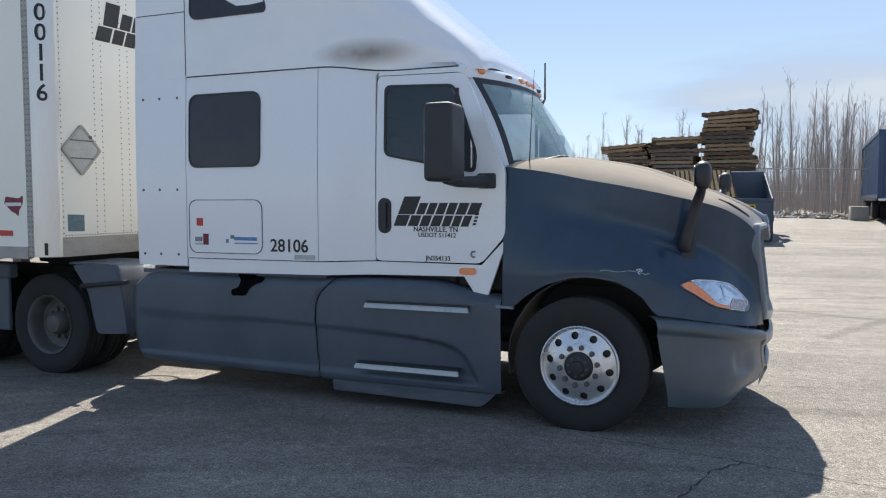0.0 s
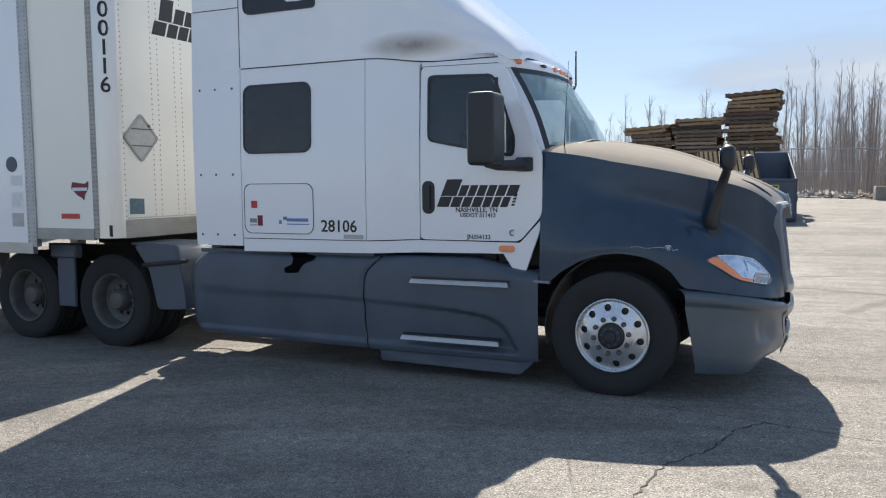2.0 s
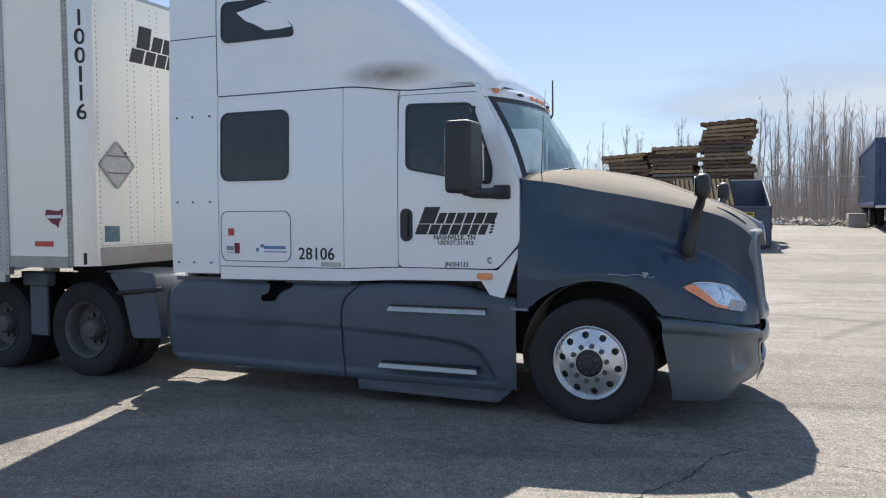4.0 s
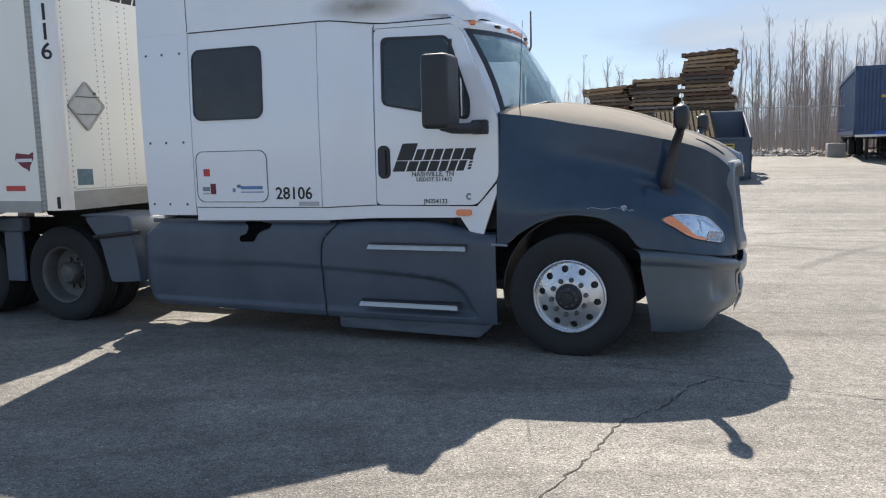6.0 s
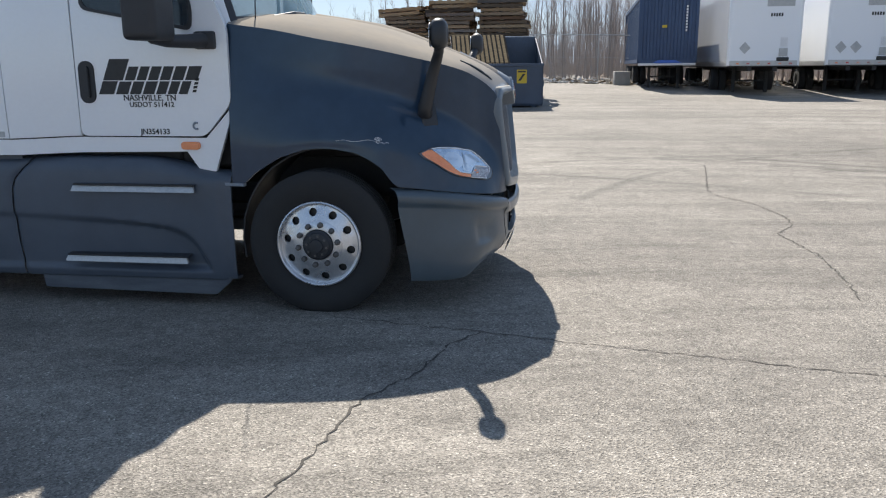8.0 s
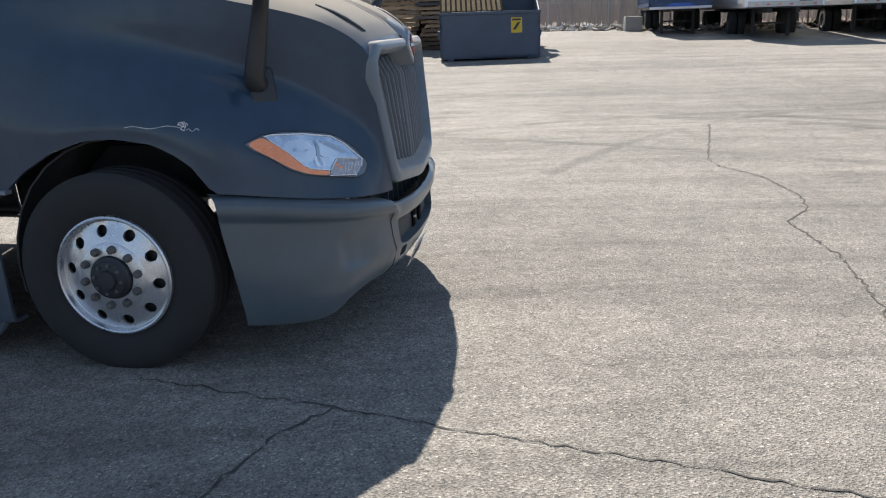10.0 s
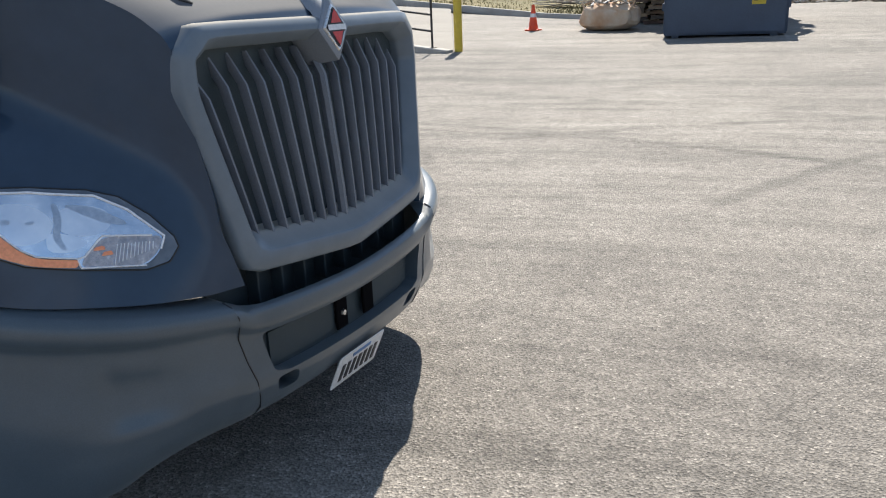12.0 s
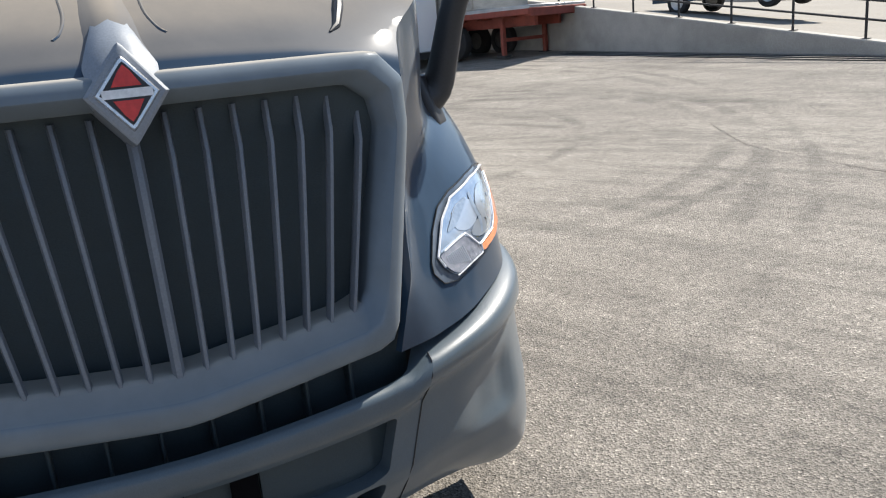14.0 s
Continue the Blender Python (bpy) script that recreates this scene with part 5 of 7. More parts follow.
# ---- mirrors ----
def cab_mirror(side):
    y = side * 1.53
    head = part("door_mirror", box(-1.06, y - 0.15, 1.862, -0.835, y + 0.15, 2.437, 0.048, 4), BLACK, tractor, "tall black door mirror on an arm")
    part("mirror_glass", plate(rounded(y - 0.115, 1.89, y + 0.115, 2.40, 0.05), lambda u, v, d: (-1.0625 + d, u, v), 0.003), CHROME, head)
    part("mirror_arm", tube([(-0.94, y, 1.88), (-0.90, side * 1.40, 1.865), (-0.83, side * 1.26, 1.865), (-0.76, side * 1.13, 1.875)], [0.035, 0.042, 0.045, 0.055], 10), BLACK, head)
    part("arm_bracket", box(-0.83, side * 1.135 - 0.03, 1.815, -0.68, side * 1.135 + 0.03, 1.935, 0.02, 2), BLACK, head)
    return head


def hood_mirror(side):
    base_hit = on_hood((0.72, -2.2, 1.37), (0, 1, 0), 0.01)
    by = abs(base_hit.y) if base_hit else 0.93
    head_bm = bmesh.new()
    bmesh.ops.create_icosphere(head_bm, subdivisions=3, radius=1.0)
    for v in head_bm.verts:
        q = v.co
        sx = math.copysign(abs(q.x) ** 0.75, q.x)
        sz = math.copysign(abs(q.z) ** 0.72, q.z)
        sy = math.copysign(abs(q.y) ** 0.72, q.y)
        v.co = Vector((0.862 + 0.058 * sx, side * (1.25 + 0.085 * sy), 1.893 + 0.098 * sz))
    head = part("hood_mirror", head_bm, BLACK, tractor, "rounded black hood mirror on a stalk")
    part("mirror_glass", plate(rounded(1.18, 1.815, 1.32, 1.965, 0.05), lambda u, v, d: (0.806 + d, side * u, v), 0.003), CHROME, head)
    part("stalk", tube(catmull([(0.715, side * (by - 0.02), 1.365), (0.72, side * (by + 0.035), 1.40), (0.745, side * (by + 0.06), 1.50), (0.79, side * (by + 0.09), 1.66), (0.835, side * (by + 0.16), 1.78), (0.855, side * 1.21, 1.84)], 3), [0.055 - 0.0017 * k for k in range(16)], 12), BLACK, head)
    foot = part("stalk_foot", box(-0.062, -0.022, -0.088, 0.062, 0.022, 0.088, 0.02, 3), BLACK, head, "rounded black foot plate")
    foot.matrix_local = Matrix.Translation((0.735, side * (by - 0.005), 1.365)) @ Matrix.Rotation(radians(-38 * side), 4, "Z") @ Matrix.Rotation(radians(18 * side), 4, "X")
    return head


both(cab_mirror)
both(hood_mirror)


# ---- side skirts, steps ----
SKIRT = [(p.x, p.y) for p in catmull(((1.05, 1.085), (1.12, 1.075), (1.165, 1.05), (1.19, 1.01), (1.20, 0.95), (1.205, 0.82), (1.205, 0.7), (1.202, 0.55), (1.197, 0.40), (1.192, 0.3), (1.185, 0.235), (1.165, 0.205), (1.08, 0.20)), 9)]
CREASE = tuple((p.x, p.y) for p in catmull(((-4.3, 0.745), (-3.62, 0.72), (-2.83, 0.70), (-2.26, 0.68), (-1.61, 0.65), (-1.25, 0.62), (-1.05, 0.588), (-0.93, 0.53), (-0.86, 0.44), (-0.80, 0.33), (-0.77, 0.24)), 6))
SEAM = ((0.2, -2.26), (0.45, -2.285), (0.69, -2.29), (0.85, -2.28), (0.92, -2.255), (0.99, -2.19), (1.04, -2.14), (1.09, -2.12))
REAR_END = ((0.2, -4.25), (0.3, -4.30), (0.5, -4.335), (0.85, -4.33), (0.93, -4.31), (0.99, -4.24), (1.04, -4.15), (1.09, -4.10))


def skirt_recess(x, z):
    """How far the moulded panel sinks below the crease that runs over both skirts."""
    top = lerp_table(CREASE, x)[0]
    slope = (lerp_table(CREASE, x + 0.03)[0] - lerp_table(CREASE, x - 0.03)[0]) / 0.06
    soft = 0.11 - 0.065 * smoothstep(-3.9, -2.6, x) + 0.02 * smoothstep(-1.2, -0.9, x)
    d = smoothstep(0.0, soft, (top - z) / math.sqrt(1 + slope * slope))
    d *= smoothstep(0.255, 0.315, z) * smoothstep(-4.24, -4.12, x + 0.25 * max(0.0, 0.36 - z))
    return d * (0.018 + 0.034 * smoothstep(-2.2, -1.0, x))


def skirt_y(x, y, z, out):
    return y - skirt_recess(x, z) - out


def rear_skirt(side):
    rows = []
    for k in range(61):
        t = k / 60
        row = []
        for y, z in SKIRT:
            x0, x1 = lerp_table(REAR_END, z)[0], lerp_table(SEAM, z)[0] - 0.006
            x = x0 + (x1 - x0) * t
            out = 0.06 * (1 - smoothstep(0.0, 0.05, t)) ** 2 + 0.016 * smoothstep(0.985, 1.0, t)
            row.append((x, side * skirt_y(x, y, z, out), z if z > 0.5 else z + 0.03 * (1 - t) * smoothstep(0.5, 0.2, z)))
        rows.append(row)
    return part("rear_side_skirt", thicken(grid(rows), 0.02), PLASTIC, tractor, "dark grey plastic side skirt behind the steps")


def front_skirt(side):
    rows = []
    for k in range(121):
        t = k / 120
        row = []
        for y, z in SKIRT:
            x0 = lerp_table(SEAM, z)[0] + 0.006
            x = x0 + (-0.63 - x0) * t
            out = 0.016 * (1 - smoothstep(0.0, 0.02, t)) + 0.035 * smoothstep(0.93, 1.0, t)
            zz = z - 0.10 * smoothstep(0.55, 1.0, t) * smoothstep(0.85, 1.08, z)
            row.append((x, side * skirt_y(x, y, z, out), zz))
        rows.append(row)
    return part("front_side_skirt", thicken(grid(rows), 0.02), PLASTIC, tractor, "dark grey plastic skirt with a step pocket")


both(rear_skirt)
both(front_skirt)
for side in (-1, 1):
    part("under_step_panel", plate(round_poly([(-2.14, 0.23), (-0.66, 0.23), (-0.69, 0.18), (-0.80, 0.085), (-2.14, 0.105)], 0.02, 2), lambda u, v, d: (u, side * (1.165 - d - 0.15 * (0.23 - v)), v), 0.03, (), (), 0.006), SCUFFED, tractor, "scuffed lower step panel")
    part("skirt_flange", plate([(-0.80, 0.915), (-0.53, 0.905), (-0.53, 0.885), (-0.80, 0.895)], lambda u, v, d: (u, side * (1.175 - d), v), 0.05), GREYPLASTIC, tractor)
    for x0, x1, z in ((-1.80, -0.865, 0.872), (-1.895, -0.95, 0.362)):
        st = part("step", plate([(x0, -0.10), (x1 - 0.02, -0.10), (x1, 0.075), (x0 + 0.03, 0.075)], lambda u, v, d: (u, side * (1.17 + v), z + 0.028 - d), 0.012), BLACK, tractor, "aluminium step plate with a dark tread")
        part("step_edge", plate(round_poly([(x0, z - 0.028), (x1, z - 0.028), (x1 - 0.02, z + 0.026), (x0 + 0.025, z + 0.026)], 0.012, 2), lambda u, v, d: (u, side * (1.235 + (z - v) * 0.3 - d), v), 0.02, (), (), 0.003), DULLALU, st, "bright aluminium step edge")
        for k in range(28):
            u = x0 + 0.06 + (x1 - x0 - 0.12) * k / 27
            part("tread_bar", plate([(u, z + 0.004), (u + 0.012, z + 0.004), (u + 0.020, z + 0.02), (u + 0.008, z + 0.02)], lambda a, b, d: (a, side * (1.2375 + (z - b) * 0.3 - d), b), 0.003), DULLALU, st)
    # flat black plate, painted as the dark opening round the fuel cap
    f_out = round_poly([(-3.09, 1.095), (-2.95, 1.095), (-2.91, 1.058), (-2.80, 1.05), (-2.83, 1.01), (-2.90, 0.99), (-2.955, 0.95), (-2.99, 0.885), (-3.14, 0.88), (-3.15, 0.93), (-3.06, 0.96), (-3.04, 1.03), (-3.11, 1.06)], 0.02, 2)
    part("filler_opening_plate", plate(f_out, lambda u, v, d: (u, side * (1.211 - max(0, v - 0.985) * 0.2 - max(0, v - 1.03) * 1.1 - d), v), 0.02, (), (0.985, 1.03, 1.06)), HOLLOW_DARK, tractor, "black plate on the skirt, painted as the unlit opening by the filler cap")
    part("deck_plate", box(-4.2, side * 1.15, 1.05, -2.2, side * 0.8, 1.09), PLASTIC, tractor)


# ---- wheels ----
def tyre(parent, seg=64, r=0.505, w=0.145, y0=0.0, grooves=True):
    prof = [(0.285, -w * 0.75), (0.30, -w * 0.86), (0.36, -w * 1.0), (0.42, -w * 1.03), (0.465, -w * 0.98), (r - 0.012, -w * 0.86), (r, -w * 0.78)]
    if grooves:
        for g in (-0.42, 0.0, 0.42):
            prof += [(r, (g - 0.10) * w), (r - 0.012, (g - 0.07) * w), (r - 0.012, (g + 0.07) * w), (r, (g + 0.10) * w)]
    prof += [(r, w * 0.78), (r - 0.012, w * 0.86), (0.465, w * 0.98), (0.42, w * 1.03), (0.36, w * 1.0), (0.30, w * 0.86), (0.285, w * 0.75)]
    return part("tyre", lathe([(a, b + y0) for a, b in prof], seg), RUBBER, parent, "dusty black tyre")


def disc_with_holes(r0, r1, holes, hole_r, ring_r, y_of, bolt=None):
    """A wheel disc with round hand holes cut through it."""
    bm = bmesh.new()
    sec = 2 * math.pi / holes
    for h in range(holes):
        mid = h * sec
        pts = []
        n = 6
        for k in range(n + 1):
            a = mid - sec / 2 + sec * k / n
            pts.append((r1 * math.cos(a), r1 * math.sin(a)))
        for k in range(n, -1, -1):
            a = mid - sec / 2 + sec * k / n
            pts.append((r0 * math.cos(a), r0 * math.sin(a)))
        outer = [bm.verts.new((x, 0, z)) for x, z in pts]
        edges = [bm.edges.new((outer[i], outer[(i + 1) % len(outer)])) for i in range(len(outer))]
        cx, cz = ring_r * math.cos(mid), ring_r * math.sin(mid)
        inner = [bm.verts.new((cx + hole_r * math.cos(b), 0, cz + hole_r * math.sin(b))) for b in (2 * math.pi * k / 14 for k in range(14))]
        edges += [bm.edges.new((inner[i], inner[(i + 1) % 14])) for i in range(14)]
        bmesh.ops.triangle_fill(bm, use_beauty=True, edges=edges)
    bmesh.ops.remove_doubles(bm, verts=bm.verts, dist=0.0004)
    rims = [e for e in bm.edges if len(e.link_faces) == 1]
    made = bmesh.ops.extrude_edge_only(bm, edges=rims)
    low = {v for v in made["geom"] if isinstance(v, bmesh.types.BMVert)}
    for v in bm.verts:
        r = math.hypot(v.co.x, v.co.z)
        v.co.y = y_of(r) + (0.014 if v in low else 0.0)
    return bm


def front_wheel(side):
    w = empty("front_wheel", "", "")
    for k in ("label", "category"):
        if k in w:
            del w[k]
    w.parent = tractor
    w.matrix_local = Matrix.Translation((0, side * 1.065, 0.492)) @ (Matrix.Identity(4) if side < 0 else Matrix.Rotation(radians(180), 4, "Z")) @ Matrix.Rotation(radians(9), 4, "Y")
    tyre(w)
    o = -0.142
    rim = part("rim", lathe(((0.301, o + 0.02), (0.3, o), (0.291, o - 0.006), (0.284, o - 0.002), (0.279, o + 0.012), (0.276, o + 0.024), (0.272, o + 0.026)), 64), WHEELALU, w, "polished aluminium wheel")
    part("disc", disc_with_holes(0.172, 0.2725, 10, 0.0285, 0.228, lambda r: o + 0.026 - 0.030 * smoothstep(0.27, 0.17, r)), WHEELALU, rim, "polished disc with ten hand holes")
    part("hub_flange", lathe(((0.173, o - 0.004), (0.162, o - 0.012), (0.110, o - 0.014), (0.105, o - 0.006)), 48), WHEELALU, rim)
    # plain black disc behind the hand holes
    part("black_backing_disc", lathe(((0.272, o + 0.06), (0.16, o + 0.05), (0.05, o + 0.05)), 32), INK, rim)
    part("hub", lathe(((0.106, o - 0.006), (0.104, o - 0.03), (0.092, o - 0.036), (0.085, o - 0.05), (0.05, o - 0.055), (0.045, o - 0.072), (0.001, o - 0.074)), 32), BLACK, rim, "black oily hub cap")
    for k in range(8):
        a = 2 * math.pi * k / 8
        part("hub_bolt", lathe(((0.010, 0.0), (0.009, -0.010), (0.001, -0.011)), 6, "y", (0.07 * math.cos(a), o - 0.05, 0.07 * math.sin(a))), STEELDIRT, rim)
    for k in range(10):
        a = 2 * math.pi * (k + 0.5) / 10
        part("lug_nut", lathe(((0.021, 0.0), (0.019, -0.022), (0.012, -0.030), (0.001, -0.031)), 10, "y", (0.142 * math.cos(a), o - 0.013, 0.142 * math.sin(a))), STEELDIRT, rim)
    return w


both(front_wheel)


def dual_wheel(side, x):
    w = new("rear_wheel")
    w.parent = tractor
    w.matrix_local = Matrix.Translation((x, side * 0.92, 0.49)) @ (Matrix.Identity(4) if side < 0 else Matrix.Rotation(radians(180), 4, "Z"))
    tyre(w, 56, 0.505, 0.14, -0.17)
    tyre(w, 40, 0.505, 0.14, 0.17)
    o = -0.305
    rim = part("rim", lathe(((0.30, o + 0.02), (0.298, o), (0.286, o + 0.006), (0.272, o + 0.03), (0.262, o + 0.10), (0.25, o + 0.15), (0.2, o + 0.165)), 56), STEELDIRT, w, "dull dirty steel dish wheel")
    part("disc", disc_with_holes(0.12, 0.2, 10, 0.017, 0.16, lambda r: o + 0.165), STEELDIRT, rim)
    # flat black disc that backs the holes of the dish
    part("black_backing_disc", lathe(((0.25, o + 0.2), (0.05, o + 0.2)), 24), INK, rim)
    part("hub", lathe(((0.122, o + 0.165), (0.115, o + 0.10), (0.10, o + 0.06), (0.085, o + 0.045), (0.001, o + 0.04)), 32), STEELDIRT, rim, "dirty grey axle hub")
    for k in range(10):
        a = 2 * math.pi * k / 10
        part("lug_nut", lathe(((0.017, 0.0), (0.016, -0.03), (0.001, -0.032)), 8, "y", (0.143 * math.cos(a), o + 0.163, 0.143 * math.sin(a))), STEELDIRT, rim)


for x in (-5.37, -6.68):
    for side in (-1, 1):
        dual_wheel(side, x)


# ---- chassis behind the cab ----
for s in (-1, 1):
    part("frame_rail", box(-7.2, s * 0.43 - 0.05, 0.82, 0.9, s * 0.43 + 0.05, 1.02), CHASSIS, tractor)
    part("fuel_tank", lathe(((0.02, -4.1), (0.26, -4.1), (0.30, -4.06), (0.30, -2.3), (0.26, -2.26), (0.02, -2.26)), 32, "x", (0, s * 0.78, 0.60)), DULLALU, tractor)
    # quarter fender ahead of the drive wheels
    rows = []
    for k in range(11):
        t = k / 10
        if t < 0.45:
            x, z = -5.05 + 0.58 * t / 0.45, 1.13 - 0.015 * t
        else:
            q = (t - 0.45) / 0.55
            x, z = -4.47 + 0.13 * math.sin(q * 1.4), 1.12 - 0.66 * q
        rows.append([(x, s * 1.24, z), (x, s * 0.62, z)])
    part("quarter_fender", thicken(grid(rows), 0.02), PLASTIC, tractor, "dark grey quarter fender ahead of the drive wheels")
    part("fender_side", plate(round_poly([(-5.02, 1.10), (-4.42, 1.12), (-4.36, 0.46), (-4.72, 0.44), (-4.82, 0.85)], 0.05, 3), lambda u, v, d: (u, s * (1.235 - d), v), 0.02), PLASTIC, tractor)
    part("fender_bar", tube([(-4.88, s * 1.26, 0.90), (-4.30, s * 1.25, 0.96)], 0.022, 8), CHASSIS, tractor)
    part("fender_hanger", box(-6.16, s * 1.22 - 0.02, 0.40, -5.90, s * 1.22 + 0.02, 1.06, 0.01), PLASTIC, tractor, "grey centre fender between the drive wheels")
    part("fender_hanger_top", box(-6.22, s * 1.22 - 0.06, 0.94, -5.84, s * 1.22 + 0.06, 1.10, 0.02), PLASTIC, tractor)
part("front_axle", tube([(0, -0.95, 0.47), (0, 0.95, 0.47)], 0.06, 10), CHASSIS, tractor)
for x in (-5.37, -6.68):
    part("drive_axle", tube([(x, -0.8, 0.5), (x, 0.8, 0.5)], 0.12, 12), CHASSIS, tractor)
part("engine", box(-0.55, -0.42, 0.7, 0.95, 0.42, 1.5, 0.05), CHASSIS, tractor)
part("fifth_wheel", box(-6.4, -0.45, 1.04, -5.6, 0.45, 1.15, 0.02), CHASSIS, tractor)
for y in (-0.25, 0.0, 0.25):
    part("air_hose", tube(catmull([(-4.08, y, 1.7), (-4.4, y * 0.8, 1.25), (-4.8, y * 0.6, 1.35), (-5.24, y * 0.5, 1.75)], 5), 0.014, 6), INK if y else RED, tractor)


# ---- trailer behind the tractor ----
POSTALU = worn("corner_post_aluminium", (0.72, 0.69, 0.64), (0.8, 0.77, 0.72), 0.34, 0.75, 1.2, 40, 0, 0.004, 0.05, stretch=(1, 1, 0.2), speck=0.2)
SILLGREY = worn("weathered_sill", (0.34, 0.33, 0.3), (0.48, 0.46, 0.42), 0.55, 0.3, 3, 60, 0, 0.05, 0.1, stretch=(1, 1, 3))
trailer = empty("box_trailer", "cream box trailer with riveted front wall and aluminium corner post", "trailer")
TZ0, TZ1, TX, TW = 1.17, 4.08, -5.22, 1.30
NEARER = Vector((1.375, -7.53, 1.736))
trailer.matrix_world = Matrix.Translation(NEARER) @ Matrix.Scale(0.967, 4) @ Matrix.Translation(-NEARER)


def front_place(u, v, d):
    return (TX - d, u, v)


def side_place(side, lift=0.0):
    return lambda u, v, d: (u, side * (TW + lift - d), v)


part("front_wall", plate([(-1.155, 1.36), (1.155, 1.36), (1.155, TZ1), (-1.155, TZ1)], front_place, 0.05), CREAM, trailer, "cream sheet front wall with rows of rivets")
part("front_sill", plate([(-1.155, 1.165), (1.155, 1.165), (1.155, 1.357), (-1.155, 1.357)], lambda u, v, d: (TX + 0.012 - d, u, v), 0.06), SILLGREY, trailer)
rows = []
for k in range(11):
    a = radians(90 * k / 10)
    rows.append([(TX - 0.22 + 0.235 * math.cos(a), -1.155 - 0.15 * math.sin(a), z) for z in (TZ0, TZ1)])
part("corner_post", grid(rows), POSTALU, trailer, "rounded aluminium corner post")
rows = [[(p[0], -p[1], p[2]) for p in r] for r in rows]
part("corner_post", grid(rows), POSTALU, trailer, "rounded aluminium corner post")
for s in (-1, 1):
    part("nose_side_panel", plate([(-6.40, TZ0 + 0.03), (-5.50, TZ0 + 0.03), (-5.50, TZ1), (-6.40, TZ1)], side_place(s), 0.04), CREAM, trailer, "cream nose side panel")
    part("post_flange", plate([(-5.505, TZ0), (-5.42, TZ0), (-5.42, TZ1), (-5.505, TZ1)], side_place(s, 0.005), 0.03), SILLGREY, trailer)
    part("bottom_rail", plate([(-6.40, TZ0 - 0.02), (-5.50, TZ0 - 0.02), (-5.50, TZ0 + 0.10), (-6.40, TZ0 + 0.10)], side_place(s, 0.012), 0.05), SILLGREY, trailer)
    part("joint_post", plate([(-6.50, 1.06), (-6.36, 1.06), (-6.36, TZ1), (-6.50, TZ1)], side_place(s, 0.02), 0.06), GALV, trailer, "riveted joint post")
    part("side_wall", plate([(-19.0, 1.06), (-6.50, 1.06), (-6.50, TZ1), (-19.0, TZ1)], side_place(s, 0.012), 0.05, [-18 + k for k in range(12)]), WHITE, trailer, "white composite side wall")
    part("side_rail", plate([(-19.0, 0.98), (-6.42, 0.98), (-6.42, 1.10), (-19.0, 1.10)], side_place(s, 0.024), 0.06), DULLALU, trailer)
    part("round_decal", lathe(((0.001, s * 0.006), (0.085, s * 0.006), (0.085, 0)), 24, "y", (-6.71, s * (TW + 0.013), 1.975)), PLASTIC, trailer)
    for z0, z1 in ((1.74, 1.85), (1.50, 1.66), (1.28, 1.43)):
        part("paper_sticker", plate([(-6.74, z0), (-6.56, z0), (-6.56, z1), (-6.74, z1)], side_place(s, 0.016), 0.003), DECALGREY if z0 < 1.4 else DECALWHITE, trailer)
    # red sheet mark and reflector strip
    mark = round_poly([(-5.82, 1.70), (-5.80, 1.77), (-5.62, 1.75), (-5.56, 1.78), (-5.565, 1.70), (-5.62, 1.63), (-5.63, 1.57), (-5.66, 1.60), (-5.72, 1.62)], 0.01, 1)
    part("maker_mark", plate(mark, side_place(s, 0.004), 0.003), MAROON, trailer, "dark red maker mark")
    part("maker_mark_bar", plate([(-5.80, 1.675), (-5.58, 1.675), (-5.58, 1.71), (-5.80, 1.71)], side_place(s, 0.007), 0.003), DECALWHITE, trailer)
    part("reflector_strip", plate([(-5.98, 1.375), (-5.71, 1.375), (-5.71, 1.43), (-5.98, 1.43)], side_place(s, 0.004), 0.003), RED, trailer, "red reflector strip")
part("roof", box(-19, -1.29, TZ1, TX, 1.29, TZ1 + 0.04), GALV, trailer)
part("trailer_floor", box(-19, -1.28, TZ0 + 0.02, TX - 0.06, 1.28, TZ0 + 0.14), CHASSIS, trailer)
part("rear_wall", box(-19.05, -1.3, 1.0, -19.0, 1.3, TZ1), WHITE, trailer)
for x in (-16.2, -17.5):
    for s in (-1, 1):
        tyre(trailer, 32, 0.5, 0.14, 0, False).matrix_local = Matrix.Translation((x, s * 1.1, 0.44))
for s in (-1, 1):
    part("landing_leg", box(-8.0, s * 0.6 - 0.07, 0.35, -7.85, s * 0.6 + 0.07, 1.2), GALV, trailer)
# rivets, each row one strip of heads
for u in (-1.125, -0.695, -0.595, -0.335, -0.225, 0.225, 0.335, 0.595, 0.695, 1.125):
    bm = bmesh.new()
    for k in range(48):
        z = 1.40 + 0.0555 * k
        lathe(((0.0075, 0.0), (0.005, 0.004), (0.0005, 0.005)), 6, "x", (TX, u, z), bm)
    part("riveted_joint", bm, STEELDIRT, trailer)["kind"] = "stuff"
bm = bmesh.new()
for k in range(60):
    lathe(((0.0075, 0.0), (0.005, 0.004), (0.0005, 0.005)), 6, "x", (TX, -1.1 + 0.0373 * k, 1.378), bm)
part("riveted_joint", bm, STEELDIRT, trailer)["kind"] = "stuff"
for x, lift in ((-5.482, 0.005), (-5.44, 0.005), (-6.475, 0.02), (-6.385, 0.02)):
    bm = bmesh.new()
    for k in range(60):
        lathe(((0.0075, 0.0), (0.005, -0.004), (0.0005, -0.005)), 6, "y", (x, -TW - lift, 1.12 + 0.05 * k), bm)
    part("riveted_joint", bm, STEELDIRT, trailer)["kind"] = "stuff"
# placard, sticker and unit number
pl = [(-0.89, 2.505), (-0.635, 2.242), (-0.89, 1.975), (-1.145, 2.242)]
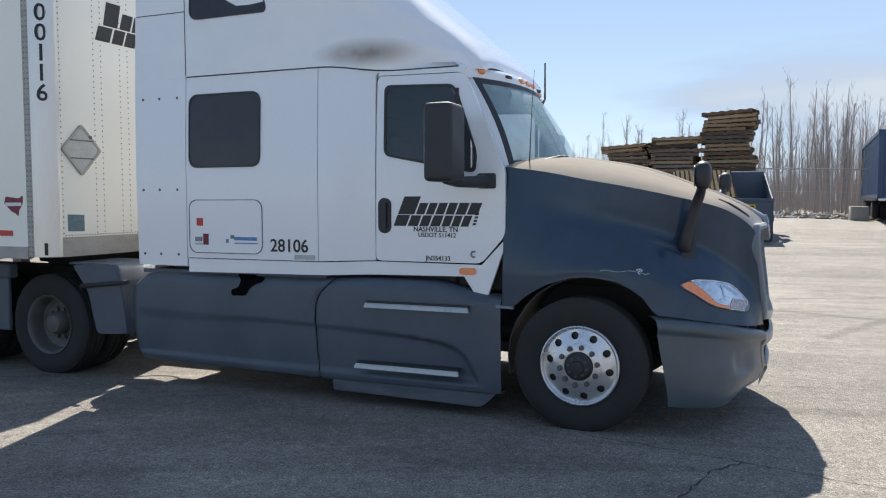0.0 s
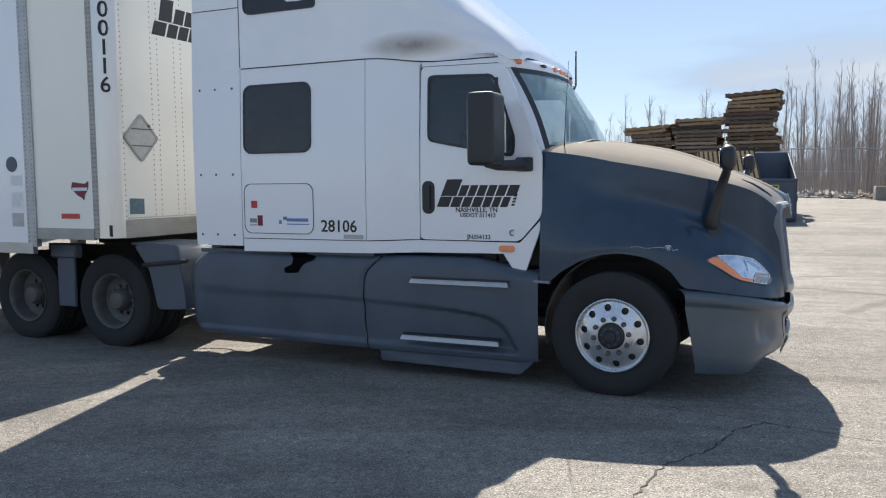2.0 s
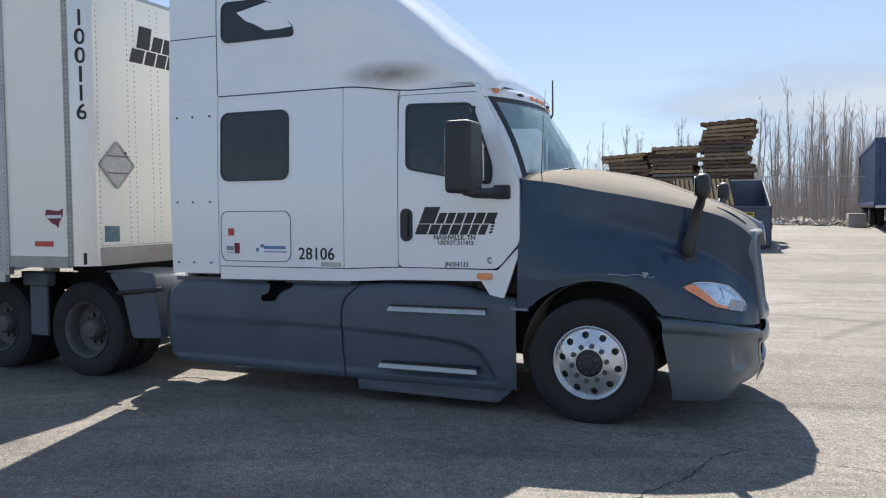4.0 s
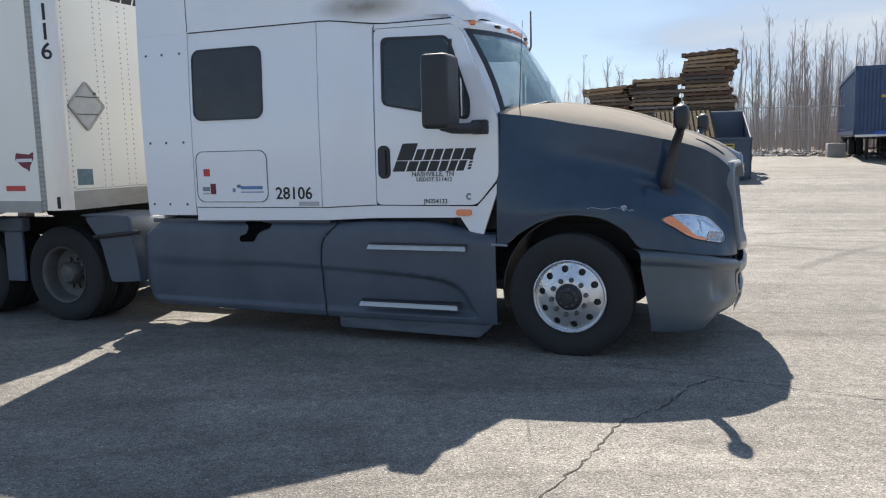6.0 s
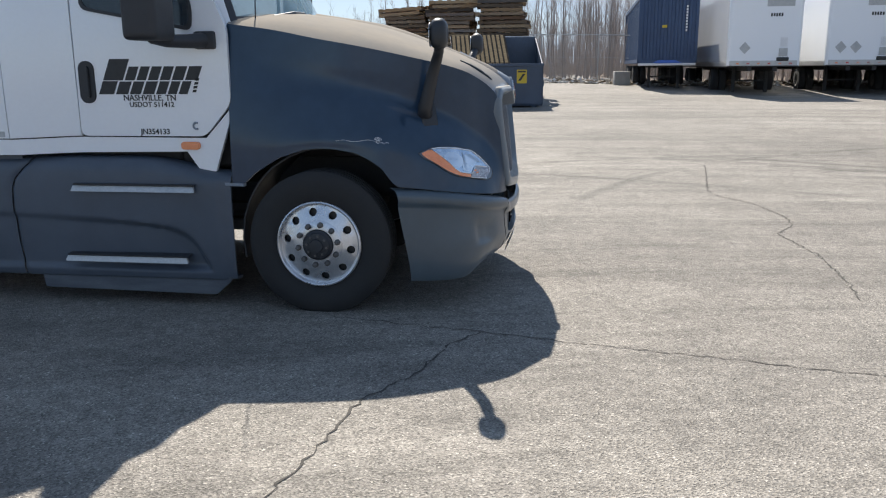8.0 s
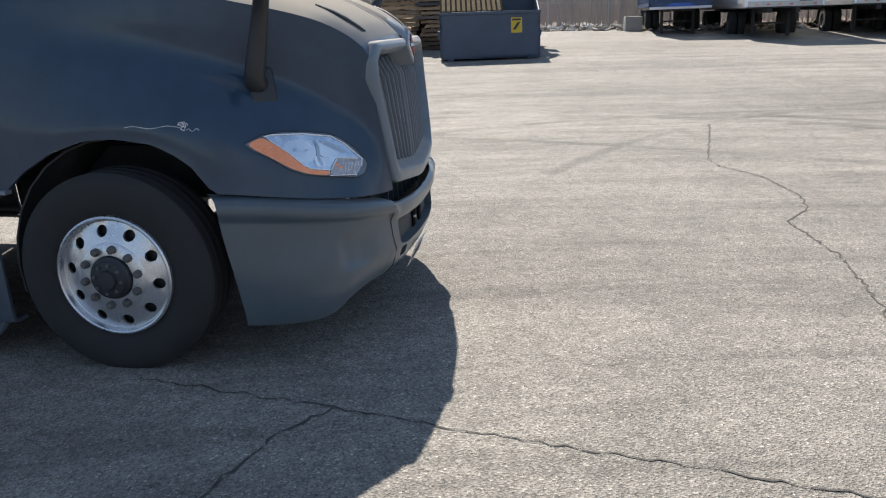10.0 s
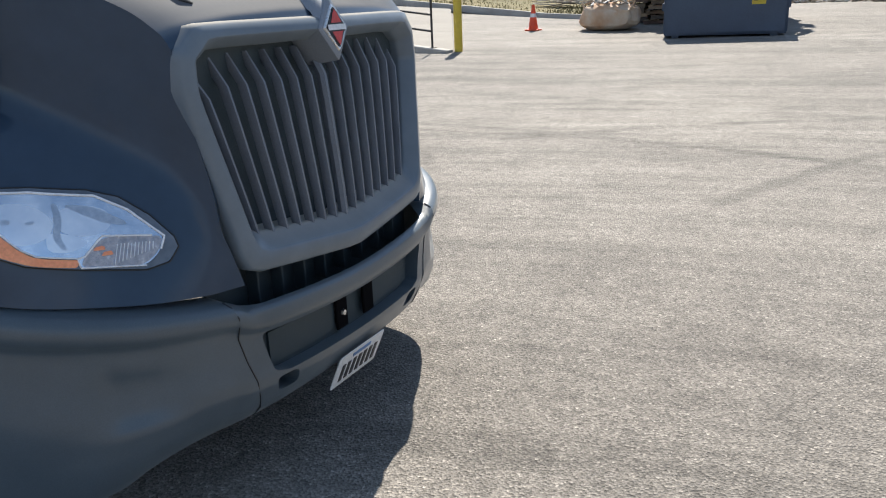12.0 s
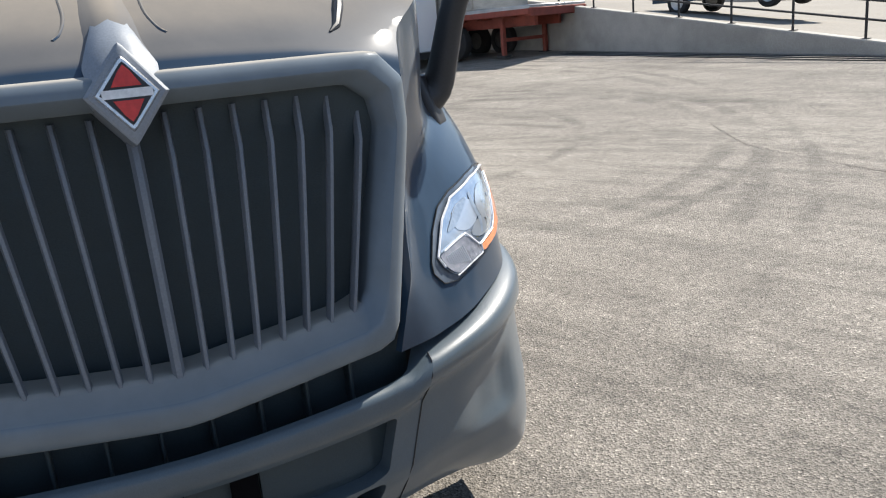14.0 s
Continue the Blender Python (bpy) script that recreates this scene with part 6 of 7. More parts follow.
holder = part("placard_holder", plate(round_poly(pl, 0.03, 2), lambda u, v, d: (TX + 0.018 - d, u, v), 0.018), DECALGREY, trailer, "grey metal placard holder turned on its corner")
inn = [(-0.89 + (u + 0.89) * 0.86, 2.242 + (v - 2.242) * 0.86) for u, v in round_poly(pl, 0.03, 2)]
part("placard_rim", ring(round_poly(pl, 0.03, 2), inn, lambda u, v, d: (TX + 0.024 - d, u, v), 0.008), SILLGREY, holder)
for v0, half in ((2.33, 0.15), (2.15, 0.15)):
    part("placard_clip", box(TX + 0.018, -0.89 - half, v0, TX + 0.025, -0.89 + half, v0 + 0.012), STEELDIRT, holder)
part("placard_latch", box(TX + 0.018, -0.80, 2.36, TX + 0.030, -0.76, 2.39, 0.004), STEELDIRT, holder)
part("sticker", plate([(-1.075, 1.42), (-0.868, 1.415), (-0.868, 1.582), (-1.075, 1.59)], lambda u, v, d: (TX + 0.004 - d, u, v), 0.003), TEAL, trailer, "faded teal sticker")
for k, ch in enumerate("100116"):
    a = radians(50)
    m = Matrix.Translation((TX - 0.22 + 0.238 * math.cos(a), -1.155 - 0.153 * math.sin(a), 3.735 - 0.193 * k)) @ Matrix.Rotation(radians(90) - a, 4, "Z") @ Matrix.Rotation(radians(90), 4, "X")
    letters(ch, 0.23, m, INK, trailer, name="unit_number")
for z0, z1, y0, n, w in ((3.56, 3.73, -0.55, 7, 0.15), (3.39, 3.545, -0.665, 7, 0.15)):
    for k in range(n):
        y = y0 + k * 0.175 + (0.05 if k else 0)
        w2 = w + (0.045 if k == 0 else 0)
        part("company_mark_block", plate([(y, z0), (y + w2, z0), (y + w2 + 0.05, z1 + (0.08 if k == 0 and z0 > 3.5 else 0)), (y + 0.05, z1 + (0.08 if k == 0 and z0 > 3.5 else 0))], lambda u, v, d: (TX + 0.004 - d, u, v), 0.003), INK, trailer)


# ---- yard: bin, pallets, bag ----
def on_yard(x, y):
    return (x, y, terrain(x, y))


def refuse_bin():
    th = empty("refuse_bin", "dark navy steel refuse bin with a slanted, half open top", "dumpster", "", on_yard(-0.13, 17.93), 9)
    w, d, hf, hb = 1.35, 1.75, 1.27, 2.12
    t = 0.035
    part("front_panel", box(-w, 0, 0.06, w, t, hf, 0.008), NAVY, th)
    part("back_panel", box(-w, d - t, 0.06, w, d, hb, 0.008), NAVY, th)
    for s in (-1, 1):
        out = [(0, 0.06), (d, 0.06), (d, hb), (0, hf)]
        part("side_panel", plate(out, lambda u, v, q: (s * (w - q), u, v), t), NAVY, th)
        part("fork_pocket", box(s * w, 0.35, 0.62, s * (w + 0.09), 1.35, 0.80, 0.01), NAVY, th)
        part("side_rib", box(s * w, 0.10, 0.10, s * (w + 0.03), 0.18, hf, 0.005), NAVY, th)
    part("floor_panel", box(-w, 0, 0.06, w, d, 0.12), NAVY, th)
    part("top_rim", box(-w - 0.03, -0.04, hf - 0.05, w + 0.03, 0.0, hf + 0.03, 0.01), NAVY, th)
    part("back_rim", box(-w - 0.03, d, hb - 0.05, w + 0.03, d + 0.04, hb + 0.03, 0.01), GALV, th)
    slope = math.atan2(hb - hf, d)
    lid = part("lid", plate([(-w, 0), (0.36, 0), (0.36, d), (-w, d)], lambda u, v, q: (u, v, hf + 0.05 + v * math.tan(slope) - q), 0.02), LIDDARK, th, "ribbed lid with pale boards")
    for k in range(12):
        u = -w + 0.05 + k * 0.138
        part("lid_board", plate([(u, -0.02), (u + 0.085, -0.02), (u + 0.085, d), (u, d)], lambda a, v, q: (a, v, hf + 0.075 + v * math.tan(slope) - q), 0.024), LIDWOOD, lid)
    part("warning_sign", plate(rounded(0.57, 0.72, 0.87, 1.12, 0.02), lambda u, v, q: (u, -0.006 + q, v), 0.005), YELLOW, th, "yellow warning sign")
    part("sign_bar", plate([(0.61, 0.80), (0.69, 0.80), (0.83, 1.0), (0.75, 1.0)], lambda u, v, q: (u, -0.0085 + q, v), 0.002), INK, th)
    part("sign_bar", plate([(0.60, 1.04), (0.84, 1.04), (0.84, 1.09), (0.60, 1.09)], lambda u, v, q: (u, -0.0085 + q, v), 0.002), INK, th)
    for x in (-1.1, 1.1):
        part("skid", box(x - 0.08, 0.05, 0, x + 0.08, d - 0.05, 0.06), NAVY, th)


refuse_bin()


def pallet_master():
    th = empty("wooden_pallet", "weathered wooden pallet in a tall leaning stack", "pallet", "stacked pallets")
    meshes = {}

    def piece(name, x0, y0, z0, x1, y1, z1):
        dims = (round(x1 - x0, 3), round(y1 - y0, 3), round(z1 - z0, 3))
        if dims not in meshes:
            ob = part(name, box(-dims[0] / 2, -dims[1] / 2, -dims[2] / 2, dims[0] / 2, dims[1] / 2, dims[2] / 2), PALLETWOOD, th, smooth=False)
            meshes[dims] = ob.data
        else:
            ob = new(name, meshes[dims])
            ob.parent = th
        ob.matrix_local = Matrix.Translation(((x0 + x1) / 2, (y0 + y1) / 2, (z0 + z1) / 2))
        return ob

    for y in (-0.49, -0.02, 0.45):
        piece("stringer", -0.6, y, 0.018, 0.6, y + 0.042, 0.112)
    for k in range(6):
        x = -0.6 + k * 0.22
        piece("deck_board", x, -0.51, 0.112, x + 0.10, 0.51, 0.132)
    for x in (-0.6, -0.05, 0.50):
        piece("bottom_board", x, -0.51, 0.0, x + 0.10, 0.51, 0.018)
    return th


def pallet_stacks():
    master = pallet_master()
    rnd = random.Random(11)
    placed = 0
    stacks = ((-0.30, 22.6, 30, 0.0), (-2.12, 22.6, 24, 0.05), (-3.82, 22.9, 22, 0.0), (-0.25, 23.95, 28, 0.0), (-2.2, 23.95, 23, 0.0))
    for sx, sy, count, turn in stacks:
        z = terrain(sx, sy) + 0.005
        dx = dy = 0.0
        for k in range(count):
            dx = dx * 0.7 + rnd.uniform(-0.10, 0.10)
            dy = dy * 0.7 + rnd.uniform(-0.07, 0.07)
            tilt = rnd.uniform(-0.4, 0.4) if k < count - 3 else rnd.uniform(-5.5, 0.5)
            wide = rnd.choice((1.42, 1.4, 1.3, 1.18))
            m = pose(sx + dx, sy + dy, z, 0, tilt * 0.5, turn * 57 + (rnd.uniform(-6, 6) if k < count - 2 else rnd.uniform(-16, 16))) @ Matrix.Diagonal((wide, 1.0, 1.0, 1))
            placed += 1
            if placed == 1:
                master.matrix_world = m
            else:
                c = copy_thing(master, Matrix.Identity(4))
                c.matrix_basis = m
            z += 0.138


pallet_stacks()


def lump_bag():
    bm = bmesh.new()
    bmesh.ops.create_icosphere(bm, subdivisions=4, radius=1.0)
    for v in bm.verts:
        q = v.co.copy()
        n = noise.noise(q * 2.3) * 0.12 + noise.noise(q * 6.0) * 0.06 + noise.noise(Vector((q.x * 3, q.y * 3, q.z * 14))) * 0.03
        sx = math.copysign(abs(q.x) ** 0.6, q.x)
        sy = math.copysign(abs(q.y) ** 0.6, q.y)
        z = q.z
        zz = 0.36 + 0.36 * (math.copysign(abs(z) ** 0.55, z)) + (0.05 * noise.noise(q * 5) if z > 0.3 else 0)
        v.co = Vector((0.78 * sx * (1 + n) * (1 - 0.10 * max(0, z)), 0.62 * sy * (1 + n) * (1 - 0.10 * max(0, z)), max(0.0, zz)))
    th = empty("bulk_bag", "slumped tan woven bulk bag full of scrap", "bag", "", on_yard(-3.45, 20.1), 6)
    part("sack", bm, BAGCLOTH, th)
    rnd = random.Random(3)
    for k in range(46):
        a, r = rnd.uniform(0, 6.28), math.sqrt(rnd.random())
        x, y = 0.66 * r * math.cos(a), 0.5 * r * math.sin(a)
        p = part("scrap_piece", box(-0.11, -0.035, -0.014, 0.11, 0.035, 0.014), SCRAP, th, smooth=False)
        p.matrix_local = pose(x, y, 0.71 + 0.09 * (1 - r) + rnd.uniform(-0.02, 0.06), rnd.uniform(-40, 40), rnd.uniform(-40, 40), rnd.uniform(0, 180))
    for sx in (-1, 1):
        part("bag_strap", tube(catmull([(sx * 0.6, -0.45, 0.55), (sx * 0.7, -0.3, 0.78), (sx * 0.45, -0.05, 0.74), (sx * 0.62, 0.3, 0.72)], 4), 0.025, 6), BAGCLOTH, th)


lump_bag()


def traffic_cone():
    th = empty("traffic_cone", "orange traffic cone with a pale collar and square base", "traffic cone", "", on_yard(-5.5, 19.6))
    part("base", box(-0.19, -0.19, 0, 0.19, 0.19, 0.04, 0.012, 2), ORANGE, th)
    part("body", lathe(((0.14, 0.035), (0.135, 0.06), (0.088, 0.36)), 24, "z"), ORANGE, th)
    part("collar", lathe(((0.0885, 0.36), (0.0735, 0.46)), 24, "z"), DECALWHITE, th, "pale reflective collar")
    part("tip", lathe(((0.0735, 0.46), (0.038, 0.69), (0.03, 0.70), (0.028, 0.66)), 24, "z"), ORANGE, th)


traffic_cone()


# ---- ramp wall, rail, bollard ----
def wall_top(x):
    return terrain(x, 14.2) + 0.07 + 0.105 * max(0.0, -x - 5.6)


def ramp_wall():
    th = empty("retaining_wall", "weathered concrete retaining wall that rises beside a ramp", "wall")
    th["kind"] = "structure"
    rows = []
    xs = [-5.5 - 0.75 * k for k in range(48)]
    for x in xs:
        zt, zb = wall_top(x), terrain(x, 14.2) - 0.15
        rows.append([(x, 14.2, zb), (x, 14.2, zt - 0.02), (x, 14.22, zt), (x, 14.47, zt), (x, 14.5, zt - 0.02), (x, 14.5, zb)])
    bm = grid(rows)
    bm.faces.new([bm.verts.new(p) for p in rows[0]])
    part("wall_body", bm, CONCRETE, th)
    rows = []
    for x in xs:
        zt = wall_top(x)
        xs3 = (x, x - 1.5, x - 3.75, x - 6.25)
        rows.append([(x, 14.5, zt - 0.03), (xs3[1], 17.5, max(zt - 0.05, terrain(xs3[1], 17.5) + 0.012)), (xs3[2], 22, max(terrain(xs3[2], 22) + 0.012, zt - 0.03)), (xs3[3], 27, max(terrain(xs3[3], 27) + 0.012, terrain(xs3[3], 27) + 0.35 * min(1.0, max(0.0, (-xs3[3] - 8) / 8))))])
    ramp_ob = link("ramp_pavement", grid(rows), CONCPAVE, None, "", 2)
    tagged(ramp_ob, "pale paved ramp behind the retaining wall", "pavement", kind="structure")
    rail = empty("guard_rail", "dark steel three bar guard rail along the ramp wall", "railing")
    n = 8
    for k in range(n):
        x = -5.95 - 1.72 * k
        z = wall_top(x)
        part("post", tube([(x, 14.35, z - 0.02), (x, 14.35, z + 1.10)], 0.027, 8), CHASSIS, rail)
        part("base_plate", box(x - 0.08, 14.28, z, x + 0.08, 14.42, z + 0.012), CHASSIS, rail)
    for h in (0.37, 0.73, 1.09):
        part("rail", tube([(-5.95 - 1.72 * k, 14.35, wall_top(-5.95 - 1.72 * k) + h) for k in range(n)], 0.024, 8), CHASSIS, rail)


ramp_wall()
b = empty("bollard", "yellow painted steel bollard at the foot of the ramp", "bollard", "", on_yard(-5.42, 14.62))
part("pipe", lathe(((0.095, 0.0), (0.095, 1.34), (0.085, 1.39), (0.05, 1.425), (0.001, 1.435)), 28, "z"), YELLOW, b)
# old cables at the foot of the wall
for k in range(3):
    rnd = random.Random(20 + k)
    pts = [(-6.3 - 1.3 * j, 13.85 - 0.22 * k + rnd.uniform(-0.05, 0.05), terrain(-6.3 - 1.3 * j, 13.85 - 0.22 * k) + 0.012) for j in range(9)]
    tagged(link("cable", tube(catmull(pts, 4), 0.011, 6), INK, None, "", True), "dark cable lying along the wall foot", "cable", "cables by the wall")

# kerb, grass
KERB = [(-4.9, 23.75), (-7.0, 24.6), (-11.4, 27.0), (-17.2, 30.0), (-26.0, 34.2), (-44.0, 42.0)]


def upper(x, y):
    return terrain(x, y) + 0.35 * min(1.0, max(0.0, (-x - 8) / 8)) * smoothstep(20, 27, y)


rows = []
for i, (x, y) in enumerate(KERB):
    a, c = Vector(KERB[max(0, i - 1)]), Vector(KERB[min(len(KERB) - 1, i + 1)])
    d = (c - a).normalized()
    nx, ny = d.y, -d.x
    z = upper(x, y)
    rows.append([(x, y, z - 0.1), (x, y, z + 0.12), (x + nx * 0.02, y + ny * 0.02, z + 0.15), (x + nx * 0.16, y + ny * 0.16, z + 0.15), (x + nx * 0.16, y + ny * 0.16, z)])
rows = [[(p[0], p[1], p[2]) for p in r] for r in rows]
tagged(link("kerb", thicken(grid(rows), 0.02), CONCRETE, None, "", True), "pale concrete kerb along the grass", "kerb", kind="structure")
bm = bmesh.new()
gr = []
for (x, y) in KERB:
    gr.append([(x + 0.1 + (0.3 * 0 if k == 0 else 0), y + 0.12 + 2.2 * k, upper(x, y) + 0.145 + 0.10 * k) for k in range(9)])
tagged(link("grass_bank", grid(gr, bm), GRASS, None, "", 2), "dry olive grass bank behind the kerb", "grass", kind="structure")


def grass_tufts():
    rnd = random.Random(8)
    verts, faces = [], []
    for _ in range(5000):
        i = rnd.randrange(len(KERB) - 2)
        t = rnd.random()
        x = KERB[i][0] + (KERB[i + 1][0] - KERB[i][0]) * t
        y0 = KERB[i][1] + (KERB[i + 1][1] - KERB[i][1]) * t
        k = rnd.random() ** 1.5 * 5
        y = y0 + 0.25 + 2.2 * k
        z = upper(x, y0) + 0.14 + 0.10 * k
        a, h = rnd.uniform(0, 3.14), rnd.uniform(0.05, 0.14)
        n = len(verts)
        verts += [(x - 0.02 * math.cos(a), y - 0.02 * math.sin(a), z), (x + 0.02 * math.cos(a), y + 0.02 * math.sin(a), z), (x + rnd.uniform(-0.05, 0.05), y + rnd.uniform(-0.05, 0.05), z + h)]
        faces.append((n, n + 1, n + 2))
    me = bpy.data.meshes.new("grass")
    me.from_pydata(verts, [], faces)
    me.materials.append(GRASS)
    tagged(new("grass", me), "dry tufts of olive grass", "grass", kind="stuff")


grass_tufts()


def plank_pile():
    th = empty("plank_pile", "loose pile of grey boards on the grass", "lumber pile", "", (-7.2, 27.5, upper(-7.2, 25.5) + 0.3))
    rnd = random.Random(4)
    for k in range(26):
        p = part("plank", box(-0.7, -0.05, -0.012, 0.7, 0.05, 0.012), SCRAP, th, smooth=False)
        p.matrix_local = pose(rnd.uniform(-0.7, 0.7), rnd.uniform(-0.4, 0.4), 0.03 + 0.022 * k * rnd.uniform(0.5, 1), rnd.uniform(-6, 6), rnd.uniform(-8, 8), rnd.uniform(-35, 35))


plank_pile()


# ---- parked trailers ----
def road_wheel(th, x, y, z, r=0.5):
    w = part("wheel", lathe(((0.27, -0.14), (0.40, -0.145), (0.48, -0.13), (r, -0.10), (r, 0.10), (0.48, 0.13), (0.40, 0.145), (0.27, 0.14)), 28, "x", (0, 0, 0)), RUBBER, th, "dark tyre")
    part("rim", lathe(((0.27, -0.135), (0.25, -0.10), (0.10, -0.08), (0.001, -0.08)), 24, "x", (0, 0, 0)), STEELDIRT, w)
    w.matrix_local = Matrix.Translation((x, y, z + r))
    return w


def corrugated(x0, x1, z0, z1, y, axis="x", depth=0.035, pitch=0.26):
    rows = []
    n = int((x1 - x0) / pitch)
    us = []
    for k in range(n):
        a = x0 + (x1 - x0) * k / n
        s = (x1 - x0) / n
        us += [(a, 0), (a + 0.32 * s, 0), (a + 0.46 * s, 1), (a + 0.86 * s, 1)]
    us.append((x1, 0))
    for z in (z0, z1):
        rows.append([(u, y + depth * d, z) if axis == "x" else (y + depth * d, u, z) for u, d in us])
    return grid(rows)


def chassis_under(th, w, length, legs_y=2.6, front_wheels=False):
    for s in (-1, 1):
        part("frame_beam", box(s * 0.45 - 0.08, 0.1, 0.90, s * 0.45 + 0.08, length, 1.08), CHASSIS, th)
        part("landing_leg", box(s * 0.62 - 0.06, legs_y - 0.06, 0.04, s * 0.62 + 0.06, legs_y + 0.06, 1.05), CHASSIS, th)
        part("leg_foot", box(s * 0.62 - 0.13, legs_y - 0.13, 0, s * 0.62 + 0.13, legs_y + 0.13, 0.05), CHASSIS, th)
        for y in (length - 1.6, length - 2.9) + ((4.3,) if front_wheels else ()):
            road_wheel(th, s * (w - 0.20), y, 0)
            road_wheel(th, s * (w - 0.52), y, 0)
    part("leg_brace", box(-0.62, legs_y - 0.02, 0.5, 0.62, legs_y + 0.02, 0.56), CHASSIS, th)


def container_trailer(x, y, turn, mat, label, h=2.72, seen_wheels=True):
    th = empty("container_trailer", label, "trailer", "parked trailers", on_yard(x, y), turn)
    w = 1.22
    z0 = 1.10
    part("front_panel", corrugated(-w + 0.1, w - 0.1, z0 + 0.12, z0 + h - 0.1, 0.02, "x", 0.04), mat, th, smooth=False)
    for s in (-1, 1):
        part("side_panel", corrugated(0.12, 12.0, z0 + 0.12, z0 + h - 0.1, s * (w - 0.04), "y", s * -0.036), mat, th, smooth=False)
        part("corner_post", box(s * w - s * 0.12, 0.0, z0, s * w, 0.14, z0 + h, 0.01), mat, th)
        part("top_side_rail", box(s * w - s * 0.08, 0.1, z0 + h - 0.12, s * w, 12.0, z0 + h), mat, th)
        part("bottom_side_rail", box(s * w - s * 0.08, 0.1, z0, s * w, 12.0, z0 + 0.16), mat, th)
    part("top_header", box(-w, 0.0, z0 + h - 0.12, w, 0.12, z0 + h), mat, th)
    part("bottom_header", box(-w, 0.0, z0, w, 0.12, z0 + 0.14), mat, th)
    part("roof_panel", box(-w, 0, z0 + h, w, 12.0, z0 + h + 0.02), mat, th)
    part("back_panel", box(-w, 11.95, z0, w, 12.0, z0 + h), mat, th)
    part("gooseneck_bar", box(-w + 0.05, -0.12, z0 - 0.10, w - 0.05, 0.15, z0 + 0.0, 0.02), DECALWHITE if mat is BLUESTEEL else CHASSIS, th)
    part("nose_plate", plate([(-0.6, 0.0), (0.6, 0.0), (0.35, 0.13), (-0.35, 0.13)], lambda u, v, d: (u, -0.13 + d, z0 + v), 0.02), BLUECLOTH, th)
    part("data_plate", box(-0.25, -0.004, z0 + 1.45, -0.05, 0.02, z0 + 1.56), YELLOW, th)
    for k in range(9):
        part("mark_bar", box(0.70, -0.004, z0 + 1.3 + 0.12 * k, 0.77, 0.02, z0 + 1.38 + 0.12 * k), DECALWHITE, th)
    chassis_under(th, w, 12.0, 1.2, True)
    return th


BLUECLOTH = worn("blue_tarp", (0.03, 0.10, 0.42), (0.05, 0.14, 0.52), 0.5, 0, 5, 60, 0, 0.1, 0.1)


def van_trailer(x, y, turn, label, marks):
    th = empty("van_trailer", label, "trailer", "parked trailers", on_yard(x, y), turn)
    w, z0, h = 1.29, 1.10, 2.95
    part("front_wall", box(-w + 0.1, 0.0, z0 + 0.18, w - 0.1, 0.05, z0 + h), WHITE, th)
    for s in (-1, 1):
        rows = []
        for k in range(7):
            a = radians(90 * k / 6)
            rows.append([(s * (w - 0.11 + 0.11 * math.sin(a)), 0.11 - 0.11 * math.cos(a), z) for z in (z0, z0 + h)])
        part("corner_post", grid(rows), WHITE, th)
        part("side_wall", box(s * (w - 0.04), 0.12, z0 + 0.15, s * w, 14.5, z0 + h), WHITE, th)
        part("side_rail", box(s * (w - 0.05), 0.12, z0 - 0.02, s * (w + 0.01), 14.5, z0 + 0.15), DULLALU, th)
    part("front_sill", box(-w + 0.1, -0.02, z0, w - 0.1, 0.05, z0 + 0.18), DULLALU, th)
    part("roof", box(-w, 0.05, z0 + h, w, 14.5, z0 + h + 0.03), WHITE, th)
    part("back_wall", box(-w, 14.45, z0, w, 14.5, z0 + h), WHITE, th)
    part("underside", box(-w + 0.05, 0.05, z0 - 0.05, w - 0.05, 14.4, z0 + 0.02), CHASSIS, th)
    for k, u in enumerate(marks):
        q = [(u, 0.42), (u + 0.2, 0.64), (u, 0.86), (u - 0.2, 0.64)]
        part("placard_holder", plate(q, lambda a, b2, d: (a, -0.012 + d, z0 + b2), 0.01), DECALGREY, th)
    part("connector_box", box(0.52, -0.03, z0 + 0.34, 0.82, 0.0, z0 + 0.62, 0.01), DECALGREY, th)
    part("hose_block", box(0.45, -0.05, z0 + 0.16, 0.88, 0.0, z0 + 0.30, 0.02), INK, th)
    part("paper_sticker", box(0.55, -0.006, z0 + 0.68, 0.80, 0.0, z0 + 1.0), DECALWHITE, th)
    for k in range(5):
        part("mark_bar", box(0.15 + 0.09 * k, -0.006, z0 + 1.75, 0.21 + 0.09 * k, 0.0, z0 + 1.87), INK, th)
    part("maker_panel", box(0.0, -0.006, z0 + 2.1, 0.95, 0.0, z0 + 2.4), DECALGREY, th)
    for k in range(6):
        part("clearance_lamp", box(-0.95 + 0.37 * k, -0.02, z0 + 0.05, -0.85 + 0.37 * k, 0.0, z0 + 0.10), RED if k % 2 else AMBER, th)
    chassis_under(th, w, 14.4, 2.3, True)
    return th


container_trailer(6.2, 29.2, -2, BLUESTEEL, "blue corrugated container on a parked chassis")
van_trailer(9.15, 25.2, -2, "white van trailer parked on its landing legs", (-0.68,))
van_trailer(12.75, 25.6, -2, "white van trailer with two placards on its front", (-0.8, -0.28))
container_trailer(15.5, 25.0, -2, REDSTEEL, "dark red corrugated container on a parked chassis")
container_trailer(18.6, 24.6, -2, REDSTEEL, "dark red corrugated container on a parked chassis")


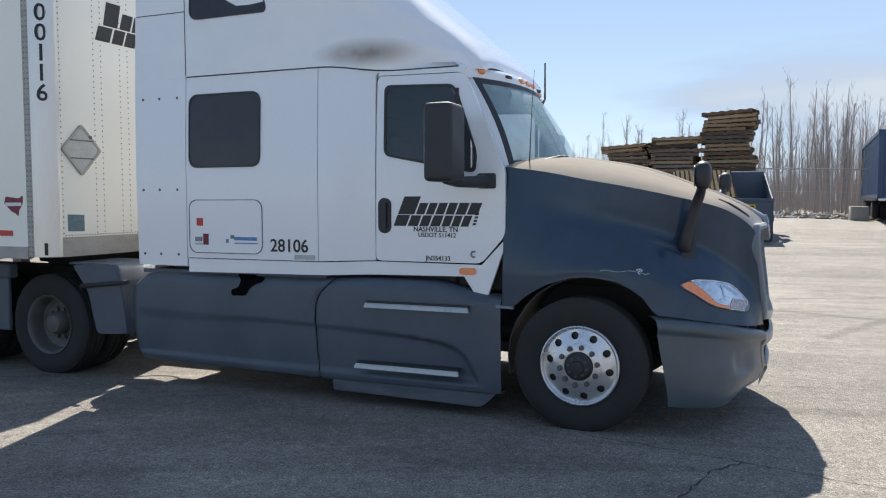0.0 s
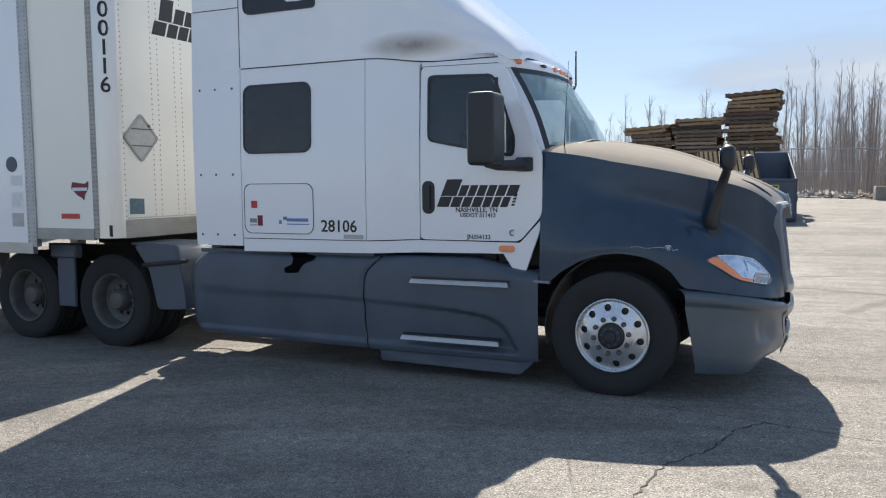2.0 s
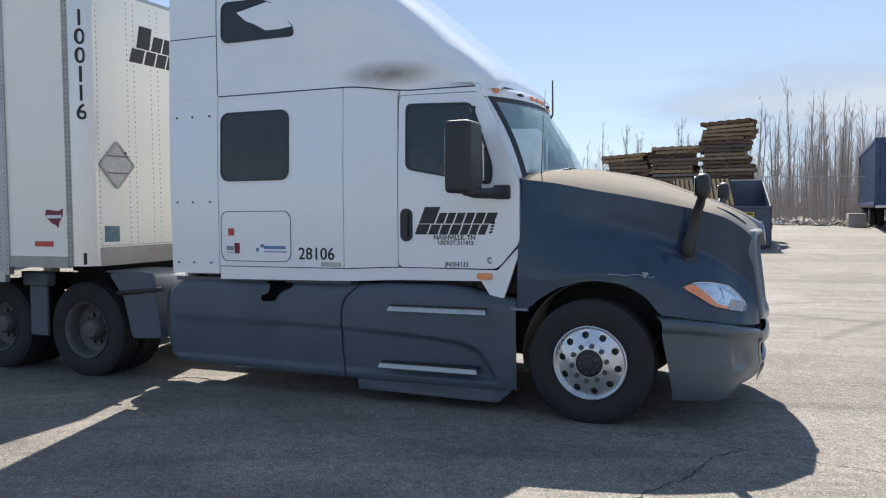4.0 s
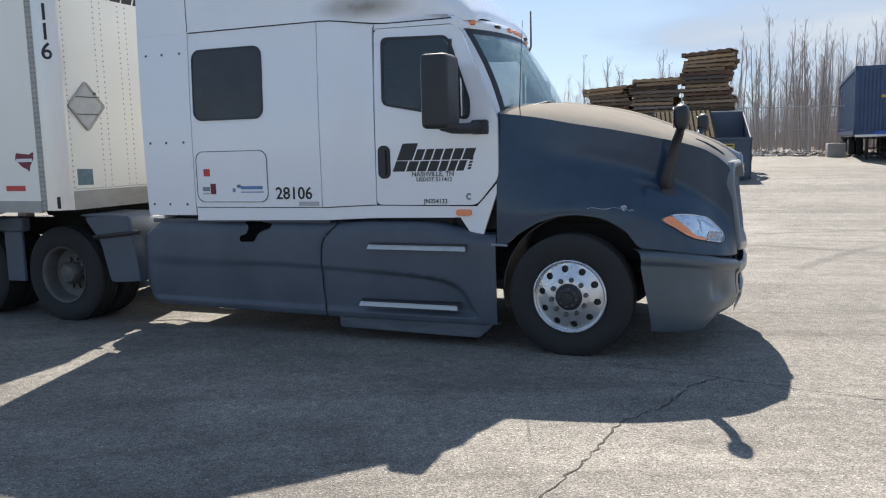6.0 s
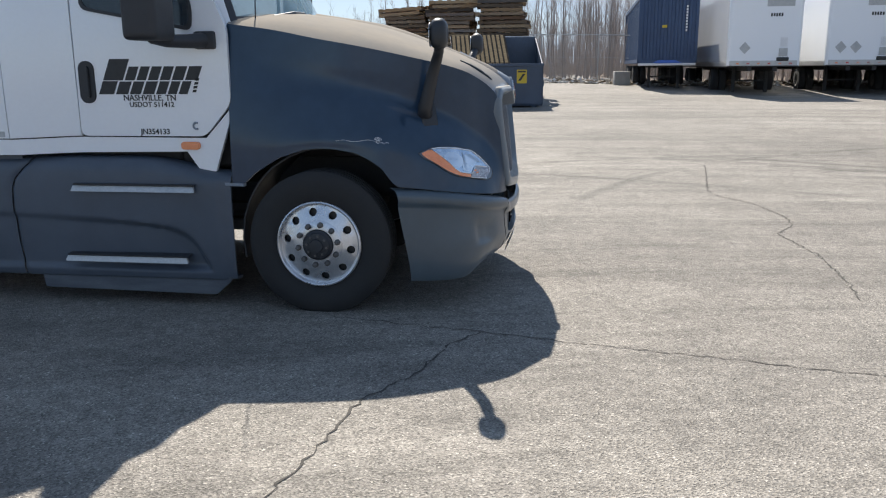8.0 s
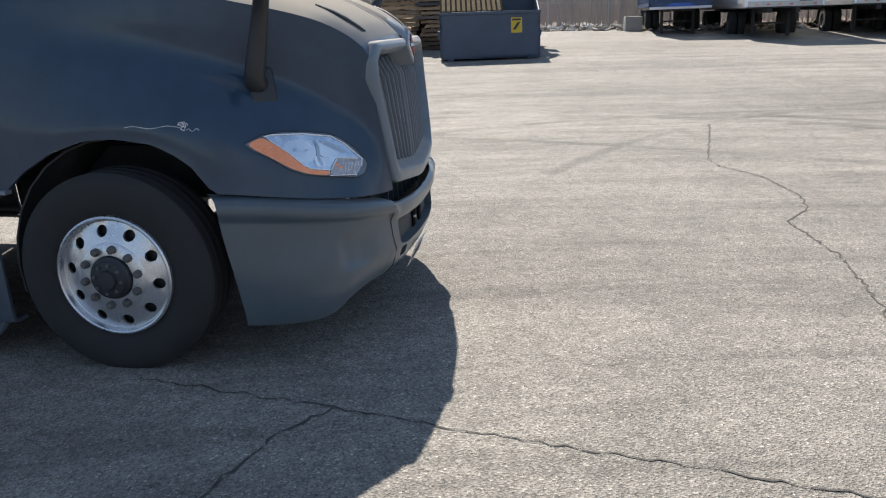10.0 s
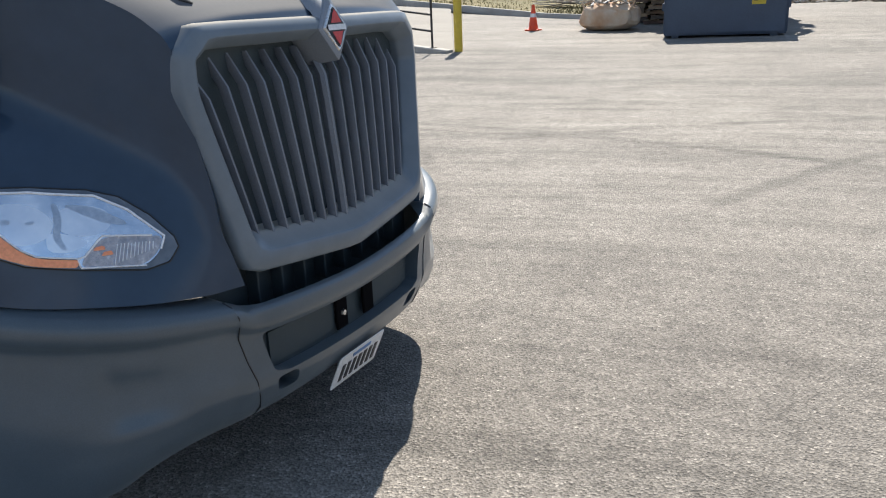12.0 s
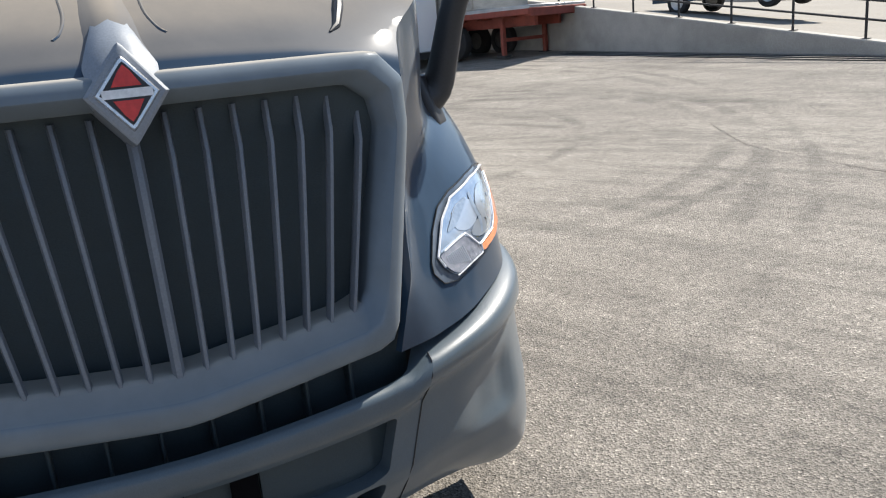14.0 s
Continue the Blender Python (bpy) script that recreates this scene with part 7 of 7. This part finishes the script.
def flatbed():
    th = empty("flatbed_trailer", "rusty red flatbed trailer standing on its legs", "trailer", "", on_yard(-18.2, 13.2), 14)
    part("deck", box(-9.0, -1.2, 1.30, 1.4, 1.2, 1.42, 0.02), DULLALU, th, "bright metal deck")
    for s in (-1, 1):
        part("main_beam", box(-9.0, s * 0.5 - 0.06, 0.85, 1.0, s * 0.5 + 0.06, 1.30, 0.01), RUSTRED, th)
        part("side_rail", box(-9.0, s * 1.2 - 0.05, 1.16, 1.4, s * 1.2 + 0.05, 1.32, 0.01), RUSTRED, th)
        part("landing_leg", box(-0.06, s * 0.9 - 0.06, 0.05, 0.06, s * 0.9 + 0.06, 1.2, 0.005), RUSTRED, th)
        part("leg_foot", box(-0.16, s * 0.9 - 0.16, 0.0, 0.16, s * 0.9 + 0.16, 0.06), CHASSIS, th)
        for x in (-1.9, -3.1):
            w = road_wheel(th, 0, 0, 0)
            w.matrix_local = Matrix.Translation((x, s * 1.0, 0.5)) @ Matrix.Rotation(radians(90), 4, "Z")
    for k in range(9):
        part("cross_beam", box(-8.6 + k * 1.1, -1.15, 1.12, -8.5 + k * 1.1, 1.15, 1.28), RUSTRED, th)
    part("leg_brace", box(-0.04, -0.9, 0.45, 0.04, 0.9, 0.55), RUSTRED, th)
    part("nose_bar", box(1.25, -1.2, 1.10, 1.42, 1.2, 1.34, 0.02), RUSTRED, th)
    load = part("load_body", box(-9.0, -1.18, 1.42, -0.9, 1.18, 3.9, 0.03), SILLGREY, th, "dirty pale box body on the deck")
    for k in range(15):
        for s in (-1, 1):
            part("body_rib", box(-8.7 + 0.55 * k, s * 1.18 - 0.02, 1.45, -8.62 + 0.55 * k, s * 1.18 + 0.02, 3.85, 0.008), SILLGREY, load)


flatbed()
v = empty("box_truck", "white box truck parked beside the flatbed", "truck", "", on_yard(-20.0, 10.2), 14)
part("box_side", box(-7, -1.2, 0.55, 0.0, 1.2, 3.0, 0.03), WHITE, v)
part("under_rail", box(-7, -1.15, 0.35, -0.05, 1.15, 0.55), CHASSIS, v)
for x in (-1.5, -4.5):
    for s in (-1, 1):
        road_wheel(v, 0, 0, 0, 0.45).matrix_local = Matrix.Translation((x, s * 1.0, 0.45)) @ Matrix.Rotation(radians(90), 4, "Z")


# a dark car on the upper level
def parked_car():
    x0, y0 = -13.6, 17.2
    z = max(wall_top(x0) - 0.05, terrain(x0, y0))
    th = empty("parked_car", "dark car parked on the upper pavement", "car", "", (x0, y0, z), 12)
    prof = [(-2.2, 0.35), (-2.2, 0.75), (-2.0, 0.88), (-1.2, 0.95), (-0.5, 1.38), (0.8, 1.42), (1.6, 0.98), (2.15, 0.88), (2.25, 0.6), (2.2, 0.32)]
    rows = [[(u, s * (0.88 - 0.12 * max(0, v2 - 0.9)), v2) for u, v2 in prof] for s in (-1, -0.5, 0.5, 1)]
    part("body", thicken(grid(rows), 0.02), DUSTYBLACK, th)
    for s in (-1, 1):
        part("body_side", plate(prof, lambda u, v2, d: (u, s * (0.88 - 0.12 * max(0, v2 - 0.9) - d), v2), 0.02), DUSTYBLACK, th)
        for x in (-1.35, 1.35):
            w = part("wheel", lathe(((0.2, -0.1), (0.3, -0.1), (0.33, -0.07), (0.33, 0.07), (0.3, 0.1), (0.2, 0.1)), 24, "y", (0, 0, 0)), RUBBER, th)
            part("rim", lathe(((0.2, -0.1), (0.12, -0.07), (0.001, -0.08)), 20, "y", (0, 0, 0)), DULLALU, w)
            w.matrix_local = Matrix.Translation((x, s * 0.82, 0.33))


parked_car()


# ---- fence, rubble, blocks ----
def fence():
    th = empty("chain_link_fence", "grey chain link fence with round posts", "fence")
    y0 = 36.5
    mesh_mat, n, l, p = base_material("fence_wire", 0.6, 0.4)
    p.inputs["Base Color"].default_value = (0.3, 0.3, 0.3, 1)
    xs = [-34 + 2.9 * k for k in range(26)]
    for x in xs:
        z = terrain(x, y0)
        part("post", tube([(x, y0, z - 0.1), (x, y0, z + 2.35)], 0.03, 6), GALV, th)
    for h in (2.33, 0.10, 1.2):
        part("rail", tube([(x, y0, terrain(x, y0) + h) for x in xs], 0.028 if h > 2 else 0.008, 5), GALV, th)
    verts, faces = [], []
    for x in np.arange(-34, 38, 0.11):
        for s in (-1, 1):
            z = terrain(x, y0)
            n0 = len(verts)
            a, c = (x, y0, z + 0.08), (x + s * 2.2, y0, z + 2.3)
            verts += [(a[0] - 0.002, a[1], a[2]), (a[0] + 0.002, a[1], a[2]), (c[0] + 0.002, c[1], c[2]), (c[0] - 0.002, c[1], c[2])]
            faces.append((n0, n0 + 1, n0 + 2, n0 + 3))
    me = bpy.data.meshes.new("wire_mesh")
    me.from_pydata(verts, [], faces)
    me.materials.append(GALV)
    ob = new("wire_mesh", me)
    ob.parent = th


fence()
for k, (x, y, t) in enumerate(((4.6, 32.3, 5), (-24, 34, 8))):
    th = tagged(link("concrete_block", box(-0.36, -0.3, 0, 0.36, 0.3, 0.62, 0.03, 2), CONCRETE, None, "", True), "grey concrete barrier block by the fence", "concrete block", "barrier blocks")
    th.matrix_world = pose(*on_yard(x, y), 0, 0, t)


def rubble():
    rnd = random.Random(17)
    verts, faces = [], []
    for _ in range(2600):
        x, y = rnd.uniform(-10, 24), 32.6 + rnd.random() ** 1.6 * 4.0
        s = rnd.uniform(0.04, 0.17)
        h = 0.22 * math.exp(-((y - 34.2) / 1.3) ** 2)
        z = terrain(x, y) + h * rnd.random()
        n0 = len(verts)
        for q in ((1, 0, 0), (-0.6, 0.8, 0), (-0.5, -0.9, 0.1), (0.1, 0, 0.7), (0, 0, -0.4)):
            verts.append((x + q[0] * s * rnd.uniform(0.5, 1.6), y + q[1] * s * rnd.uniform(0.5, 1.5), z + q[2] * s * rnd.uniform(0.5, 1.2)))
        for f in ((0, 1, 3), (1, 2, 3), (2, 0, 3), (0, 2, 4), (2, 1, 4), (1, 0, 4)):
            faces.append(tuple(n0 + i for i in f))
    me = bpy.data.meshes.new("rubble")
    me.from_pydata(verts, [], faces)
    m, n, l, p = base_material("rubble_mix", 0.9)
    g = n.new("ShaderNodeNewGeometry")
    r = ramp_node(n, l, g.outputs["Random Per Island"], ((0.0, (0.1, 0.075, 0.05)), (0.35, (0.28, 0.22, 0.16)), (0.7, (0.42, 0.4, 0.37)), (1.0, (0.75, 0.74, 0.72))))
    l.new(r.outputs["Color"], p.inputs["Base Color"])
    me.materials.append(m)
    tagged(new("rubble", me), "line of pale rubble and scrap along the fence", "rubble", kind="stuff")


rubble()
ground_patch("woodland_floor", EARTH, [(-160, 35.2), (160, 35.2), (160, 220), (-160, 220)], 0.03, "brown leaf litter under the trees", "ground", 12)


# ---- bare trees ----
def tree_mesh(seed, h):
    """Trunk and limbs of a leafless tree, from tapering bars."""
    rnd = random.Random(seed)
    trunk, twigs = bmesh.new(), bmesh.new()
    pts, p = [], Vector((0, 0, -0.2))
    lean = Vector((rnd.uniform(-0.05, 0.05), rnd.uniform(-0.05, 0.05), 0))
    steps = 8
    for k in range(steps + 1):
        pts.append(p.copy())
        p += Vector((lean.x + rnd.uniform(-0.05, 0.05), lean.y + rnd.uniform(-0.05, 0.05), 1)) * (h / steps)
    r0 = 0.0075 * h + rnd.uniform(0, 0.02)
    rads = [r0 * (1 - 0.86 * k / steps) for k in range(steps + 1)]
    tube(pts, rads, 6, trunk, False)

    def limb(start, way, length, rad, depth):
        q, d, line = start.copy(), way.normalized(), []
        n = 4
        for k in range(n + 1):
            line.append(q.copy())
            d = (d + Vector((rnd.uniform(-0.2, 0.2), rnd.uniform(-0.2, 0.2), rnd.uniform(0.02, 0.25)))).normalized()
            q += d * length / n
        tube(line, [rad * (1 - 0.8 * k / n) for k in range(n + 1)], 4 if depth == 0 else 3, trunk if depth == 0 else twigs, False)
        if depth < 2:
            for _ in range(rnd.randint(3, 4) if depth == 0 else rnd.randint(1, 3)):
                k = rnd.randint(1, n)
                a = rnd.uniform(0, 6.28)
                limb(line[k], d + Vector((math.cos(a), math.sin(a), 0.4)) * 0.8, length * rnd.uniform(0.4, 0.7), max(0.005, rad * 0.5), depth + 1)

    for _ in range(rnd.randint(24, 30)):
        f = rnd.uniform(0.3, 0.98)
        k = min(steps - 1, int(f * steps))
        base = pts[k].lerp(pts[k + 1], f * steps - k)
        a = rnd.uniform(0, 6.28)
        limb(base, Vector((math.cos(a), math.sin(a), rnd.uniform(0.7, 1.7))), h * rnd.uniform(0.07, 0.15) * (1.3 - f * 0.75), max(0.010, rads[k] * 0.4), 0)
    return trunk, twigs


def woods():
    kinds = []
    for k in range(7):
        th = empty("bare_tree", "leafless grey tree with a slim trunk and fine twigs", "tree", "trees behind the fence")
        trunk, twigs = tree_mesh(40 + k, 9.5)
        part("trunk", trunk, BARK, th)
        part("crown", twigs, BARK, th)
        kinds.append(th)
    rnd = random.Random(2)
    used = set()
    spots = []
    for _ in range(225):
        y = 40 + rnd.random() ** 1.3 * 34
        x = rnd.uniform(-1.0, 1.0) * 16 + 9 + (y - 40) * rnd.uniform(-0.5, 0.5)
        spots.append((x, y, rnd.uniform(0.58, 0.8 if y < 52 else 0.95) * (0.8 if x < 0 else 1.0)))
    for _ in range(135):
        y = 58 + rnd.random() * 40
        x = rnd.uniform(-55, 0)
        spots.append((x, y, rnd.uniform(0.42, 0.66)))
    for i, (x, y, s) in enumerate(spots):
        k = rnd.randrange(7)
        m = pose(x, y, terrain(x, y), 0, 0, rnd.uniform(0, 360)) @ Matrix.Diagonal((s, s, s, 1))
        if k not in used:
            used.add(k)
            kinds[k].matrix_world = m
        else:
            c = copy_thing(kinds[k], Matrix.Identity(4))
            c.matrix_basis = m
    # far thicket and undergrowth
    verts, faces = [], []

    def stick(x, y, z, h, r, lx, ly):
        n0 = len(verts)
        for a in (0, 2.1, 4.2):
            verts.append((x + r * math.cos(a), y + r * math.sin(a), z))
        verts.append((x + lx, y + ly, z + h))
        for f in ((0, 1, 3), (1, 2, 3), (2, 0, 3)):
            faces.append(tuple(n0 + q for q in f))

    for _ in range(27000):
        y = 39 + rnd.random() ** 0.8 * 75
        x = rnd.uniform(-55, 42)
        z = terrain(x, y)
        if rnd.random() < 0.76:
            stick(x, y, z, rnd.uniform(0.5, 2.6), 0.012, rnd.uniform(-0.5, 0.5), rnd.uniform(-0.5, 0.5))
        else:
            hh = rnd.uniform(2.5, 6.5) * (0.68 if x < 2 else 1.0)
            lx, ly = rnd.uniform(-0.4, 0.4), rnd.uniform(-0.4, 0.4)
            stick(x, y, z, hh, 0.042, lx, ly)
            for _ in range(12):
                f = rnd.uniform(0.35, 0.97)
                stick(x + lx * f, y + ly * f, z + hh * f, rnd.uniform(0.35, 0.95) * (1.3 - f * 0.6), 0.008, rnd.uniform(-0.32, 0.32), rnd.uniform(-0.32, 0.32))
    me = bpy.data.meshes.new("thicket")
    me.from_pydata(verts, [], faces)
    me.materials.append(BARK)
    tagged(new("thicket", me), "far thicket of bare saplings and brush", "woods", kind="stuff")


woods()
